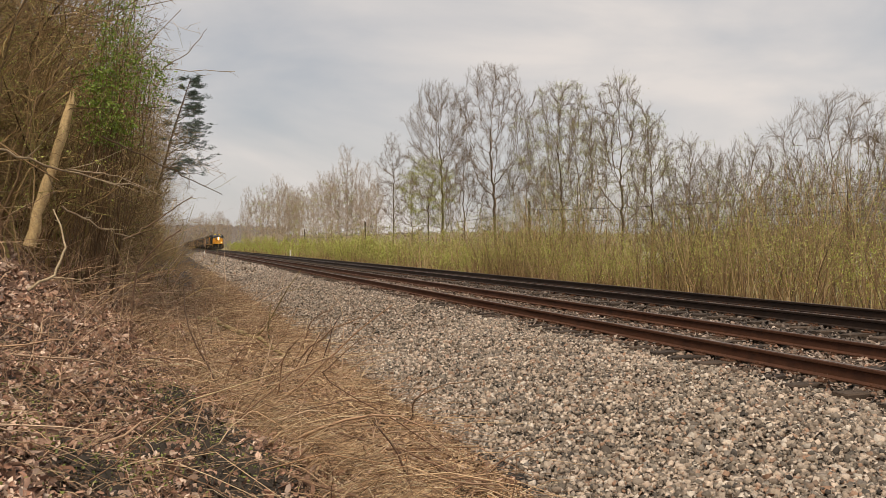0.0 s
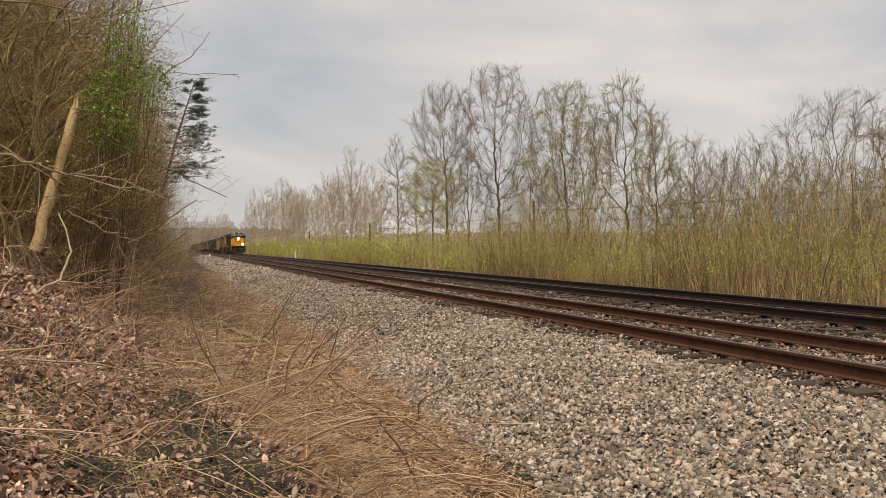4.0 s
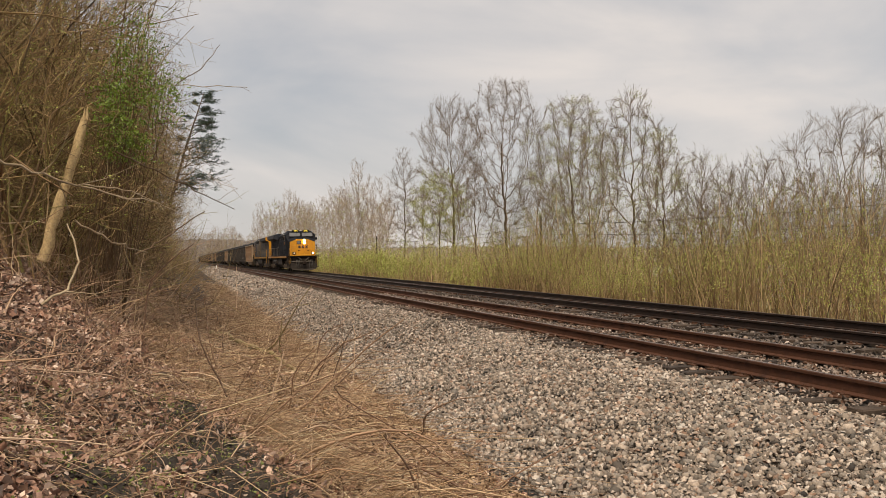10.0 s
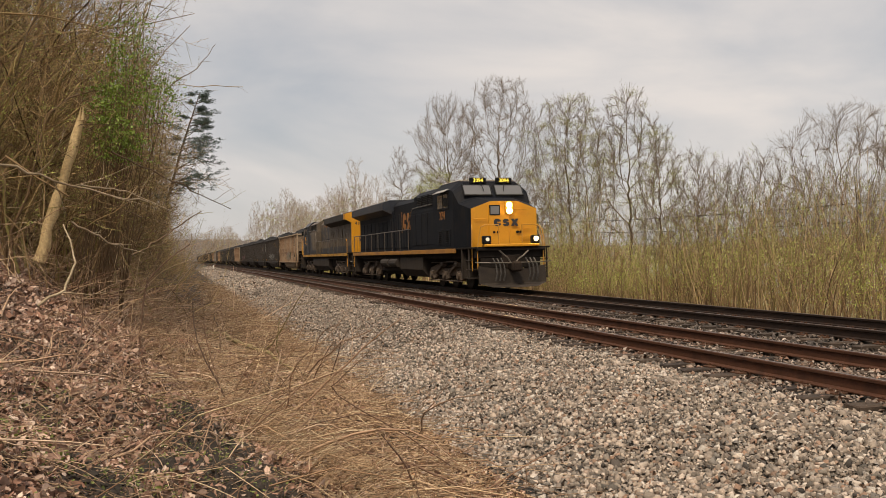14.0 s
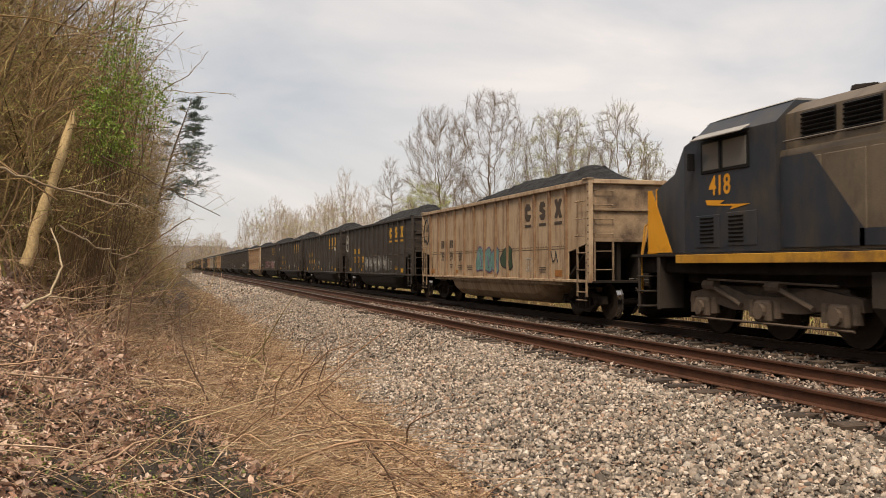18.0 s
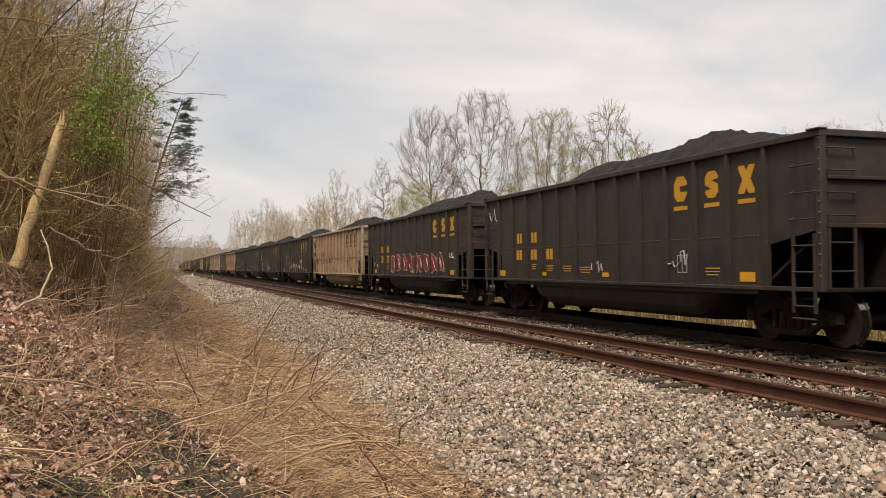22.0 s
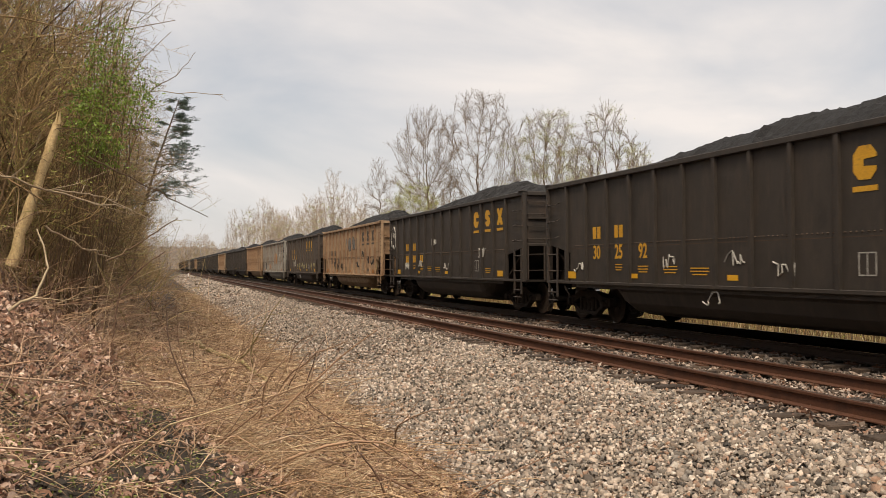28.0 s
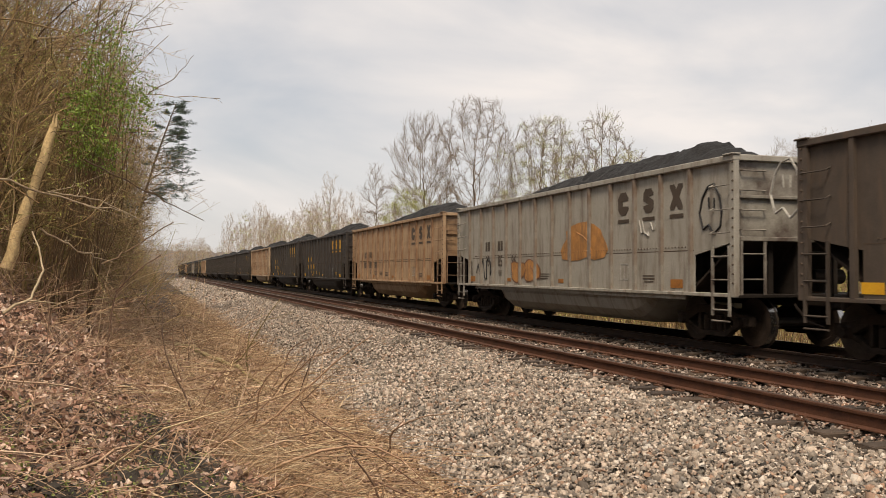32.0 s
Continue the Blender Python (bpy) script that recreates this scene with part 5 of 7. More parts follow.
RAIL_YELLOW = surf("yellow_barrier_paint", [(0.55, 0.38, 0.08), (0.62, 0.44, 0.10)], 2.0, 0.6, fine=30, fine_amount=0.2, bump=0.0)
POST_WHITE = surf("white_marker_paint", [(0.7, 0.69, 0.66), (0.78, 0.77, 0.74)], 3.0, 0.6, fine=30, fine_amount=0.15, bump=0.0)

POLES = ((24.0, 2.0), (24.0, 57.0), (24.0, 112.0), (24.0, 167.0))
for x, y in POLES:
    g = float(ground_z(x, y))
    pole = tagged(new("utility_pole"), "plain grey timber utility pole behind the thicket", "utility pole", "poles along the thicket")
    pole.location = (x, y, g)
    part("shaft", Shape().cyl((0, 0, -0.3), (0, 0, 6.1), 0.13, 10, 0.09), TIMBER, pole)
    part("bracket", Shape().box((0, 0, 5.75), (0.30, 0.10, 0.10), 0.01), TIMBER, pole)
for z in (3.45, 2.75):
    line = []
    for (x, y0), (_, y1) in zip(POLES, POLES[1:]):
        line += [(x, y0 + (y1 - y0) * u / 10, z - 0.55 * (1 - (u / 5 - 1) ** 2)) for u in range(10)]
    tagged(new("overhead_cable", Shape().rod([(24.0, -53.0, z + 0.1)] + line + [(24.0, 167.0, z)], 0.016, 5).mesh("overhead_cable", WIRE)), "thin black cable strung between timber poles", "cable", "cables on the poles")


def shed(x, y, w, d, h, turn, label):
    """A small white building with a gabled roof."""
    root = tagged(new("white_shed"), label, "shed")
    root.matrix_basis = pose(x, y, float(ground_z(x, y)) - 0.05, 0, 0, turn)
    part("wall", Shape().box((0, 0, h / 2), (w, d, h), 0.02), WHITE_WALL, root)
    part("roof", Shape().prism([(-d / 2 - 0.3, h), (0, h + 1.0), (d / 2 + 0.3, h), (d / 2 + 0.3, h + 0.1), (0, h + 1.12), (-d / 2 - 0.3, h + 0.1)], 0, -w / 2 - 0.3, w / 2 + 0.3), SHED_ROOF, root)
    for k in (-0.28, 0.28):
        part("window", Shape().box((k * w, -d / 2 - 0.01, h * 0.55), (0.9, 0.04, 0.9), 0.01), GLASS_DARK, root)
    part("door", Shape().box((0, -d / 2 - 0.01, 1.0), (0.9, 0.04, 2.0), 0.01), SHED_ROOF, root)


GLASS_DARK = surf("dim_window_glass", [(0.03, 0.035, 0.04), (0.05, 0.055, 0.06)], 1.0, 0.15, fine=20, fine_amount=0.1, bump=0.0)
shed(50, 84, 3.4, 3.0, 1.7, -20, "low white shed with a pale roof behind the thicket")
shed(58, 60, 5.0, 4.0, 1.8, -30, "white building with a pale metal roof beyond the field")
shed(62, 50, 5.5, 4.5, 1.8, -35, "white building with a pale metal roof beyond the field")
shed(54, 72, 2.6, 3.0, 2.0, 10, "small white hut behind the thicket")
fence = tagged(new("barrier_rail"), "long yellow barrier rail on posts beyond the thicket", "barrier")
part("beam", Shape().box((40, 43, -1.6), (0.12, 60, 0.18), 0.02), RAIL_YELLOW, fence)
for k in range(13):
    part("post", Shape().box((40, 14 + k * 4.8, -2.25), (0.12, 0.12, 1.4), 0.01), RAIL_YELLOW, fence)

for x, y, h in ((14.1, 111.0, 0.85), (5.0, 152.0, 0.75)):
    post = tagged(new("marker_post"), "short white marker post beside the track", "marker post")
    post.location = (x, y, float(ground_z(x, y)))
    part("shaft", Shape().box((0, 0, h / 2), (0.16, 0.16, h), 0.03), POST_WHITE, post)
    part("cap", Shape().box((0, 0, h + 0.02), (0.18, 0.18, 0.05), 0.02), POST_WHITE, post)

# ---- train ----
CAR_DARK = surf("weathered_dark_car_paint", [(0.022, 0.0185, 0.016), (0.038, 0.031, 0.026), (0.029, 0.024, 0.0205)], 1.2, 0.62, fine=60, fine_amount=0.25, bump=0.06,
                wear=(0.060, 0.045, 0.034), wear_scale=2.2, wear_lo=0.5, wear_hi=0.8, wear_stretch=(1, 3.0, 0.5))
CAR_TAN = surf("faded_tan_car_paint", [(0.36, 0.26, 0.165), (0.45, 0.34, 0.23), (0.40, 0.295, 0.195)], 1.0, 0.7, fine=50, fine_amount=0.2, bump=0.06,
               wear=(0.17, 0.09, 0.045), wear_scale=1.8, wear_lo=0.46, wear_hi=0.70, wear_stretch=(1, 2.6, 0.45))
CAR_GREY = surf("faded_grey_car_paint", [(0.26, 0.25, 0.22), (0.33, 0.315, 0.28), (0.29, 0.28, 0.245)], 1.0, 0.7, fine=50, fine_amount=0.2, bump=0.06,
                wear=(0.14, 0.11, 0.085), wear_scale=1.8, wear_lo=0.48, wear_hi=0.72, wear_stretch=(1, 2.6, 0.45))
CAR_RUST = surf("orange_rusted_car_paint", [(0.34, 0.225, 0.13), (0.44, 0.315, 0.20)], 1.0, 0.75, fine=50, fine_amount=0.25, bump=0.08,
                wear=(0.20, 0.105, 0.055), wear_scale=1.8, wear_lo=0.44, wear_hi=0.68, wear_stretch=(1, 2.6, 0.45))
CAR_BROWN = surf("faded_brown_car_paint", [(0.050, 0.038, 0.030), (0.075, 0.058, 0.046), (0.060, 0.046, 0.037)], 1.2, 0.7, fine=60, fine_amount=0.25, bump=0.06,
                 wear=(0.10, 0.068, 0.046), wear_scale=2.0, wear_lo=0.48, wear_hi=0.75, wear_stretch=(1, 3.0, 0.5))


def stained(name, base, stain):
    return surf(name, base, 1.0, 0.75, fine=50, fine_amount=0.25, bump=0.08, wear=stain, wear_scale=1.1, wear_lo=0.40, wear_hi=0.62)


END_PAINT = {CAR_BROWN.name: stained("stained_brown_end", [(0.055, 0.042, 0.033), (0.085, 0.066, 0.052)], (0.03, 0.022, 0.017)),
             CAR_DARK.name: stained("stained_dark_end", [(0.020, 0.017, 0.015), (0.034, 0.028, 0.024)], (0.05, 0.034, 0.025)),
             CAR_TAN.name: stained("soot_stained_tan_end", [(0.30, 0.21, 0.13), (0.38, 0.28, 0.185)], (0.07, 0.045, 0.03)),
             CAR_GREY.name: stained("soot_stained_grey_end", [(0.26, 0.25, 0.22), (0.33, 0.315, 0.28)], (0.07, 0.05, 0.04)),
             CAR_RUST.name: stained("soot_stained_rusty_end", [(0.27, 0.165, 0.085), (0.36, 0.24, 0.145)], (0.08, 0.045, 0.028))}
POST_PAINT = {CAR_DARK.name: CAR_DARK, CAR_BROWN.name: CAR_BROWN,
              CAR_TAN.name: stained("rust_edged_tan_post", [(0.27, 0.18, 0.11), (0.36, 0.255, 0.165)], (0.15, 0.075, 0.038)),
              CAR_GREY.name: stained("rust_edged_grey_post", [(0.24, 0.225, 0.195), (0.31, 0.29, 0.255)], (0.15, 0.10, 0.07)),
              CAR_RUST.name: stained("rust_edged_orange_post", [(0.30, 0.19, 0.11), (0.40, 0.275, 0.17)], (0.13, 0.06, 0.03))}
RIVET = surf("rusty_rivet", [(0.055, 0.038, 0.027), (0.10, 0.066, 0.045)], 2.0, 0.8, fine=40, bump=0.0)
SOOT = surf("sooty_steel", [(0.018, 0.014, 0.012), (0.040, 0.030, 0.024)], 2.5, 0.85, fine=50, bump=0.1)
TRUCK_STEEL = surf("grimy_cast_steel", [(0.015, 0.012, 0.010), (0.038, 0.028, 0.022), (0.024, 0.018, 0.015)], 4, 0.8, 0.1, fine=60, bump=0.2)
WHEEL_STEEL = surf("dark_wheel_steel", [(0.028, 0.02, 0.016), (0.06, 0.042, 0.032)], 5, 0.6, 0.4, fine=40, bump=0.1)
TREAD = surf("polished_wheel_tread", [(0.38, 0.37, 0.36), (0.5, 0.49, 0.48)], 4, 0.22, 1.0, fine=30, fine_amount=0.1, bump=0.0)
COAL = surf("crushed_coal", [(0.010, 0.010, 0.011), (0.030, 0.030, 0.031), (0.017, 0.017, 0.018)], 9, 0.75, fine=22, fine_amount=0.6, bump=0.9, bump_scale=16)
MARK_YELLOW = surf("yellow_stencil_paint", [(0.56, 0.29, 0.02), (0.66, 0.36, 0.03)], 3, 0.6, fine=40, bump=0.0, wear=(0.16, 0.09, 0.03), wear_scale=6, wear_lo=0.6, wear_hi=0.75)
MARK_DARK = surf("dark_stencil_paint", [(0.05, 0.035, 0.025), (0.075, 0.055, 0.04)], 3, 0.65, fine=40, bump=0.0)
MARK_RUST = surf("faded_orange_stencil_paint", [(0.30, 0.115, 0.02), (0.36, 0.15, 0.03)], 3, 0.65, fine=40, bump=0.0, wear=(0.06, 0.04, 0.03), wear_scale=5, wear_lo=0.58, wear_hi=0.72)
PATCH_YELLOW = surf("yellow_reflector_sheet", [(0.62, 0.32, 0.02), (0.72, 0.40, 0.03)], 3, 0.45, fine=40, fine_amount=0.15, bump=0.0)
LOCO_BLUE = surf("dark_blue_loco_paint", [(0.005, 0.007, 0.011), (0.010, 0.012, 0.017), (0.007, 0.009, 0.013)], 0.9, 0.7, fine=60, fine_amount=0.2, bump=0.04,
                 wear=(0.020, 0.017, 0.015), wear_scale=1.6, wear_lo=0.5, wear_hi=0.75, wear_stretch=(1, 1.6, 0.6))
LOCO_GREY = surf("grimy_grey_loco_paint", [(0.090, 0.070, 0.050), (0.150, 0.118, 0.084), (0.115, 0.090, 0.065)], 0.8, 0.55, fine=60, fine_amount=0.25, bump=0.05,
                 wear=(0.028, 0.024, 0.02), wear_scale=1.5, wear_lo=0.5, wear_hi=0.78, wear_stretch=(1, 1.6, 0.6))
CAB_BLUE = surf("navy_cab_paint", [(0.015, 0.020, 0.031), (0.024, 0.030, 0.042)], 0.9, 0.5, fine=60, fine_amount=0.2, bump=0.04, wear=(0.050, 0.042, 0.034), wear_scale=1.6, wear_lo=0.45, wear_hi=0.68, wear_stretch=(1, 1.6, 0.6))
LOCO_YELLOW = surf("golden_yellow_loco_paint", [(0.62, 0.27, 0.012), (0.70, 0.33, 0.02)], 1.2, 0.45, fine=60, fine_amount=0.15, bump=0.03,
                   wear=(0.36, 0.16, 0.02), wear_scale=2.4, wear_lo=0.58, wear_hi=0.8)
SILL_ORANGE = surf("dusty_orange_sill_stripe", [(0.34, 0.15, 0.03), (0.46, 0.22, 0.035), (0.26, 0.12, 0.04)], 1.1, 0.55, fine=40, bump=0.03)
DUSTY_TRUCK = surf("dust_brown_truck_casting", [(0.060, 0.045, 0.034), (0.13, 0.095, 0.070), (0.090, 0.066, 0.049)], 3, 0.85, fine=50, bump=0.15)
UNDERFRAME = surf("grimy_underframe", [(0.012, 0.010, 0.009), (0.030, 0.024, 0.020)], 2, 0.85, fine=50, bump=0.12)
TANK_GREY = surf("dusty_fuel_tank", [(0.035, 0.029, 0.025), (0.062, 0.051, 0.043)], 1.2, 0.65, fine=50, bump=0.08)
ROOF_GREY = surf("dusty_cab_roof", [(0.30, 0.29, 0.28), (0.38, 0.37, 0.35)], 2, 0.6, fine=40, bump=0.03)
ROOF_TAN = surf("dust_tan_cab_roof", [(0.36, 0.29, 0.21), (0.50, 0.42, 0.32)], 2, 0.7, fine=40, bump=0.03)
RAILING = surf("pale_handrail_paint", [(0.10, 0.085, 0.07), (0.17, 0.145, 0.115)], 6, 0.5, 0.1, fine=40, bump=0.0)
YELLOW_RAILING = surf("yellow_handrail_paint", [(0.50, 0.24, 0.03), (0.60, 0.30, 0.04)], 6, 0.5, fine=40, bump=0.0)
RUBBER = surf("black_air_hose", [(0.02, 0.02, 0.02), (0.12, 0.11, 0.10)], 6, 0.6, fine=40, bump=0.0)
LAMP_GLOW = surf("lit_headlight", [(1, 0.92, 0.75), (1, 0.95, 0.8)], 3, 0.3, fine=40, fine_amount=0, bump=0.0, emit=(1.0, 0.66, 0.26), glow=160.0)
LAMP_DIM = surf("dim_lamp_lens", [(0.7, 0.68, 0.6), (0.8, 0.78, 0.7)], 3, 0.2, fine=40, fine_amount=0, bump=0.0, emit=(1.0, 0.85, 0.6), glow=0.35)
DIGIT_GLOW = surf("lit_number_digits", [(0.9, 0.75, 0.1), (0.9, 0.8, 0.15)], 3, 0.4, fine=40, fine_amount=0, bump=0.0, emit=(1.0, 0.72, 0.06), glow=0.9)
BLACK = surf("matt_black_panel", [(0.008, 0.008, 0.008), (0.014, 0.014, 0.014)], 3, 0.5, fine=40, bump=0.0)


def glass_material():
    m = bpy.data.materials.new("dark_cab_glass")
    m.use_nodes = True
    b = m.node_tree.nodes["Principled BSDF"]
    b.inputs["Base Color"].default_value = (0.12, 0.12, 0.12, 1)
    b.inputs["Roughness"].default_value = 0.06
    b.inputs["IOR"].default_value = 1.8
    b.inputs["Coat Weight"].default_value = 0.6
    return m


GLASS = glass_material()
SPRAY = {n: surf(n + "_spray_paint", [tuple(c * 0.55 for c in col), col], 4, 0.6, fine=30, fine_amount=0.3, bump=0.0, wear=tuple(0.02 + c * 0.3 for c in col), wear_scale=4.0, wear_lo=0.50, wear_hi=0.68, wear_stretch=(1, 2.2, 0.4))
         for n, col in (("white", (0.55, 0.54, 0.50)), ("cream", (0.40, 0.36, 0.20)), ("grey", (0.21, 0.205, 0.195)), ("red", (0.33, 0.03, 0.055)), ("maroon", (0.16, 0.02, 0.035)), ("teal", (0.16, 0.34, 0.32)),
                        ("purple", (0.16, 0.10, 0.22)), ("green", (0.035, 0.085, 0.045)), ("black", (0.02, 0.02, 0.022)), ("orange", (0.55, 0.26, 0.08)), ("brown", (0.22, 0.10, 0.055)))}

READ_LEFT = Matrix(((0, 0, -1, 0), (-1, 0, 0, 0), (0, 1, 0, 0), (0, 0, 0, 1)))
READ_RIGHT = Matrix(((0, 0, 1, 0), (1, 0, 0, 0), (0, 1, 0, 0), (0, 0, 0, 1)))
READ_FRONT = Matrix(((1, 0, 0, 0), (0, 0, -1, 0), (0, 1, 0, 0), (0, 0, 0, 1)))
READ_REAR = Matrix(((-1, 0, 0, 0), (0, 0, 1, 0), (0, 1, 0, 0), (0, 0, 0, 1)))


def writing(text, size, material, parent, at, turn, name="number", stretch=1.0):
    cu = bpy.data.curves.new("writing", "FONT")
    cu.body, cu.size, cu.extrude, cu.align_x, cu.align_y = text, size, 0.003, "CENTER", "CENTER"
    cu.resolution_u = 3
    cu.offset = size * 0.014
    ob = bpy.data.objects.new("writing", cu)
    scene.collection.objects.link(ob)
    me = bpy.data.meshes.new_from_object(ob.evaluated_get(bpy.context.evaluated_depsgraph_get()))
    bpy.data.objects.remove(ob)
    bpy.data.curves.remove(cu)
    me.materials.clear()
    me.materials.append(material)
    o = new(name, me)
    o.parent = parent
    o.matrix_basis = Matrix.Translation(at) @ turn @ Matrix.Diagonal((stretch, 1, 1, 1))
    return o


def wheelset_mesh(r, gauge=0.75):
    s = Shape().cyl((-0.95, 0, 0), (0.95, 0, 0), 0.085, 12)
    for sg in (-1, 1):
        prof = [(0.075, 0.09), (0.055, r * 0.45), (0.075, r * 0.78), (0.07, r * 0.985), (-0.055, r), (-0.062, r + 0.025), (-0.078, r + 0.025), (-0.078, r * 0.8), (-0.03, r * 0.72), (-0.02, 0.09)]
        s.turned([(sg * o, q) for o, q in prof], (sg * gauge, 0, 0), 22)
    for k in range(4):
        a = k * math.pi / 2
        for sg in (-1, 1):
            s.cyl((sg * (gauge + 0.055), math.cos(a) * r * 0.35, math.sin(a) * r * 0.35), (sg * (gauge + 0.085), math.cos(a) * r * 0.35, math.sin(a) * r * 0.35), 0.02, 6)
    me = s.mesh("wheelset", WHEEL_STEEL)
    me.materials.append(TREAD)
    for p in me.polygons:
        q = math.hypot(p.center.y, p.center.z)
        if q > r * 0.9 and abs(p.normal.x) < 0.5:
            p.material_index = 1
    return me


CAR_WHEEL, LOCO_WHEEL = wheelset_mesh(0.457), wheelset_mesh(0.533)


def wheelset(kind, parent, y, z):
    o = new("wheelset", CAR_WHEEL if kind == "car" else LOCO_WHEEL)
    o.parent = parent
    o.matrix_parent_inverse = Matrix.Translation((0, y, z))
    return o


CAR_LEN, CAR_PITCH = 14.72, 16.255


def loft(sections, s):
    """Joins equal rings of points, given in order, with closed ends."""
    n = len(sections[0])
    vs = [p for ring in sections for p in ring]
    fs = [(k * n + i, k * n + (i + 1) % n, (k + 1) * n + (i + 1) % n, (k + 1) * n + i) for k in range(len(sections) - 1) for i in range(n)]
    return s.add(vs, fs + [tuple(range(n)), tuple(range((len(sections) - 1) * n, len(sections) * n))[::-1]])


def coal_mesh(seed, CAR_LEN=CAR_LEN):
    """A heap that climbs slowly from the trailing end and drops off steeply near the leading one."""
    rng = np.random.RandomState(seed)
    nx, ny = 15, 110
    X, Y = np.meshgrid(np.linspace(-1.44, 1.44, nx), np.linspace(0.2, CAR_LEN - 0.2, ny), indexing="ij")
    peak = 2.4 + 0.5 * seed
    rise = np.clip((CAR_LEN - 0.9 - Y) / (3.6 + 0.5 * (seed % 2)), 0, 1) ** 0.75
    drop = np.clip((Y - 0.5) / peak, 0, 1) ** 0.9
    ridge = 0.97 - 0.024 * Y + 0.05 * np.sin(Y * 1.1 + seed) + 0.03 * np.sin(Y * 2.9 + seed * 2)
    lumps = rng.normal(size=X.shape) * 0.022 + 0.03 * np.sin(X * 7 + Y * 5) * np.sin(Y * 3.3 - X * 4)
    Z = 3.27 + ridge * np.minimum(rise, drop) * (1 - np.abs(X / 1.44) ** 1.5) + lumps * np.minimum(rise, drop)
    V = np.stack([X, Y, Z], -1).reshape(-1, 3)
    I = (np.arange(nx - 1)[:, None] * ny + np.arange(ny - 1)[None]).ravel()
    F = np.stack([I, I + ny, I + ny + 1, I + 1], -1)
    me = bpy.data.meshes.new("coal_load")
    me.from_pydata(V.tolist(), [], F.tolist())
    me.materials.append(COAL)
    return me


COAL_LOADS = [coal_mesh(i) for i in range(4)]
SHORT, SHORT_LEN = 7, 13.9
SHORT_LOAD = coal_mesh(0, SHORT_LEN)


def truck_frame(sg):
    s = Shape()
    for sg in (sg,):
        x0, x1 = sorted((sg * 0.98, sg * 1.12))
        top = [(-1.12, 0.40), (-1.12, 0.58), (-0.72, 0.63), (-0.42, 0.76), (0.42, 0.76), (0.72, 0.63), (1.12, 0.58), (1.12, 0.40), (0.72, 0.45), (0.40, 0.60), (-0.40, 0.60), (-0.72, 0.45)]
        s.prism(top, 0, x0, x1)
        s.prism([(-0.95, 0.42), (-0.72, 0.42), (-0.38, 0.26), (0.38, 0.26), (0.72, 0.42), (0.95, 0.42), (0.62, 0.30), (0.45, 0.17), (-0.45, 0.17), (-0.62, 0.30)], 0, x0, x1)
        for y in (-0.40, 0.40):
            s.box((sg * 1.05, y, 0.45), (0.12, 0.08, 0.36), 0.01)
        for y in (-0.2, 0.0, 0.2):
            s.cyl((sg * 1.05, y, 0.27), (sg * 1.05, y, 0.56), 0.075, 10)
        for y in (-0.89, 0.89):
            s.box((sg * 1.05, y, 0.46), (0.20, 0.30, 0.20), 0.03)
            s.cyl((sg * 1.12, y, 0.457), (sg * 1.22, y, 0.457), 0.105, 12, 0.09)
    return s.mesh("side_frame", TRUCK_STEEL)


SIDE_FRAMES = [truck_frame(-1), truck_frame(1)]
BOLSTER = Shape().box((0, 0, 0.56), (2.2, 0.36, 0.22), 0.04).box((0, 0, 0.74), (0.5, 0.5, 0.16), 0.03).box((0, -0.55, 0.36), (1.7, 0.10, 0.12), 0.02).box((0, 0.55, 0.36), (1.7, 0.10, 0.12), 0.02).mesh("bolster", TRUCK_STEEL)


def grab(s, pts, r=0.014):
    s.rod(pts, r, 6)


def emblem(y, z, w, h):
    """Three plain plates in a row, running forward from y: one notched on a side, one on two sides, one on all four."""
    u, q = w / 2, h / 2
    first = [(1, 0.5), (0.5, 1), (-0.5, 1), (-1, 0.5), (-1, 0.26), (0.1, 0.20), (0.1, -0.20), (-1, -0.26), (-1, -0.5), (-0.5, -1), (0.5, -1), (1, -0.5)]
    second = [(0.9, 0.6), (0.5, 1), (-0.5, 1), (-0.9, 0.6), (-0.9, 0.42), (0.0, 0.32), (-0.9, 0.0), (-0.9, -0.6), (-0.5, -1), (0.5, -1), (0.9, -0.6), (0.9, -0.42), (0.0, -0.32), (0.9, 0.0)]
    third = [(1, 1), (0.3, 1), (0, 0.6), (-0.3, 1), (-1, 1), (-1, 0.75), (-0.5, 0), (-1, -0.75), (-1, -1), (-0.3, -1), (0, -0.6), (0.3, -1), (1, -1), (1, -0.75), (0.5, 0), (1, 0.75)]
    return [[(y + k * w * 1.25 + a * u, z + b * q) for a, b in ring] for k, ring in ((1, first), (0, second), (-1, third))]


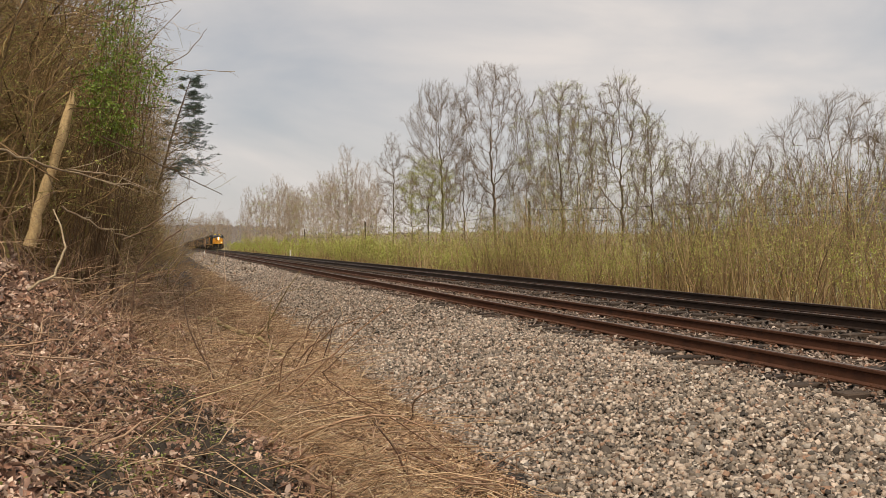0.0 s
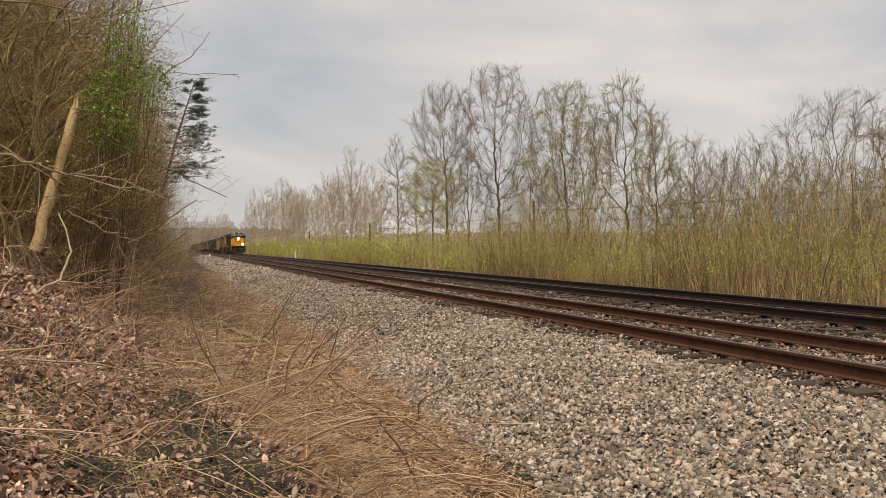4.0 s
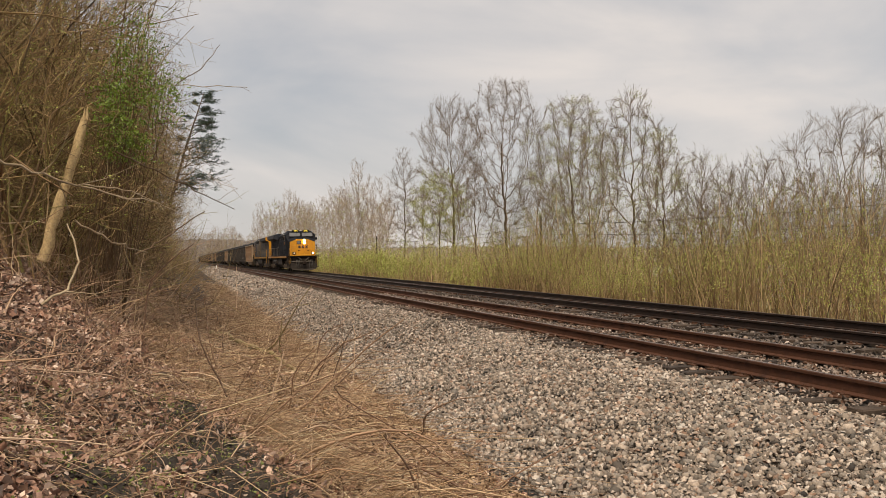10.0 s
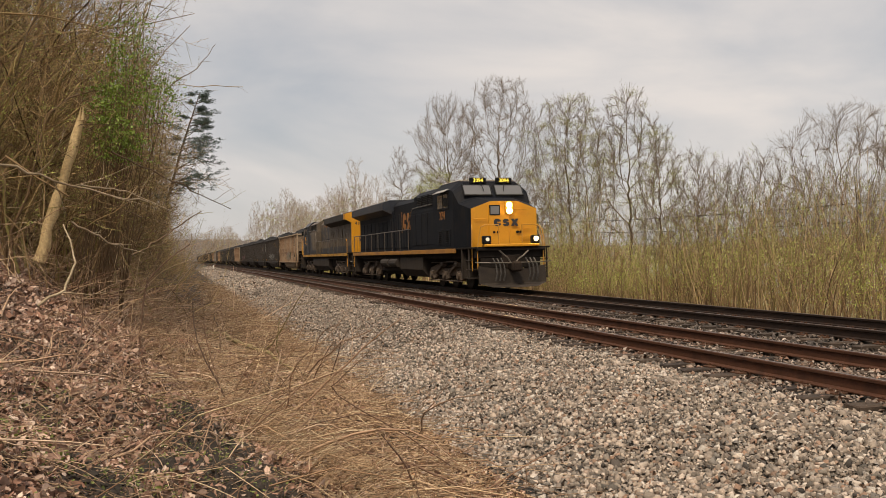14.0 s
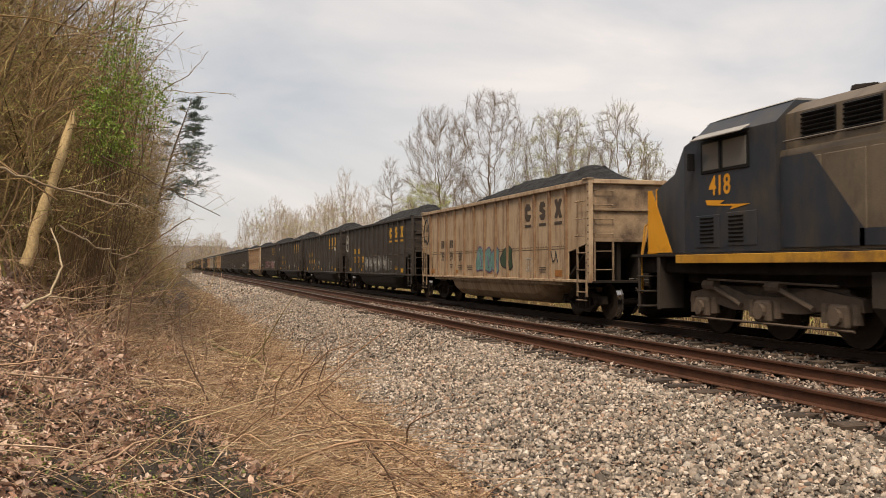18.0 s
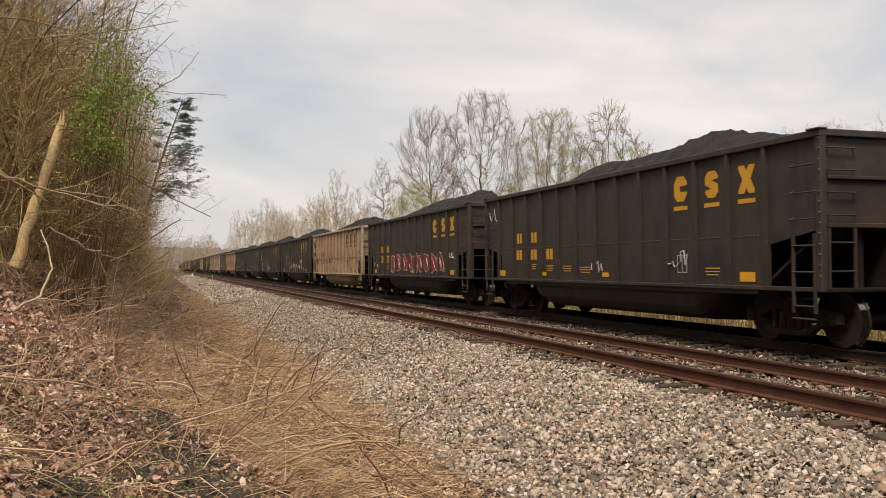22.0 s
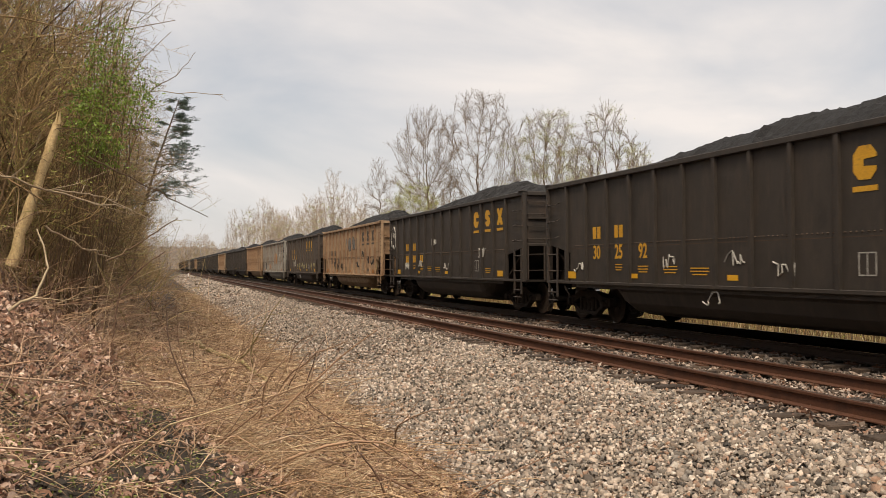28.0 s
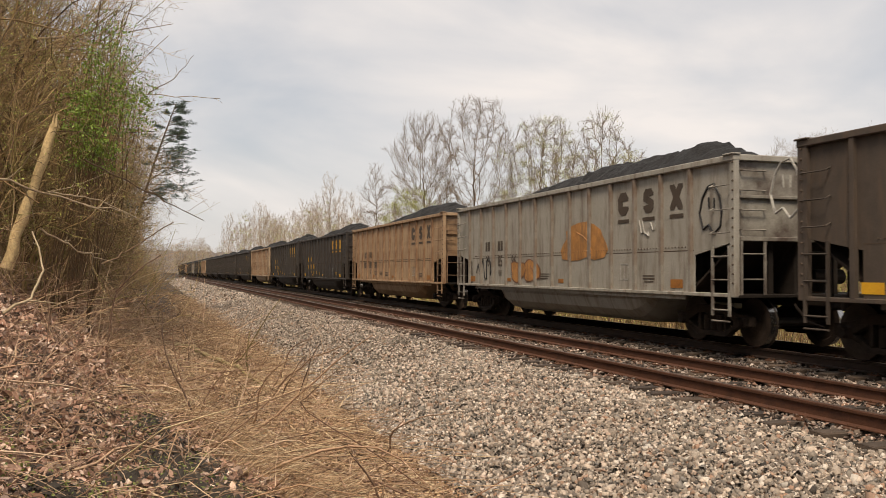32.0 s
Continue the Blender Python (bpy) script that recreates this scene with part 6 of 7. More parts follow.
def coal_car(paint, mark, label, L=CAR_LEN, bay=1.02, lead=1.87):
    """A bathtub gondola; y runs back from its leading corner posts, the logo side faces -x."""
    root = tagged(new("coal_car"), label, "rail car", "coal cars of the train")
    posts = [lead - bay / 2 + bay * i for i in range(13)]
    outline = [(0.02, 1.93), (1.28, 1.70), (1.28, 0.99), (L - 1.28, 0.99), (L - 1.28, 1.70), (L - 0.02, 1.93), (L - 0.02, 3.36), (0.02, 3.36)]
    post = Shape().prism([(-0.045, 1.0), (0.045, 1.0), (0.045, 3.36), (-0.045, 3.36)], 0, -0.045, 0.035).mesh("side_post", POST_PAINT[paint.name])
    rv = Shape()
    for z in [1.08 + 0.165 * i for i in range(14)]:
        rv.cyl((-0.02, 0.085, z), (-0.050, 0.085, z), 0.030, 5, 0.018)
    rv = rv.mesh("rivet_row", RIVET)
    seam = Shape()
    for i in range(int((L - 2.9) / 0.1145)):
        seam.cyl((-0.0, 1.45 + i * 0.1145, 1.86), (-0.02, 1.45 + i * 0.1145, 1.86), 0.019, 4, 0.010)
    seam.box((0.004, L / 2, 1.79), (0.012, L - 2.6, 0.018))
    seam = seam.mesh("rivet_seam", RIVET)
    for sg in (-1, 1):
        x0, x1 = sorted((sg * 1.52, sg * 1.545))
        part("side_sheet", Shape().prism(outline, 0, x0, x1), paint, root)
        part("side_sill", Shape().box((sg * 1.545, L / 2, 0.965), (0.13, L, 0.07), 0.01).box((sg * 1.53, L / 2, 0.90), (0.04, L - 3.2, 0.1)), paint, root)
        turn = pose(0, 0, 0) if sg < 0 else pose(0, 0, 0, 0, 0, 180)
        for y in posts:
            part("side_post", post, None, root, at=pose(sg * 1.565, y, 0) @ turn)
            if sg < 0:
                part("rivet_row", rv, None, root, at=pose(-1.525, y, 0))
        if sg < 0:
            part("rivet_seam", seam, None, root, at=pose(-1.545, 0, 0))
        for y in (0.06, L - 0.06):
            if sg < 0:
                part("rivet_row", rv, None, root, at=pose(-1.577, y - 0.085 - 0.03, 0.1))
            part("corner_post", Shape().box((sg * 1.55, y, 2.2), (0.12, 0.13, 2.52), 0.012), paint, root)
    rim = Shape()
    for sg in (-1, 1):
        rim.box((sg * 1.55, L / 2, 3.41), (0.15, L + 0.02, 0.11), 0.012)
        rim.box((0, L / 2 + sg * (L / 2 - 0.06), 3.412), (2.96, 0.16, 0.11), 0.012)
        rim.box((-1.57, L / 2 + sg * (L / 2 - 0.12), 3.475), (0.18, 0.30, 0.03), 0.01)
    part("top_rim", rim, paint, root, "thick top rim dusted pale")
    for y, sg in ((0.07, 1), (L - 0.07, -1)):
        part("end_sheet", Shape().box((0, y, 2.66), (2.98, 0.03, 1.46)).box((0, y - sg * 0.04, 2.72), (2.9, 0.06, 0.06), 0.01).box((0, y - sg * 0.03, 1.97), (2.9, 0.08, 0.08), 0.01), END_PAINT[paint.name], root)
        part("slope_sheet", Shape().prism([(y, 1.95), (y + sg * 0.04, 1.95), (y + sg * 1.5, 1.02), (y + sg * 1.42, 1.0)], 0, -1.46, 1.46), SOOT, root, "sooty sloping end sheet")
        gear = Shape().box((0, y + sg * 0.55, 0.95), (3.06, 1.25, 0.06), 0.01)
        gear.box((0, y + sg * 0.4, 1.45), (0.34, 0.6, 0.98), 0.02).box((-0.72, y + sg * 0.12, 1.45), (0.10, 0.10, 0.98)).box((0.72, y + sg * 0.12, 1.45), (0.10, 0.10, 0.98))
        gear.cyl((0.5, y + sg * 0.45, 1.3), (1.2, y + sg * 0.45, 1.3), 0.14, 12)
        part("end_platform", gear, UNDERFRAME, root)
        cp = Shape().box((0, y - sg * 0.35, 0.86), (0.16, 0.75, 0.17), 0.02).box((0.0, y - sg * 0.70, 0.86), (0.30, 0.16, 0.28), 0.04)
        cp.rod([(-0.35, y - sg * 0.1, 0.8), (-0.32, y - sg * 0.4, 0.5), (-0.2, y - sg * 0.66, 0.42)], 0.025)
        part("coupler", cp, TRUCK_STEEL, root)
        for sx in (-1, 1):
            for z in (2.95, 2.52, 2.10):
                x, yy = sx * 1.66, y + sg * 0.06
                part("grab_iron", Shape().rod([(sx * 1.55, yy, z), (x, yy, z - 0.02), (x, yy + sg * 0.52, z - 0.02), (sx * 1.55, yy + sg * 0.52, z + 0.03)], 0.014, 6), END_PAINT[paint.name], root)
            s = Shape().box((sx * 1.60, y + sg * 0.57, 1.22), (0.04, 0.05, 1.26)).box((sx * 1.60, y + sg * 0.08, 1.22), (0.04, 0.05, 1.26))
            for z in (1.66, 1.24, 0.70, 0.50):
                s.rod([(sx * 1.61, y + sg * 0.06, z), (sx * 1.61, y + sg * 0.59, z)], 0.018)
            part("side_ladder", s, END_PAINT[paint.name], root)
            for z in (3.2, 2.85, 2.5, 2.15):
                part("grab_iron", Shape().rod([(sx * 1.45, y, z), (sx * 1.45, y - sg * 0.09, z - 0.02), (sx * 0.95, y - sg * 0.09, z - 0.02), (sx * 0.95, y, z)], 0.014, 6), END_PAINT[paint.name], root)
            s = Shape().box((sx * 0.95, y - sg * 0.06, 1.45), (0.04, 0.04, 0.95)).box((sx * 1.45, y - sg * 0.06, 1.45), (0.04, 0.04, 0.95))
            for z in (1.7, 1.25):
                s.rod([(sx * 1.45, y - sg * 0.07, z), (sx * 0.95, y - sg * 0.07, z)], 0.016)
            part("end_ladder", s, END_PAINT[paint.name], root)
    # the tub below the sills
    prof = [(-1.46, 1.0), (-1.47, 0.78), (-1.38, 0.55), (-1.18, 0.38), (-0.8, 0.28), (0, 0.25), (0.8, 0.28), (1.18, 0.38), (1.38, 0.55), (1.47, 0.78), (1.46, 1.0)]
    rings = []
    for y, k in ((2.9, 0.12), (3.35, 0.6), (3.6, 0.88), (3.85, 1.0), (L - 3.85, 1.0), (L - 3.6, 0.88), (L - 3.35, 0.6), (L - 2.9, 0.12)):
        rings.append([(x * (0.88 + 0.12 * k), y, 1.0 - (1.0 - z) * k) for x, z in prof])
    part("belly", loft(rings, Shape()), paint, root, "rounded tub hanging between the wheels")
    part("centre_sill", Shape().box((0, L / 2, 0.88), (0.34, L - 0.2, 0.24), 0.02), UNDERFRAME, root)
    load = part("coal_load", COAL_LOADS[0] if L == CAR_LEN else SHORT_LOAD, None, root, "heap of black crushed coal above the rim")
    for y in (1.36, L - 1.36):
        t = part("truck", BOLSTER, None, root, at=pose(0, y, 0))
        for frame_mesh in SIDE_FRAMES:
            part("side_frame", frame_mesh, None, t)
        for dy in (-0.89, 0.89):
            wheelset("car", t, dy, 0.457)
    # three plain emblem blocks, each over its bar
    for k, ring in enumerate(emblem(lead + bay, 2.86, 0.44, 0.50)):
        dy = (bay - 0.55, 0.0, 0.55 - bay)[k]
        part("emblem_block", Shape().prism([(p + dy, z) for p, z in ring], 0, -1.5535, -1.5495), mark, root)
    for y in (lead, lead + bay, lead + 2 * bay):
        part("emblem_bar", Shape().box((-1.5515, y, 2.48), (0.004, 0.47, 0.08)), mark, root)
    full = L == CAR_LEN
    mark_z = 2.14 if full else 2.50
    for y in (12.07, 11.05) if full else (11.2, 10.33):
        part("mark_bar", Shape().box((-1.5515, y + 0.1, mark_z), (0.004, 0.15, 0.28)).box((-1.5515, y - 0.11, mark_z), (0.004, 0.15, 0.28)), mark, root)
    for y, z, w in ((9.0, 1.35, 0.5), (8.0, 1.32, 0.6), (2.89, 1.3, 0.45), (10.03, 1.36, 0.4), (11.05, 1.40, 0.3)):
        part("data_lines", Shape().box((-1.5515, y, z), (0.003, w, 0.022)).box((-1.5515, y, z - 0.06), (0.003, w, 0.022)).box((-1.5515, y, z - 0.12), (0.003, w * 0.8, 0.022)), mark, root)
    part("data_panel", Shape().box((-1.5515, 3.88, 1.55), (0.003, 0.34, 0.02)).box((-1.5515, 3.88, 1.22), (0.003, 0.34, 0.02)).box((-1.5515, 3.72, 1.385), (0.003, 0.02, 0.33))
         .box((-1.5515, 4.04, 1.385), (0.003, 0.02, 0.33)).box((-1.5515, 3.88, 1.385), (0.003, 0.02, 0.33)), SPRAY["white"], root)
    for k, y in enumerate((1.87, 7.0, 10.4, 13.35) if full else (1.63, 4.72, 7.5, 12.44)):
        part("reflector_patch", Shape().box((-1.552, y, 1.15), (0.004, 0.42 if k in (0, 3) else 0.30, 0.17 if k in (0, 3) else 0.10)), PATCH_YELLOW if paint in (CAR_DARK, CAR_BROWN) else MARK_RUST, root)
    return root


def spray(car, y0, y1, z0, z1, fill, edge, seed, letters=5, name="graffiti"):
    """Bubble shapes sprayed on the side, each with a thin outline."""
    rng = random.Random(seed)
    w = (y1 - y0) / letters
    for k in range(letters):
        cy, cz = y0 + w * (k + 0.5), (z0 + z1) / 2 + rng.uniform(-0.03, 0.03)
        ring = []
        for i in range(18):
            a = 2 * math.pi * i / 18
            q = 0.86 + 0.14 * math.sin(3 * a + seed + k) + rng.uniform(-0.06, 0.06)
            sq = 1 / max(abs(math.cos(a)), abs(math.sin(a))) ** 0.55
            ring.append((cy + math.cos(a) * w * 0.60 * q * sq, cz + math.sin(a) * (z1 - z0) * 0.46 * q * sq))
        o = part(name, Shape().prism([(cy + (p[0] - cy) * 1.06, cz + (p[1] - cz) * 1.06) for p in ring], 0, -1.5565, -1.5545), SPRAY[edge], car)
        part("fill", Shape().prism([(cy + (p[0] - cy) * 0.93, cz + (p[1] - cz) * 0.94) for p in ring], 0, -1.5595, -1.557), SPRAY[fill], o)
        s = Shape()
        for j in range(2):
            a = rng.uniform(0.6, 2.6)
            p = [(-1.5605, cy + math.cos(a + u) * w * 0.3 * rng.uniform(0.6, 1), cz + math.sin(a * 2 + u) * (z1 - z0) * 0.25) for u in (0, 0.8, 1.6, 2.4)]
            s.rod(p, 0.012, 4)
        part("stroke", s, SPRAY[edge], o)


def scrawl(car, y, z, size, color, seed, n=12):
    """A thin sprayed scribble."""
    rng = random.Random(seed)
    p, a = [], 0.0
    for i in range(n):
        p.append((-1.556, y + size * (0.5 - i / n) + rng.uniform(-0.1, 0.1) * size, z + rng.choice((-1, 1)) * rng.uniform(0.15, 0.5) * size * 0.5))
    part("scribble", Shape().rod(p, 0.015, 4), SPRAY[color], car)


def ghost_tag(car, y, z, size, color):
    """A hand-drawn ghost-like outline with two strokes inside."""
    ring = [(0.35, -0.5), (0.5, -0.1), (0.36, 0.3), (0.15, 0.55), (-0.1, 0.6), (-0.32, 0.3), (-0.4, -0.1), (-0.34, -0.45), (-0.1, -0.62), (0.12, -0.4), (0.35, -0.5)]
    s = Shape().rod([(-1.556, y + a * size, z + b * size) for a, b in ring], 0.022, 5)
    s.rod([(-1.556, y + 0.12 * size, z + 0.28 * size), (-1.556, y + 0.1 * size, z + 0.02 * size)], 0.018, 5).rod([(-1.556, y - 0.1 * size, z + 0.25 * size), (-1.556, y - 0.1 * size, z)], 0.018, 5)
    part("scribble", s, SPRAY[color], car)


for grimy in (COAL, LOCO_BLUE, UNDERFRAME, TRUCK_STEEL, SOOT, TANK_GREY, BLACK):
    grimy.node_tree.nodes["Principled BSDF"].inputs["Specular IOR Level"].default_value = 0.15
KINDS = {
    "dark": coal_car(CAR_DARK, MARK_YELLOW, "dark grey-brown steel coal gondola heaped with black coal"),
    "tan": coal_car(CAR_TAN, MARK_DARK, "faded tan steel coal gondola heaped with black coal"),
    "grey": coal_car(CAR_GREY, MARK_DARK, "weathered pale grey coal gondola heaped with black coal"),
    "short": coal_car(CAR_BROWN, MARK_YELLOW, "shorter faded brown coal gondola heaped with black coal", SHORT_LEN, 0.957, 2.72),
    "rust": coal_car(CAR_RUST, MARK_DARK, "rust-streaked orange-tan coal gondola heaped with coal"),
}
ORDER = ["tan", "dark", "dark", "dark", "dark", "tan", "dark", "dark", "dark", "dark", "rust", "short", "grey", "rust", "dark", "dark", "tan", "dark", "dark", "dark",
         "dark", "dark", "tan", "dark", "dark", "grey", "dark", "dark", "tan", "dark", "dark", "dark", "dark", "dark"]
NUMBERS = {-4: "398960", -3: "302120", 0: "302830", 1: "398448", 2: "394283", 4: "302592", 6: "398883", 7: "304152", 8: "398596"}
cars, used = {}, set()
for k, kind in enumerate(ORDER):
    i = k - 4
    if kind in used:
        cars[i] = copy_thing(KINDS[kind], pose(FAR_TRACK, 0, 0))
        for ch in cars[i].children:
            if ch.name.startswith("coal_load"):
                ch.data = COAL_LOADS[k % 4]
    else:
        cars[i] = KINDS[kind]
        used.add(kind)
marks = {"dark": MARK_YELLOW, "short": MARK_YELLOW, "tan": MARK_DARK, "grey": MARK_DARK, "rust": MARK_DARK}
for i, car in cars.items():
    mk = marks[ORDER[i + 4]]
    for j, y in enumerate((12.07, 11.05, 10.03) if i != SHORT else (11.3, 10.34, 9.38)):
        z = 1.67 if i != SHORT else 2.04
        if i in NUMBERS:
            writing(NUMBERS[i][2 * j:2 * j + 2], 0.44, mk, car, (-1.550, y, z), READ_LEFT, "car_number", 0.8)
        else:
            part("number_bar", Shape().box((-1.5515, y + 0.12, z), (0.004, 0.17, 0.28)).box((-1.5515, y - 0.1, z), (0.004, 0.17, 0.28)), mk, car)

spray(cars[-4], 6.2, 8.3, 1.05, 2.0, "teal", "purple", 1, 3)
spray(cars[-4], 5.1, 6.0, 1.15, 1.95, "green", "black", 2, 1)
ghost_tag(cars[-4], 14.2, 2.7, 0.8, "black")
scrawl(cars[-4], 2.2, 1.6, 0.7, "black", 3)
spray(cars[-3], 4.2, 9.7, 1.02, 1.95, "grey", "black", 3, 7)
for j in range(7):
    scrawl(cars[-3], 9.3 - 0.78 * j, 1.5, 0.75, "white", 90 + j, 9)
ghost_tag(cars[-3], 14.2, 2.6, 0.8, "white")
scrawl(cars[-2], 9.4, 1.5, 0.5, "white", 4)
scrawl(cars[-2], 1.9, 2.4, 0.5, "white", 5)
scrawl(cars[-2], 8.0, 1.6, 0.4, "white", 6)
scrawl(cars[-1], 4.0, 1.5, 0.8, "white", 7)
scrawl(cars[-1], 7.4, 1.35, 0.6, "white", 8)
scrawl(cars[-1], 14.0, 2.9, 0.9, "white", 9, 9)
spray(cars[0], 2.9, 10.4, 1.08, 1.92, "red", "white", 10, 9)
scrawl(cars[0], 1.9, 1.75, 0.6, "white", 11)
scrawl(cars[0], 12.9, 1.4, 0.4, "white", 12)
scrawl(cars[0], 13.6, 1.45, 0.5, "white", 18)
scrawl(cars[1], 8.9, 1.8, 0.8, "maroon", 13)
scrawl(cars[1], 3.6, 1.6, 0.7, "black", 14)
scrawl(cars[1], 13.1, 1.75, 0.8, "black", 110, 15)
scrawl(cars[1], 8.6, 1.85, 0.9, "grey", 111, 13)
ghost_tag(cars[1], 14.3, 2.6, 0.8, "black")
for j, (y, z, w) in enumerate(((9.3, 1.40, 0.5), (8.35, 1.55, 0.75), (7.35, 1.45, 0.65), (6.4, 1.45, 0.6), (5.1, 1.40, 0.55), (4.0, 1.75, 0.7), (3.95, 1.35, 0.6))):
    scrawl(cars[2], y, z, w, "white", 100 + j, 13)
for y in (12.9, 10.2, 8.2, 2.45):
    part("tall_mark", Shape().box((-1.5515, y, 1.42), (0.004, 0.07, 0.62)), MARK_RUST, cars[2])
spray(cars[3], 6.4, 9.8, 1.05, 1.6, "grey", "white", 16, 4)
ghost_tag(cars[3], 14.0, 2.5, 0.9, "white")
scrawl(cars[3], 13.2, 1.6, 0.9, "white", 17)
for j, (y, z) in enumerate(((12.9, 1.35), (9.0, 1.45), (6.9, 1.5), (5.6, 1.3), (7.6, 0.75))):
    scrawl(cars[4], y, z, 0.55, "white", 20 + j)
for j, (y, z) in enumerate(((12.0, 1.4), (10.2, 1.5), (7.0, 1.4), (3.4, 1.8), (8.4, 2.3))):
    scrawl(cars[5], y, z, 0.6, "white", 30 + j)
ghost_tag(cars[5], 14.2, 2.6, 0.8, "white")
spray(cars[6], 5.3, 7.9, 2.15, 2.95, "grey", "black", 40, 4)
for j, (y, z) in enumerate(((10.4, 1.4), (9.3, 1.45), (5.2, 1.5), (3.9, 2.0), (2.6, 1.7), (1.9, 1.6), (11.0, 1.5))):
    scrawl(cars[6], y, z, 0.7, "black", 41 + j)
for j, (y, z, w) in enumerate(((8.7, 1.46, 0.5), (7.75, 1.50, 0.55), (6.8, 1.52, 0.6), (5.75, 1.40, 0.6), (4.75, 1.44, 0.65), (2.75, 1.48, 0.75), (1.75, 1.5, 0.5))):
    scrawl(cars[7], y, z, w, "cream", 50 + j, 14)
    scrawl(cars[7], y, z - 0.06, w * 0.6, "cream", 70 + j, 8)
scrawl(cars[7], 10.3, 1.62, 1.3, "white", 58, 16)
scrawl(cars[7], 7.6, 0.72, 0.6, "grey", 59, 10)
spray(cars[8], 4.8, 6.8, 1.55, 2.6, "orange", "orange", 60, 1)
spray(cars[8], 8.3, 10.2, 1.05, 1.75, "orange", "brown", 61, 2)
scrawl(cars[8], 12.2, 1.45, 1.4, "black", 62)
ghost_tag(cars[8], 0.72, 2.55, 0.75, "black")
scrawl(cars[8], 2.9, 2.3, 0.7, "white", 63)
ghost_tag(cars[7], 14.2, 2.75, 0.8, "white")


# ---- locomotives ----
SILL_BRIGHT = surf("grimy_yellow_sill_stripe", [(0.40, 0.19, 0.02), (0.56, 0.29, 0.03), (0.26, 0.13, 0.03)], 0.9, 0.55, fine=40, bump=0.03, wear=(0.16, 0.08, 0.03), wear_scale=1.6, wear_lo=0.5, wear_hi=0.7)
WING_SOOT = surf("sooty_wing_paint", [(0.014, 0.013, 0.012), (0.028, 0.025, 0.022)], 0.8, 0.7, fine=60, fine_amount=0.25, bump=0.05, wear=(0.045, 0.036, 0.028), wear_scale=1.2, wear_lo=0.5, wear_hi=0.8)
RUST_PATCH = surf("bare_rust_patch", [(0.20, 0.085, 0.03), (0.34, 0.16, 0.06), (0.13, 0.06, 0.03)], 3.0, 0.85, fine=40, bump=0.1)


def section(y, w, z0, zs, wt, zt):
    """A hood or cab cross-section: upright sides to zs, then a chamfer in to wt at zt."""
    return [(-w, y, z0), (-w, y, zs), (-wt, y, zt), (wt, y, zt), (w, y, zs), (w, y, z0)]


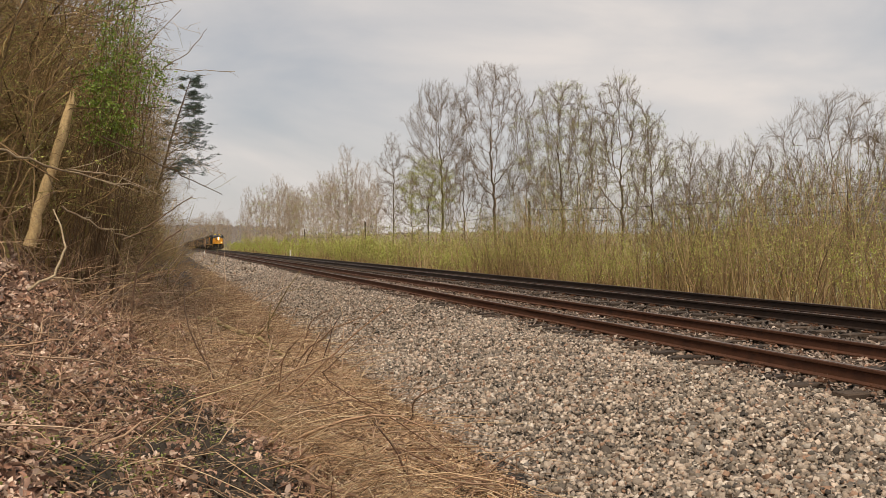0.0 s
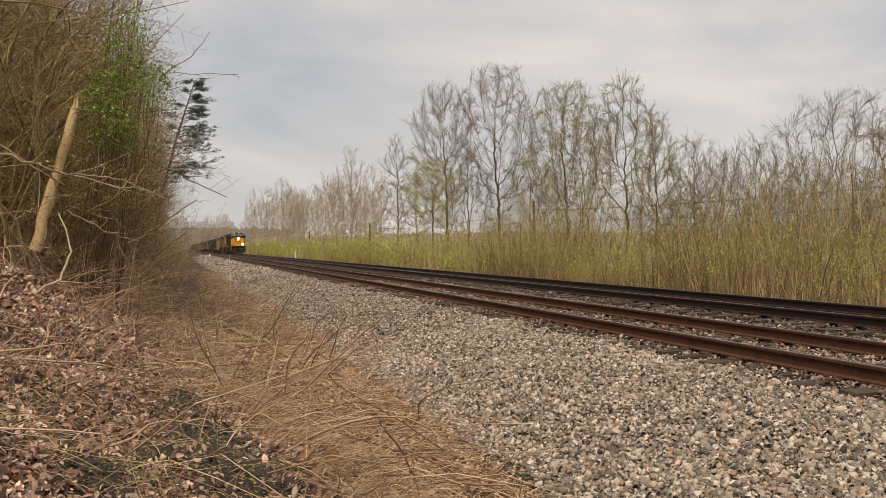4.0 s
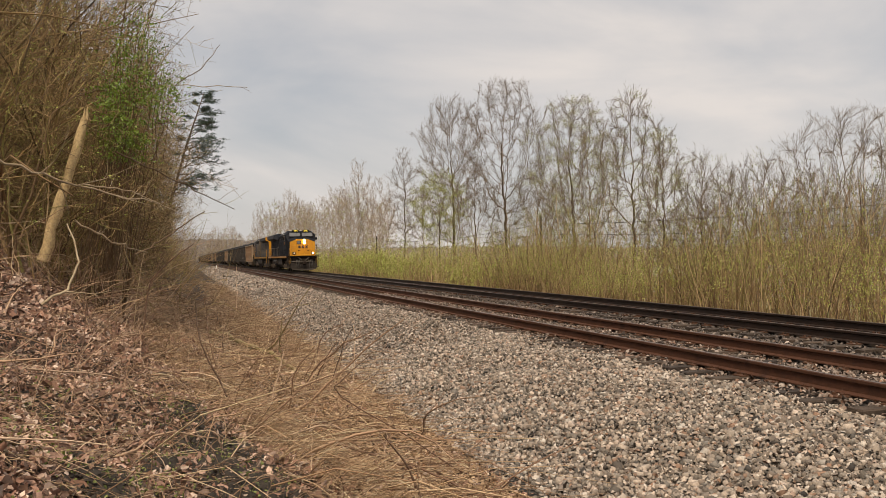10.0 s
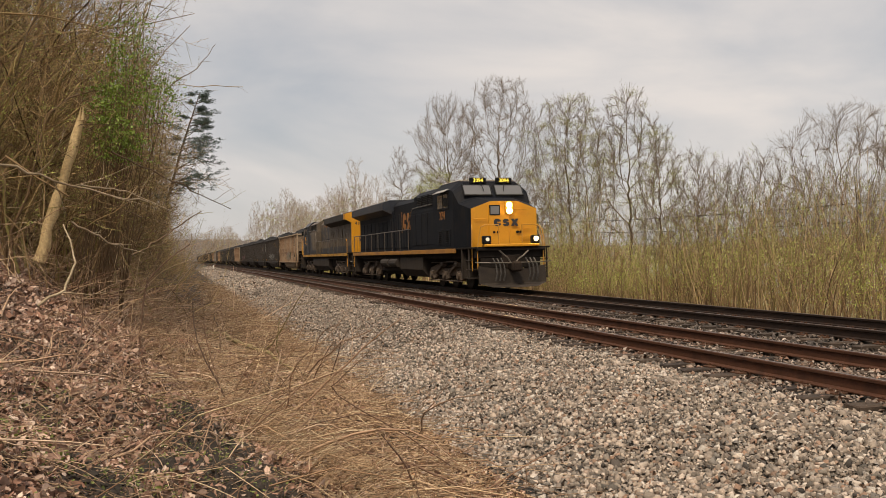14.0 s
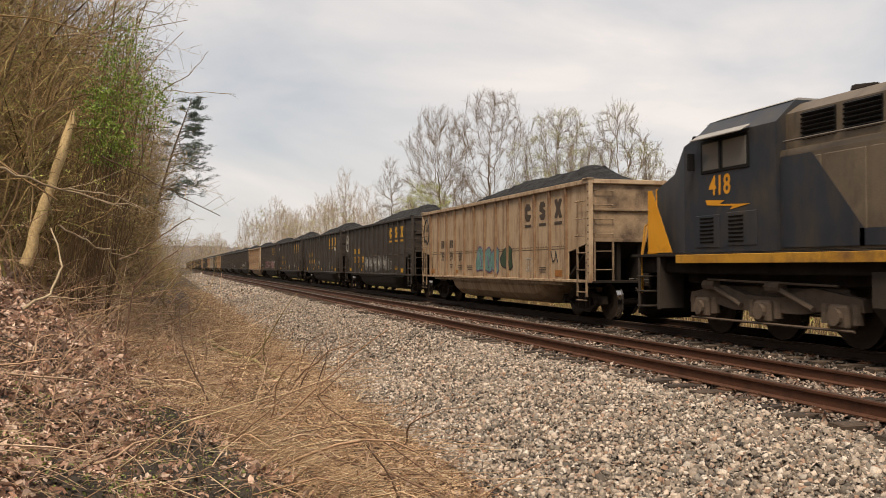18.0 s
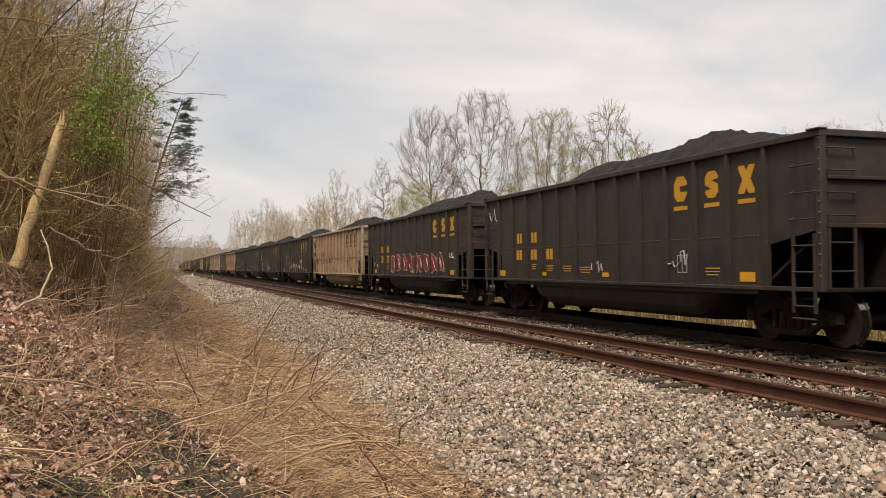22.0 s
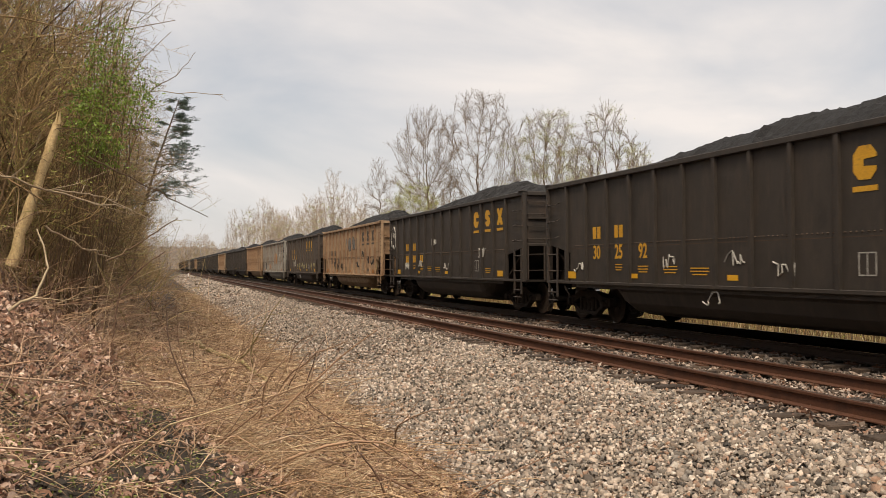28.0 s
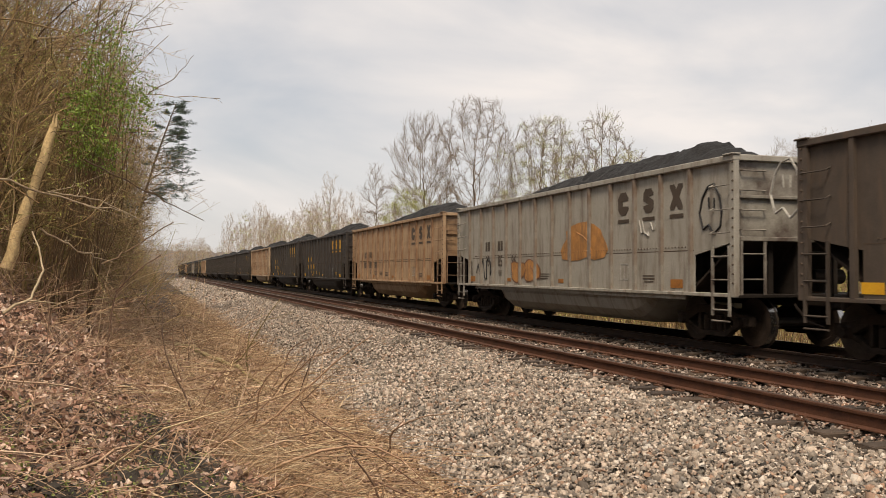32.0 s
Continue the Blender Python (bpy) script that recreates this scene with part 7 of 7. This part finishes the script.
def locomotive(label, lead):
    """A six-axle road diesel; y runs back from the face of its nose."""
    root = tagged(new("locomotive"), label, "locomotive", "locomotives of the train")
    body, sill = (LOCO_BLUE, SILL_ORANGE) if lead else (LOCO_GREY, SILL_BRIGHT)
    cab_paint = LOCO_BLUE if lead else CAB_BLUE
    end = 21.2
    part("underframe", Shape().box((0, end / 2, 1.36), (2.7, end + 1.2, 0.34), 0.03), UNDERFRAME, root)
    part("walkway", Shape().box((0, end / 2, 1.56), (3.06, end + 1.3, 0.06), 0.01), UNDERFRAME, root)
    for sg in (-1, 1):
        part("side_sill", Shape().box((sg * 1.52, 11.3, 1.48), (0.05, 20.3, 0.17), 0.008), sill, root, "orange-yellow stripe along the walkway edge")
    # cab and nose
    part("cab", loft([section(0.0, 1.26, 1.6, 2.98, 0.50, 3.26), section(0.95, 1.42, 1.6, 3.22, 0.70, 3.44), section(1.42, 1.5, 1.6, 3.72, 1.02, 4.08), section(1.75, 1.5, 1.6, 3.80, 1.10, 4.17),
                      section(4.2, 1.5, 1.6, 3.80, 1.10, 4.19)], Shape()), cab_paint, root)
    part("cab_roof", loft([[(-1.12, y, z), (-1.0, y, z + 0.05), (1.0, y, z + 0.05), (1.12, y, z)] for y, z in ((1.62, 4.13), (2.0, 4.17), (4.15, 4.19))], Shape()), ROOF_GREY if not lead else ROOF_TAN, root)
    face = [(-1.27, 1.60), (-1.27, 2.99), (-0.51, 3.27), (0.51, 3.27), (1.27, 2.99), (1.27, 1.60)]
    part("nose_face", Shape().prism(face, 1, -0.03, -0.004), LOCO_YELLOW, root, "golden yellow nose")
    part("nose_door", Shape().box((-0.22, -0.05, 2.40), (0.80, 0.05, 1.45), 0.02), LOCO_YELLOW, root)
    part("door_window", Shape().box((-0.38, -0.08, 2.93), (0.34, 0.02, 0.30), 0.03), GLASS, root)
    part("window_gasket", Shape().box((-0.38, -0.075, 2.93), (0.42, 0.02, 0.38), 0.04), BLACK, root)
    part("headlight_box", Shape().box((0.17, -0.06, 3.02), (0.32, 0.08, 0.46), 0.02), LOCO_YELLOW, root)
    for z in (3.12, 2.90):
        h = part("headlight", Shape().cyl((0.17, -0.07, z), (0.17, -0.125, z), 0.105, 16), BLACK, root)
        part("lens", Shape().cyl((0.17, -0.12, z), (0.17, -0.135, z), 0.098, 16), LAMP_GLOW if lead else LAMP_DIM, h)
    # plain emblem shapes on the nose
    for ring in emblem(0.05, 2.48, 0.27, 0.27):
        part("emblem_block", Shape().prism([(0.1 - p, z) for p, z in ring], 1, -0.083, -0.078), CAB_BLUE, root)
    for x in (-0.42, -0.27, 0.50, 0.62):
        part("latch", Shape().cyl((x, -0.03, 2.13), (x, -0.09, 2.13), 0.05, 10), BLACK, root)
    for x, z in ((0.62, 2.95), (0.80, 2.25), (-0.95, 2.62), (0.80, 1.95)):
        s = Shape()
        grab(s, [(x - 0.22, -0.02, z), (x - 0.22, -0.10, z), (x + 0.22, -0.10, z), (x + 0.22, -0.02, z)])
        part("grab_iron", s, LOCO_YELLOW, root)
    # windscreens lie in the slope between the nose top and the roof
    slope = math.atan2(1.42 - 0.95, 4.08 - 3.44)
    for sg in (-1, 1):
        m = Matrix.Rotation(-slope, 3, "X")
        g = part("windscreen_frame", Shape().box((sg * 0.63, 1.13, 3.74), (1.16, 0.05, 0.56), 0.03, m), BLACK, root)
        part("pane", Shape().box((sg * 0.63, 1.105, 3.755), (1.06, 0.03, 0.46), 0.02, m), GLASS, g)
        s = Shape().rod([(sg * 0.5, 1.22, 4.03), (sg * 0.42, 1.08, 3.86), (sg * 0.40, 1.02, 3.72)], 0.014)
        part("wiper", s, BLACK, root)
        b = part("number_board", Shape().box((sg * 0.52, 1.36, 4.13), (0.66, 0.10, 0.22), 0.02), BLACK, root)
        writing("3094" if lead else "418", 0.20, DIGIT_GLOW if lead else MARK_YELLOW, b, (sg * 0.52, 1.303, 4.13), READ_FRONT, "digits")
        # side windows with frame and sun shade
        for y0, y1 in ((2.05, 2.62), (2.70, 3.45)):
            w = part("side_window", Shape().box((sg * 1.505, (y0 + y1) / 2, 3.42), (0.03, y1 - y0 + 0.08, 0.64), 0.02), BLACK, root)
            part("pane", Shape().box((sg * 1.517, (y0 + y1) / 2, 3.42), (0.02, y1 - y0 - 0.06, 0.52), 0.01), GLASS, w)
        part("sun_shade", Shape().box((sg * 1.60, 2.72, 3.80), (0.26, 1.55, 0.03), 0.01, Matrix.Rotation(sg * radians(28), 3, "Y")), ROOF_GREY, root)
        part("cab_door_panel", Shape().box((sg * 1.505, 2.2, 2.0), (0.02, 0.75, 0.62), 0.01).box((sg * 1.505, 3.25, 2.02), (0.02, 0.85, 0.62), 0.01), cab_paint, root)
        lv = Shape()
        for i in range(7):
            lv.box((sg * 1.515, 3.1, 1.80 + i * 0.075), (0.03, 0.42, 0.035), 0.0, Matrix.Rotation(sg * radians(25), 3, "Y"))
            lv.box((sg * 1.515, 2.2, 1.80 + i * 0.075), (0.03, 0.42, 0.035), 0.0, Matrix.Rotation(sg * radians(25), 3, "Y"))
        part("louvre", lv, BLACK, root)
        part("mirror", Shape().box((sg * 1.66, 1.9, 3.35), (0.16, 0.04, 0.34), 0.01), BLACK, root)
    # hood
    part("equipment_cabinet", loft([section(4.2, 1.42, 1.6, 3.2, 1.40, 3.3), section(8.1, 1.42, 1.6, 3.2, 1.40, 3.3)], Shape()), body, root)
    part("blower_housing", loft([section(4.2, 1.30, 3.2, 3.92, 1.0, 4.12), section(7.9, 1.30, 3.2, 3.92, 1.0, 4.12)], Shape()), body, root)
    part("engine_hood", loft([section(7.9, 1.05, 1.6, 3.80, 0.82, 4.02), section(12.9, 1.05, 1.6, 3.80, 0.82, 4.02)], Shape()), body, root)
    part("radiator_hood", loft([section(12.7, 1.12, 1.6, 3.55, 1.0, 3.7), section(end, 1.12, 1.6, 3.55, 1.0, 3.7)], Shape()), body, root)
    wing = [(-1.10, 3.42), (-1.60, 3.66), (-1.60, 4.02), (-1.25, 4.13), (1.25, 4.13), (1.60, 4.02), (1.60, 3.66), (1.10, 3.42)]
    part("radiator_wing", Shape().prism(wing, 1, 13.0, end + 0.05), CAB_BLUE if lead else WING_SOOT, root, "overhanging radiator housing at the rear")
    part("radiator_grille", Shape().box((0, 17.1, 4.15), (2.3, 7.6, 0.05), 0.01), BLACK, root)
    st = Shape().box((0, 10.2, 4.10), (0.9, 0.55, 0.20), 0.04).cyl((0, 10.2, 4.15), (0, 10.2, 4.30), 0.22, 14)
    part("exhaust_stack", st, SOOT, root)
    part("horn", Shape().cyl((0.3, 5.2, 4.30), (0.3, 4.7, 4.30), 0.04, 8, 0.10).cyl((0.0, 5.2, 4.30), (0.0, 4.75, 4.32), 0.03, 8, 0.08).box((0.15, 5.2, 4.2), (0.5, 0.08, 0.2)), UNDERFRAME, root)
    for sg in (-1, 1):
        for i in range(3):
            lv = Shape().box((sg * 1.305, 5.0 + i * 0.95, 3.66), (0.02, 0.78, 0.46), 0.01)
            for j in range(6):
                lv.box((sg * 1.325, 5.0 + i * 0.95, 3.48 + j * 0.075), (0.05, 0.76, 0.03), 0.0, Matrix.Rotation(sg * radians(30), 3, "Y"))
            part("intake_grille", lv, BLACK, root)
        for i in range(9):
            y = 8.45 + i * 0.52
            d = part("hood_door", Shape().box((sg * 1.06, y, 2.55), (0.03, 0.46, 1.65), 0.012), body, root)
            part("latch", Shape().box((sg * 1.085, y + 0.16, 2.6), (0.03, 0.05, 0.12), 0.01), UNDERFRAME, d)
        for i in range(8):
            part("radiator_door", Shape().box((sg * 1.13, 13.5 + i * 0.98, 2.45), (0.03, 0.86, 1.4), 0.012), body, root)
        for i in range(4):
            part("cabinet_door", Shape().box((sg * 1.425, 4.75 + i * 0.95, 2.45), (0.03, 0.86, 1.35), 0.012), body, root)
        # walkway railing
        s = Shape()
        ys = [8.3 + 1.6 * i for i in range(9)]
        for y in ys:
            s.rod([(sg * 1.50, y, 1.55), (sg * 1.50, y, 2.50)], 0.018)
        s.rod([(sg * 1.50, 8.0, 2.52), (sg * 1.50, end + 0.35, 2.52)], 0.02)
        part("walkway_railing", s, RAILING, root)
        s = Shape().rod([(sg * 1.50, 4.4, 3.42), (sg * 1.46, 7.6, 3.42), (sg * 1.50, 8.2, 2.95), (sg * 1.50, 8.6, 2.52)], 0.02)
        part("cabinet_handrail", s, RAILING, root)
        # corner railings, ditch lights, steps
        s = Shape().rod([(sg * 1.28, -0.05, 2.4), (sg * 1.36, -0.35, 2.2), (sg * 1.40, -0.42, 1.6), (sg * 1.40, -0.42, 0.75)], 0.02)
        s.rod([(sg * 1.26, -0.62, 0.8), (sg * 1.26, -0.62, 1.6), (sg * 1.12, -0.62, 2.3), (sg * 0.95, -0.62, 2.38), (sg * 0.45, -0.62, 2.38), (sg * 0.45, -0.62, 1.6)], 0.02)
        part("front_railing", s, YELLOW_RAILING, root)
        d = part("ditch_light", Shape().box((sg * 0.93, -0.66, 1.84), (0.30, 0.22, 0.30), 0.03), BLACK, root)
        part("lens", Shape().cyl((sg * 0.93, -0.76, 1.86), (sg * 0.93, -0.785, 1.86), 0.07, 16), LAMP_GLOW if lead and sg > 0 else LAMP_DIM, d)
        for y0, sy in ((0.15, -1), (end + 0.1, 1)):
            s = Shape().box((sg * 1.50, y0 - sy * 0.30, 0.98), (0.05, 0.10, 1.1), 0.01).box((sg * 1.50, y0 + sy * 0.50, 0.98), (0.05, 0.06, 1.1), 0.01).box((sg * 1.22, y0 + sy * 0.02 - sy * 0.33, 1.0), (0.6, 0.04, 1.1), 0.01)
            for z in (0.48, 0.80, 1.12):
                s.box((sg * 1.30, y0 + sy * 0.40, z), (0.46, 0.36, 0.035), 0.008)
            part("step_well", s, TANK_GREY, root)
        s = Shape().rod([(sg * 1.50, end + 0.15, 0.75), (sg * 1.50, end + 0.15, 2.3), (sg * 1.50, end - 0.2, 2.52)], 0.022)
        s.rod([(sg * 1.2, end + 0.55, 0.75), (sg * 1.2, end + 0.55, 2.3), (sg * 0.9, end + 0.55, 2.5), (sg * 0.35, end + 0.55, 2.5), (sg * 0.35, end + 0.55, 1.6)], 0.022)
        part("rear_railing", s, YELLOW_RAILING, root)
    # front end: anticlimber, plow, hoses, coupler
    part("anticlimber", Shape().box((0, -0.62, 1.64), (2.1, 0.34, 0.10), 0.02), LOCO_YELLOW, root)
    part("front_deck", Shape().box((0, -0.35, 1.50), (2.62, 0.75, 0.10), 0.02).box((0, -0.52, 1.15), (2.3, 0.12, 0.65), 0.02), UNDERFRAME, root)
    for yy, sy in ((-0.75, -1), (end + 0.75, 1)):
        s = Shape()
        blade = [(-1.28, yy, 0.92), (-1.28, yy + sy * 0.05, 0.30), (-0.85, yy + sy * 0.28, 0.16), (0, yy + sy * 0.42, 0.14), (0.85, yy + sy * 0.28, 0.16), (1.28, yy + sy * 0.05, 0.30), (1.28, yy, 0.92), (0.6, yy, 0.80), (-0.6, yy, 0.80)]
        s.add(blade + [(x, y - sy * 0.05, z) for x, y, z in blade], [tuple(range(9)), tuple(range(9, 18))[::-1]] + [(i, (i + 1) % 9, 9 + (i + 1) % 9, 9 + i) for i in range(9)])
        part("plow", s, TANK_GREY if lead else UNDERFRAME, root, "dusty grey steel snow plow")
        part("coupler", Shape().box((0, yy - sy * 0.1, 0.88), (0.30, 0.75, 0.26), 0.04).box((0, yy + sy * 0.42, 0.88), (0.40, 0.24, 0.36), 0.07).box((0, yy - sy * 0.15, 1.05), (0.7, 0.12, 0.5), 0.03), TRUCK_STEEL, root)
        for k, x in enumerate((-0.75, -0.6, -0.45, 0.5, 0.65, 0.8)):
            part("air_hose", Shape().rod([(x, yy + sy * 0.05, 1.18), (x + 0.02, yy + sy * 0.30, 0.95), (x + 0.05, yy + sy * 0.32, 0.62), (x + 0.02, yy + sy * 0.25, 0.38)], 0.028), RUBBER, root)
        s = Shape().rod([(-0.55 + 0.1 * i, yy + sy * 0.2, 1.45 - 0.33 * math.sin(i * math.pi / 11) - (0.12 if i in (4, 5, 6) else 0)) for i in range(12)], 0.028)
        part("jumper_cable", s, RAILING, root)
        part("cut_lever", Shape().rod([(-1.45, yy + sy * 0.12, 1.05), (-0.9, yy + sy * 0.3, 1.02), (0.9, yy + sy * 0.3, 1.02), (1.45, yy + sy * 0.12, 1.05)], 0.02), RAILING, root)
    # rear plate of the hood
    if not lead:
        part("rear_plate", Shape().prism([(-1.15, 1.62), (-1.15, 3.45), (-1.58, 3.68), (-1.58, 4.02), (-1.24, 4.12), (1.24, 4.12), (1.58, 4.02), (1.58, 3.68), (1.15, 3.45), (1.15, 1.62)], 1, end + 0.055, end + 0.085), LOCO_YELLOW, root, "yellow rear end plate")
        for sg in (-1, 1):
            part("wing_band", Shape().box((sg * 1.606, end - 0.10, 3.84), (0.012, 0.36, 0.34)), LOCO_YELLOW, root)
            part("side_band", Shape().box((sg * 1.16, end - 0.02, 2.55), (0.03, 0.14, 1.85)), LOCO_YELLOW, root)
        for z in (3.72, 3.50):
            h = part("headlight", Shape().cyl((0, end + 0.08, z), (0, end + 0.13, z), 0.11, 16), BLACK, root)
            part("lens", Shape().cyl((0, end + 0.125, z), (0, end + 0.14, z), 0.09, 16), LAMP_DIM, h)
        part("rear_recess", Shape().box((0, end + 0.09, 3.15), (0.30, 0.02, 0.50), 0.01), BLACK, root)
        writing("418", 0.28, MARK_DARK, root, (0.75, end + 0.088, 3.42), READ_REAR, "road_number")
        for ring in emblem(0.08, 2.47, 0.36, 0.40):
            part("emblem_block", Shape().prism(ring, 1, end + 0.088, end + 0.094), CAB_BLUE, root)
    # tank, reservoirs, trucks
    tank = [(-1.42, 1.25), (-1.42, 0.72), (-1.15, 0.40), (1.15, 0.40), (1.42, 0.72), (1.42, 1.25)]
    part("fuel_tank", Shape().prism(tank, 1, 6.2, 13.6 if not lead else 10.2), TANK_GREY, root, "dusty grey fuel tank")
    if lead:
        part("tank_end", Shape().prism([(-1.35, 1.25), (-1.35, 0.62), (-1.1, 0.45), (1.1, 0.45), (1.35, 0.62), (1.35, 1.25)], 1, 10.2, 14.3), UNDERFRAME, root)
        for y in (10.45, 12.25):
            part("air_reservoir", Shape().cyl((-1.40, y, 1.0), (-1.40, y + 1.55, 1.0), 0.21, 14), TANK_GREY, root)
    for c, size in (((0, 14.5, 0.95), (2.3, 1.9, 0.55)), ((0, 3.4, 1.12), (2.2, 5.0, 0.24)), ((0, 17.8, 1.12), (2.2, 5.4, 0.24))):
        part("equipment_rack", Shape().box(c, size, 0.03), UNDERFRAME, root)
    for cy in (3.45, 17.75):
        s = Shape()
        for sg in (-1, 1):
            x0, x1 = sorted((sg * 1.02, sg * 1.18))
            s.prism([(-2.35, 0.62), (-2.3, 0.82), (-1.2, 0.98), (-0.5, 0.80), (0.5, 0.80), (1.2, 0.98), (2.3, 0.82), (2.35, 0.62), (1.4, 0.60), (0.9, 0.52), (-0.9, 0.52), (-1.4, 0.60)], 0, x0, x1)
            for y in (-1.85, 0, 1.85):
                s.box((sg * 1.14, y, 0.53), (0.26, 0.46, 0.40), 0.05).cyl((sg * 1.26, y, 0.533), (sg * 1.34, y, 0.533), 0.14, 12)
                for dy in (-0.34, 0.34):
                    s.cyl((sg * 1.16, y + dy, 0.42), (sg * 1.16, y + dy, 0.74), 0.085, 10)
            for y0, y1 in ((-1.5, -0.6), (0.4, 1.3)):
                s.cyl((sg * 1.24, y0, 0.95), (sg * 1.24, y1, 0.62), 0.05, 8)
                s.cyl((sg * 1.22, y0 - 0.25, 0.97), (sg * 1.22, y0 + 0.12, 0.97), 0.10, 10)
            s.rod([(sg * 1.24, -2.2, 0.32), (sg * 1.24, 2.2, 0.32)], 0.025).rod([(sg * 1.27, -1.6, 1.08), (sg * 1.27, 1.9, 1.02)], 0.022)
        t = part("truck", s.box((0, 0, 0.85), (2.0, 3.6, 0.3), 0.05), DUSTY_TRUCK, root, at=pose(0, cy, 0))
        for dy in (-1.85, 0.0, 1.85):
            wheelset("loco", t, dy, 0.533)
    # numbers and emblem on the sides
    for sg, turn in ((-1, READ_LEFT), (1, READ_RIGHT)):
        if lead:
            writing("3094", 0.46, MARK_RUST, root, (sg * 1.504, 2.85, 2.86), turn, "road_number", 0.85)
            for ring in emblem(9.9, 2.95, 0.56, 0.8):
                part("emblem_block", Shape().prism([(9.9 - sg * (p - 9.9), z) for p, z in ring], 0, *sorted((sg * 1.078, sg * 1.082))), MARK_RUST, root)
            for y in (8.7, 11.1):
                part("emblem_bar", Shape().box((sg * 1.08, y, 2.95), (0.006, 0.07, 1.0)), MARK_RUST, root)
        else:
            writing("418", 0.52, LOCO_YELLOW, root, (sg * 1.504, 2.6, 2.84), turn, "road_number", 0.85)
            bolt = [(3.5, 2.45), (2.6, 2.50), (2.75, 2.56), (2.15, 2.60), (2.2, 2.50), (3.0, 2.44), (2.9, 2.38)]
            part("bolt_stripe", Shape().prism(bolt, 0, *sorted((sg * 1.503, sg * 1.507))), LOCO_YELLOW, root)
            part("nose_band", Shape().prism([(0.02, 1.62), (0.02, 2.95), (0.18, 2.95), (0.95, 1.62)], 0, *sorted((sg * 1.49, sg * 1.497))), LOCO_YELLOW, root)
            for ring in emblem(10.3, 2.98, 1.1, 1.07):
                part("emblem_block", Shape().prism([(10.3 - sg * (p - 10.3), z) for p, z in ring], 0, *sorted((sg * 1.078, sg * 1.082))), CAB_BLUE, root)
            part("blue_sweep", Shape().prism([(4.22, 1.65), (4.22, 3.18), (5.0, 3.18), (6.1, 1.9), (6.1, 1.65)], 0, *sorted((sg * 1.442, sg * 1.447))), CAB_BLUE, root)
            part("lower_band", Shape().box((sg * 1.168, 17.0, 1.84), (0.010, 8.2, 0.42)).box((sg * 1.088, 10.4, 1.80), (0.008, 4.9, 0.40)), CAB_BLUE, root)
            for y, z, w, h in ((13.2, 3.62, 0.5, 0.10), (11.4, 3.60, 0.7, 0.14), (10.5, 3.66, 0.35, 0.09)):
                part("rust_patch", Shape().box((sg * 1.064, y - 0.6, z), (0.006, w, h), 0.0), RUST_PATCH, root)
            for y, w, h, z in ((14.0, 0.7, 0.5, 2.15), (14.0, 0.7, 0.45, 2.75), (15.9, 0.8, 1.5, 2.5), (17.6, 0.5, 1.2, 2.6), (19.6, 0.9, 0.9, 2.4)):
                lv = Shape().box((sg * 1.155, y, z), (0.03, w, h), 0.015)
                for j in range(int(h / 0.09) if h < 0.6 else 0):
                    lv.box((sg * 1.175, y, z - h / 2 + 0.06 + j * 0.09), (0.03, w * 0.86, 0.03), 0.0, Matrix.Rotation(sg * radians(28), 3, "Y"))
                part("louvre", lv, body, root)
            for y, z in ((15.3, 3.22), (17.0, 3.28), (17.6, 3.24), (18.5, 3.30)):
                part("builder_plate", Shape().box((sg * 1.14, y, z), (0.02, 0.28, 0.16), 0.01), RAILING, root)
            part("lower_band", Shape().box((sg * 1.444, 7.0, 1.78), (0.006, 2.0, 0.26)), CAB_BLUE, root)
    return root


lead_loco = locomotive("dark blue diesel locomotive with a golden yellow nose and lit headlights", True)
trail_loco = locomotive("grimy grey and blue diesel locomotive running backwards, yellow end plate", False)


# ---- what moves ----
# seconds, and where along the tracks the leading corner of the fifth coal car is
TRAIN = ((0, 352.1), (3, 305.9), (6, 260.4), (9, 215.7), (12, 171.5), (14.5, 135.3), (16.5, 106.1), (18, 84.2), (19.5, 62.8), (21, 41.5), (23, 13.1), (24, -1.1), (26, -29.9), (28, -58.8), (30, -87.7), (32, -116.5))


def motions():
    for i, car in cars.items():
        walk(car, [(t, pose(FAR_TRACK, g + i * CAR_PITCH + (0.19 if i == SHORT else -0.57 if i > SHORT else 0.0), 0)) for t, g in TRAIN])
    walk(lead_loco, [(t, pose(FAR_TRACK, g - 112.55, 0)) for t, g in TRAIN])
    walk(trail_loco, [(t, pose(FAR_TRACK, g - 67.57, 0, 0, 0, 180)) for t, g in TRAIN])
    # wheels turn with the way gone; all of one size share their turning
    at = [np.interp(f / FPS, [t for t, _ in TRAIN], [g for _, g in TRAIN]) for f in range(32 * FPS + 1)]
    wheels = [(o, o.data == LOCO_WHEEL) for root in (lead_loco, trail_loco, *cars.values()) for o in root.children_recursive if o.data in (CAR_WHEEL, LOCO_WHEEL)]
    for big, r in ((False, 0.457), (True, 0.533)):
        same = [o for o, b in wheels if b == big]
        rows = [(f / FPS, pose(0, 0, 0, math.degrees((352.1 - g) / r), 0, 0)) for f, g in enumerate(at)]
        walk(same[0], rows)
        done = same[0].animation_data
        for o in same[1:]:
            o.rotation_mode = "QUATERNION"
            keys = o.animation_data_create()
            keys.action = done.action
            keys.action_slot = done.action_slot


motions()
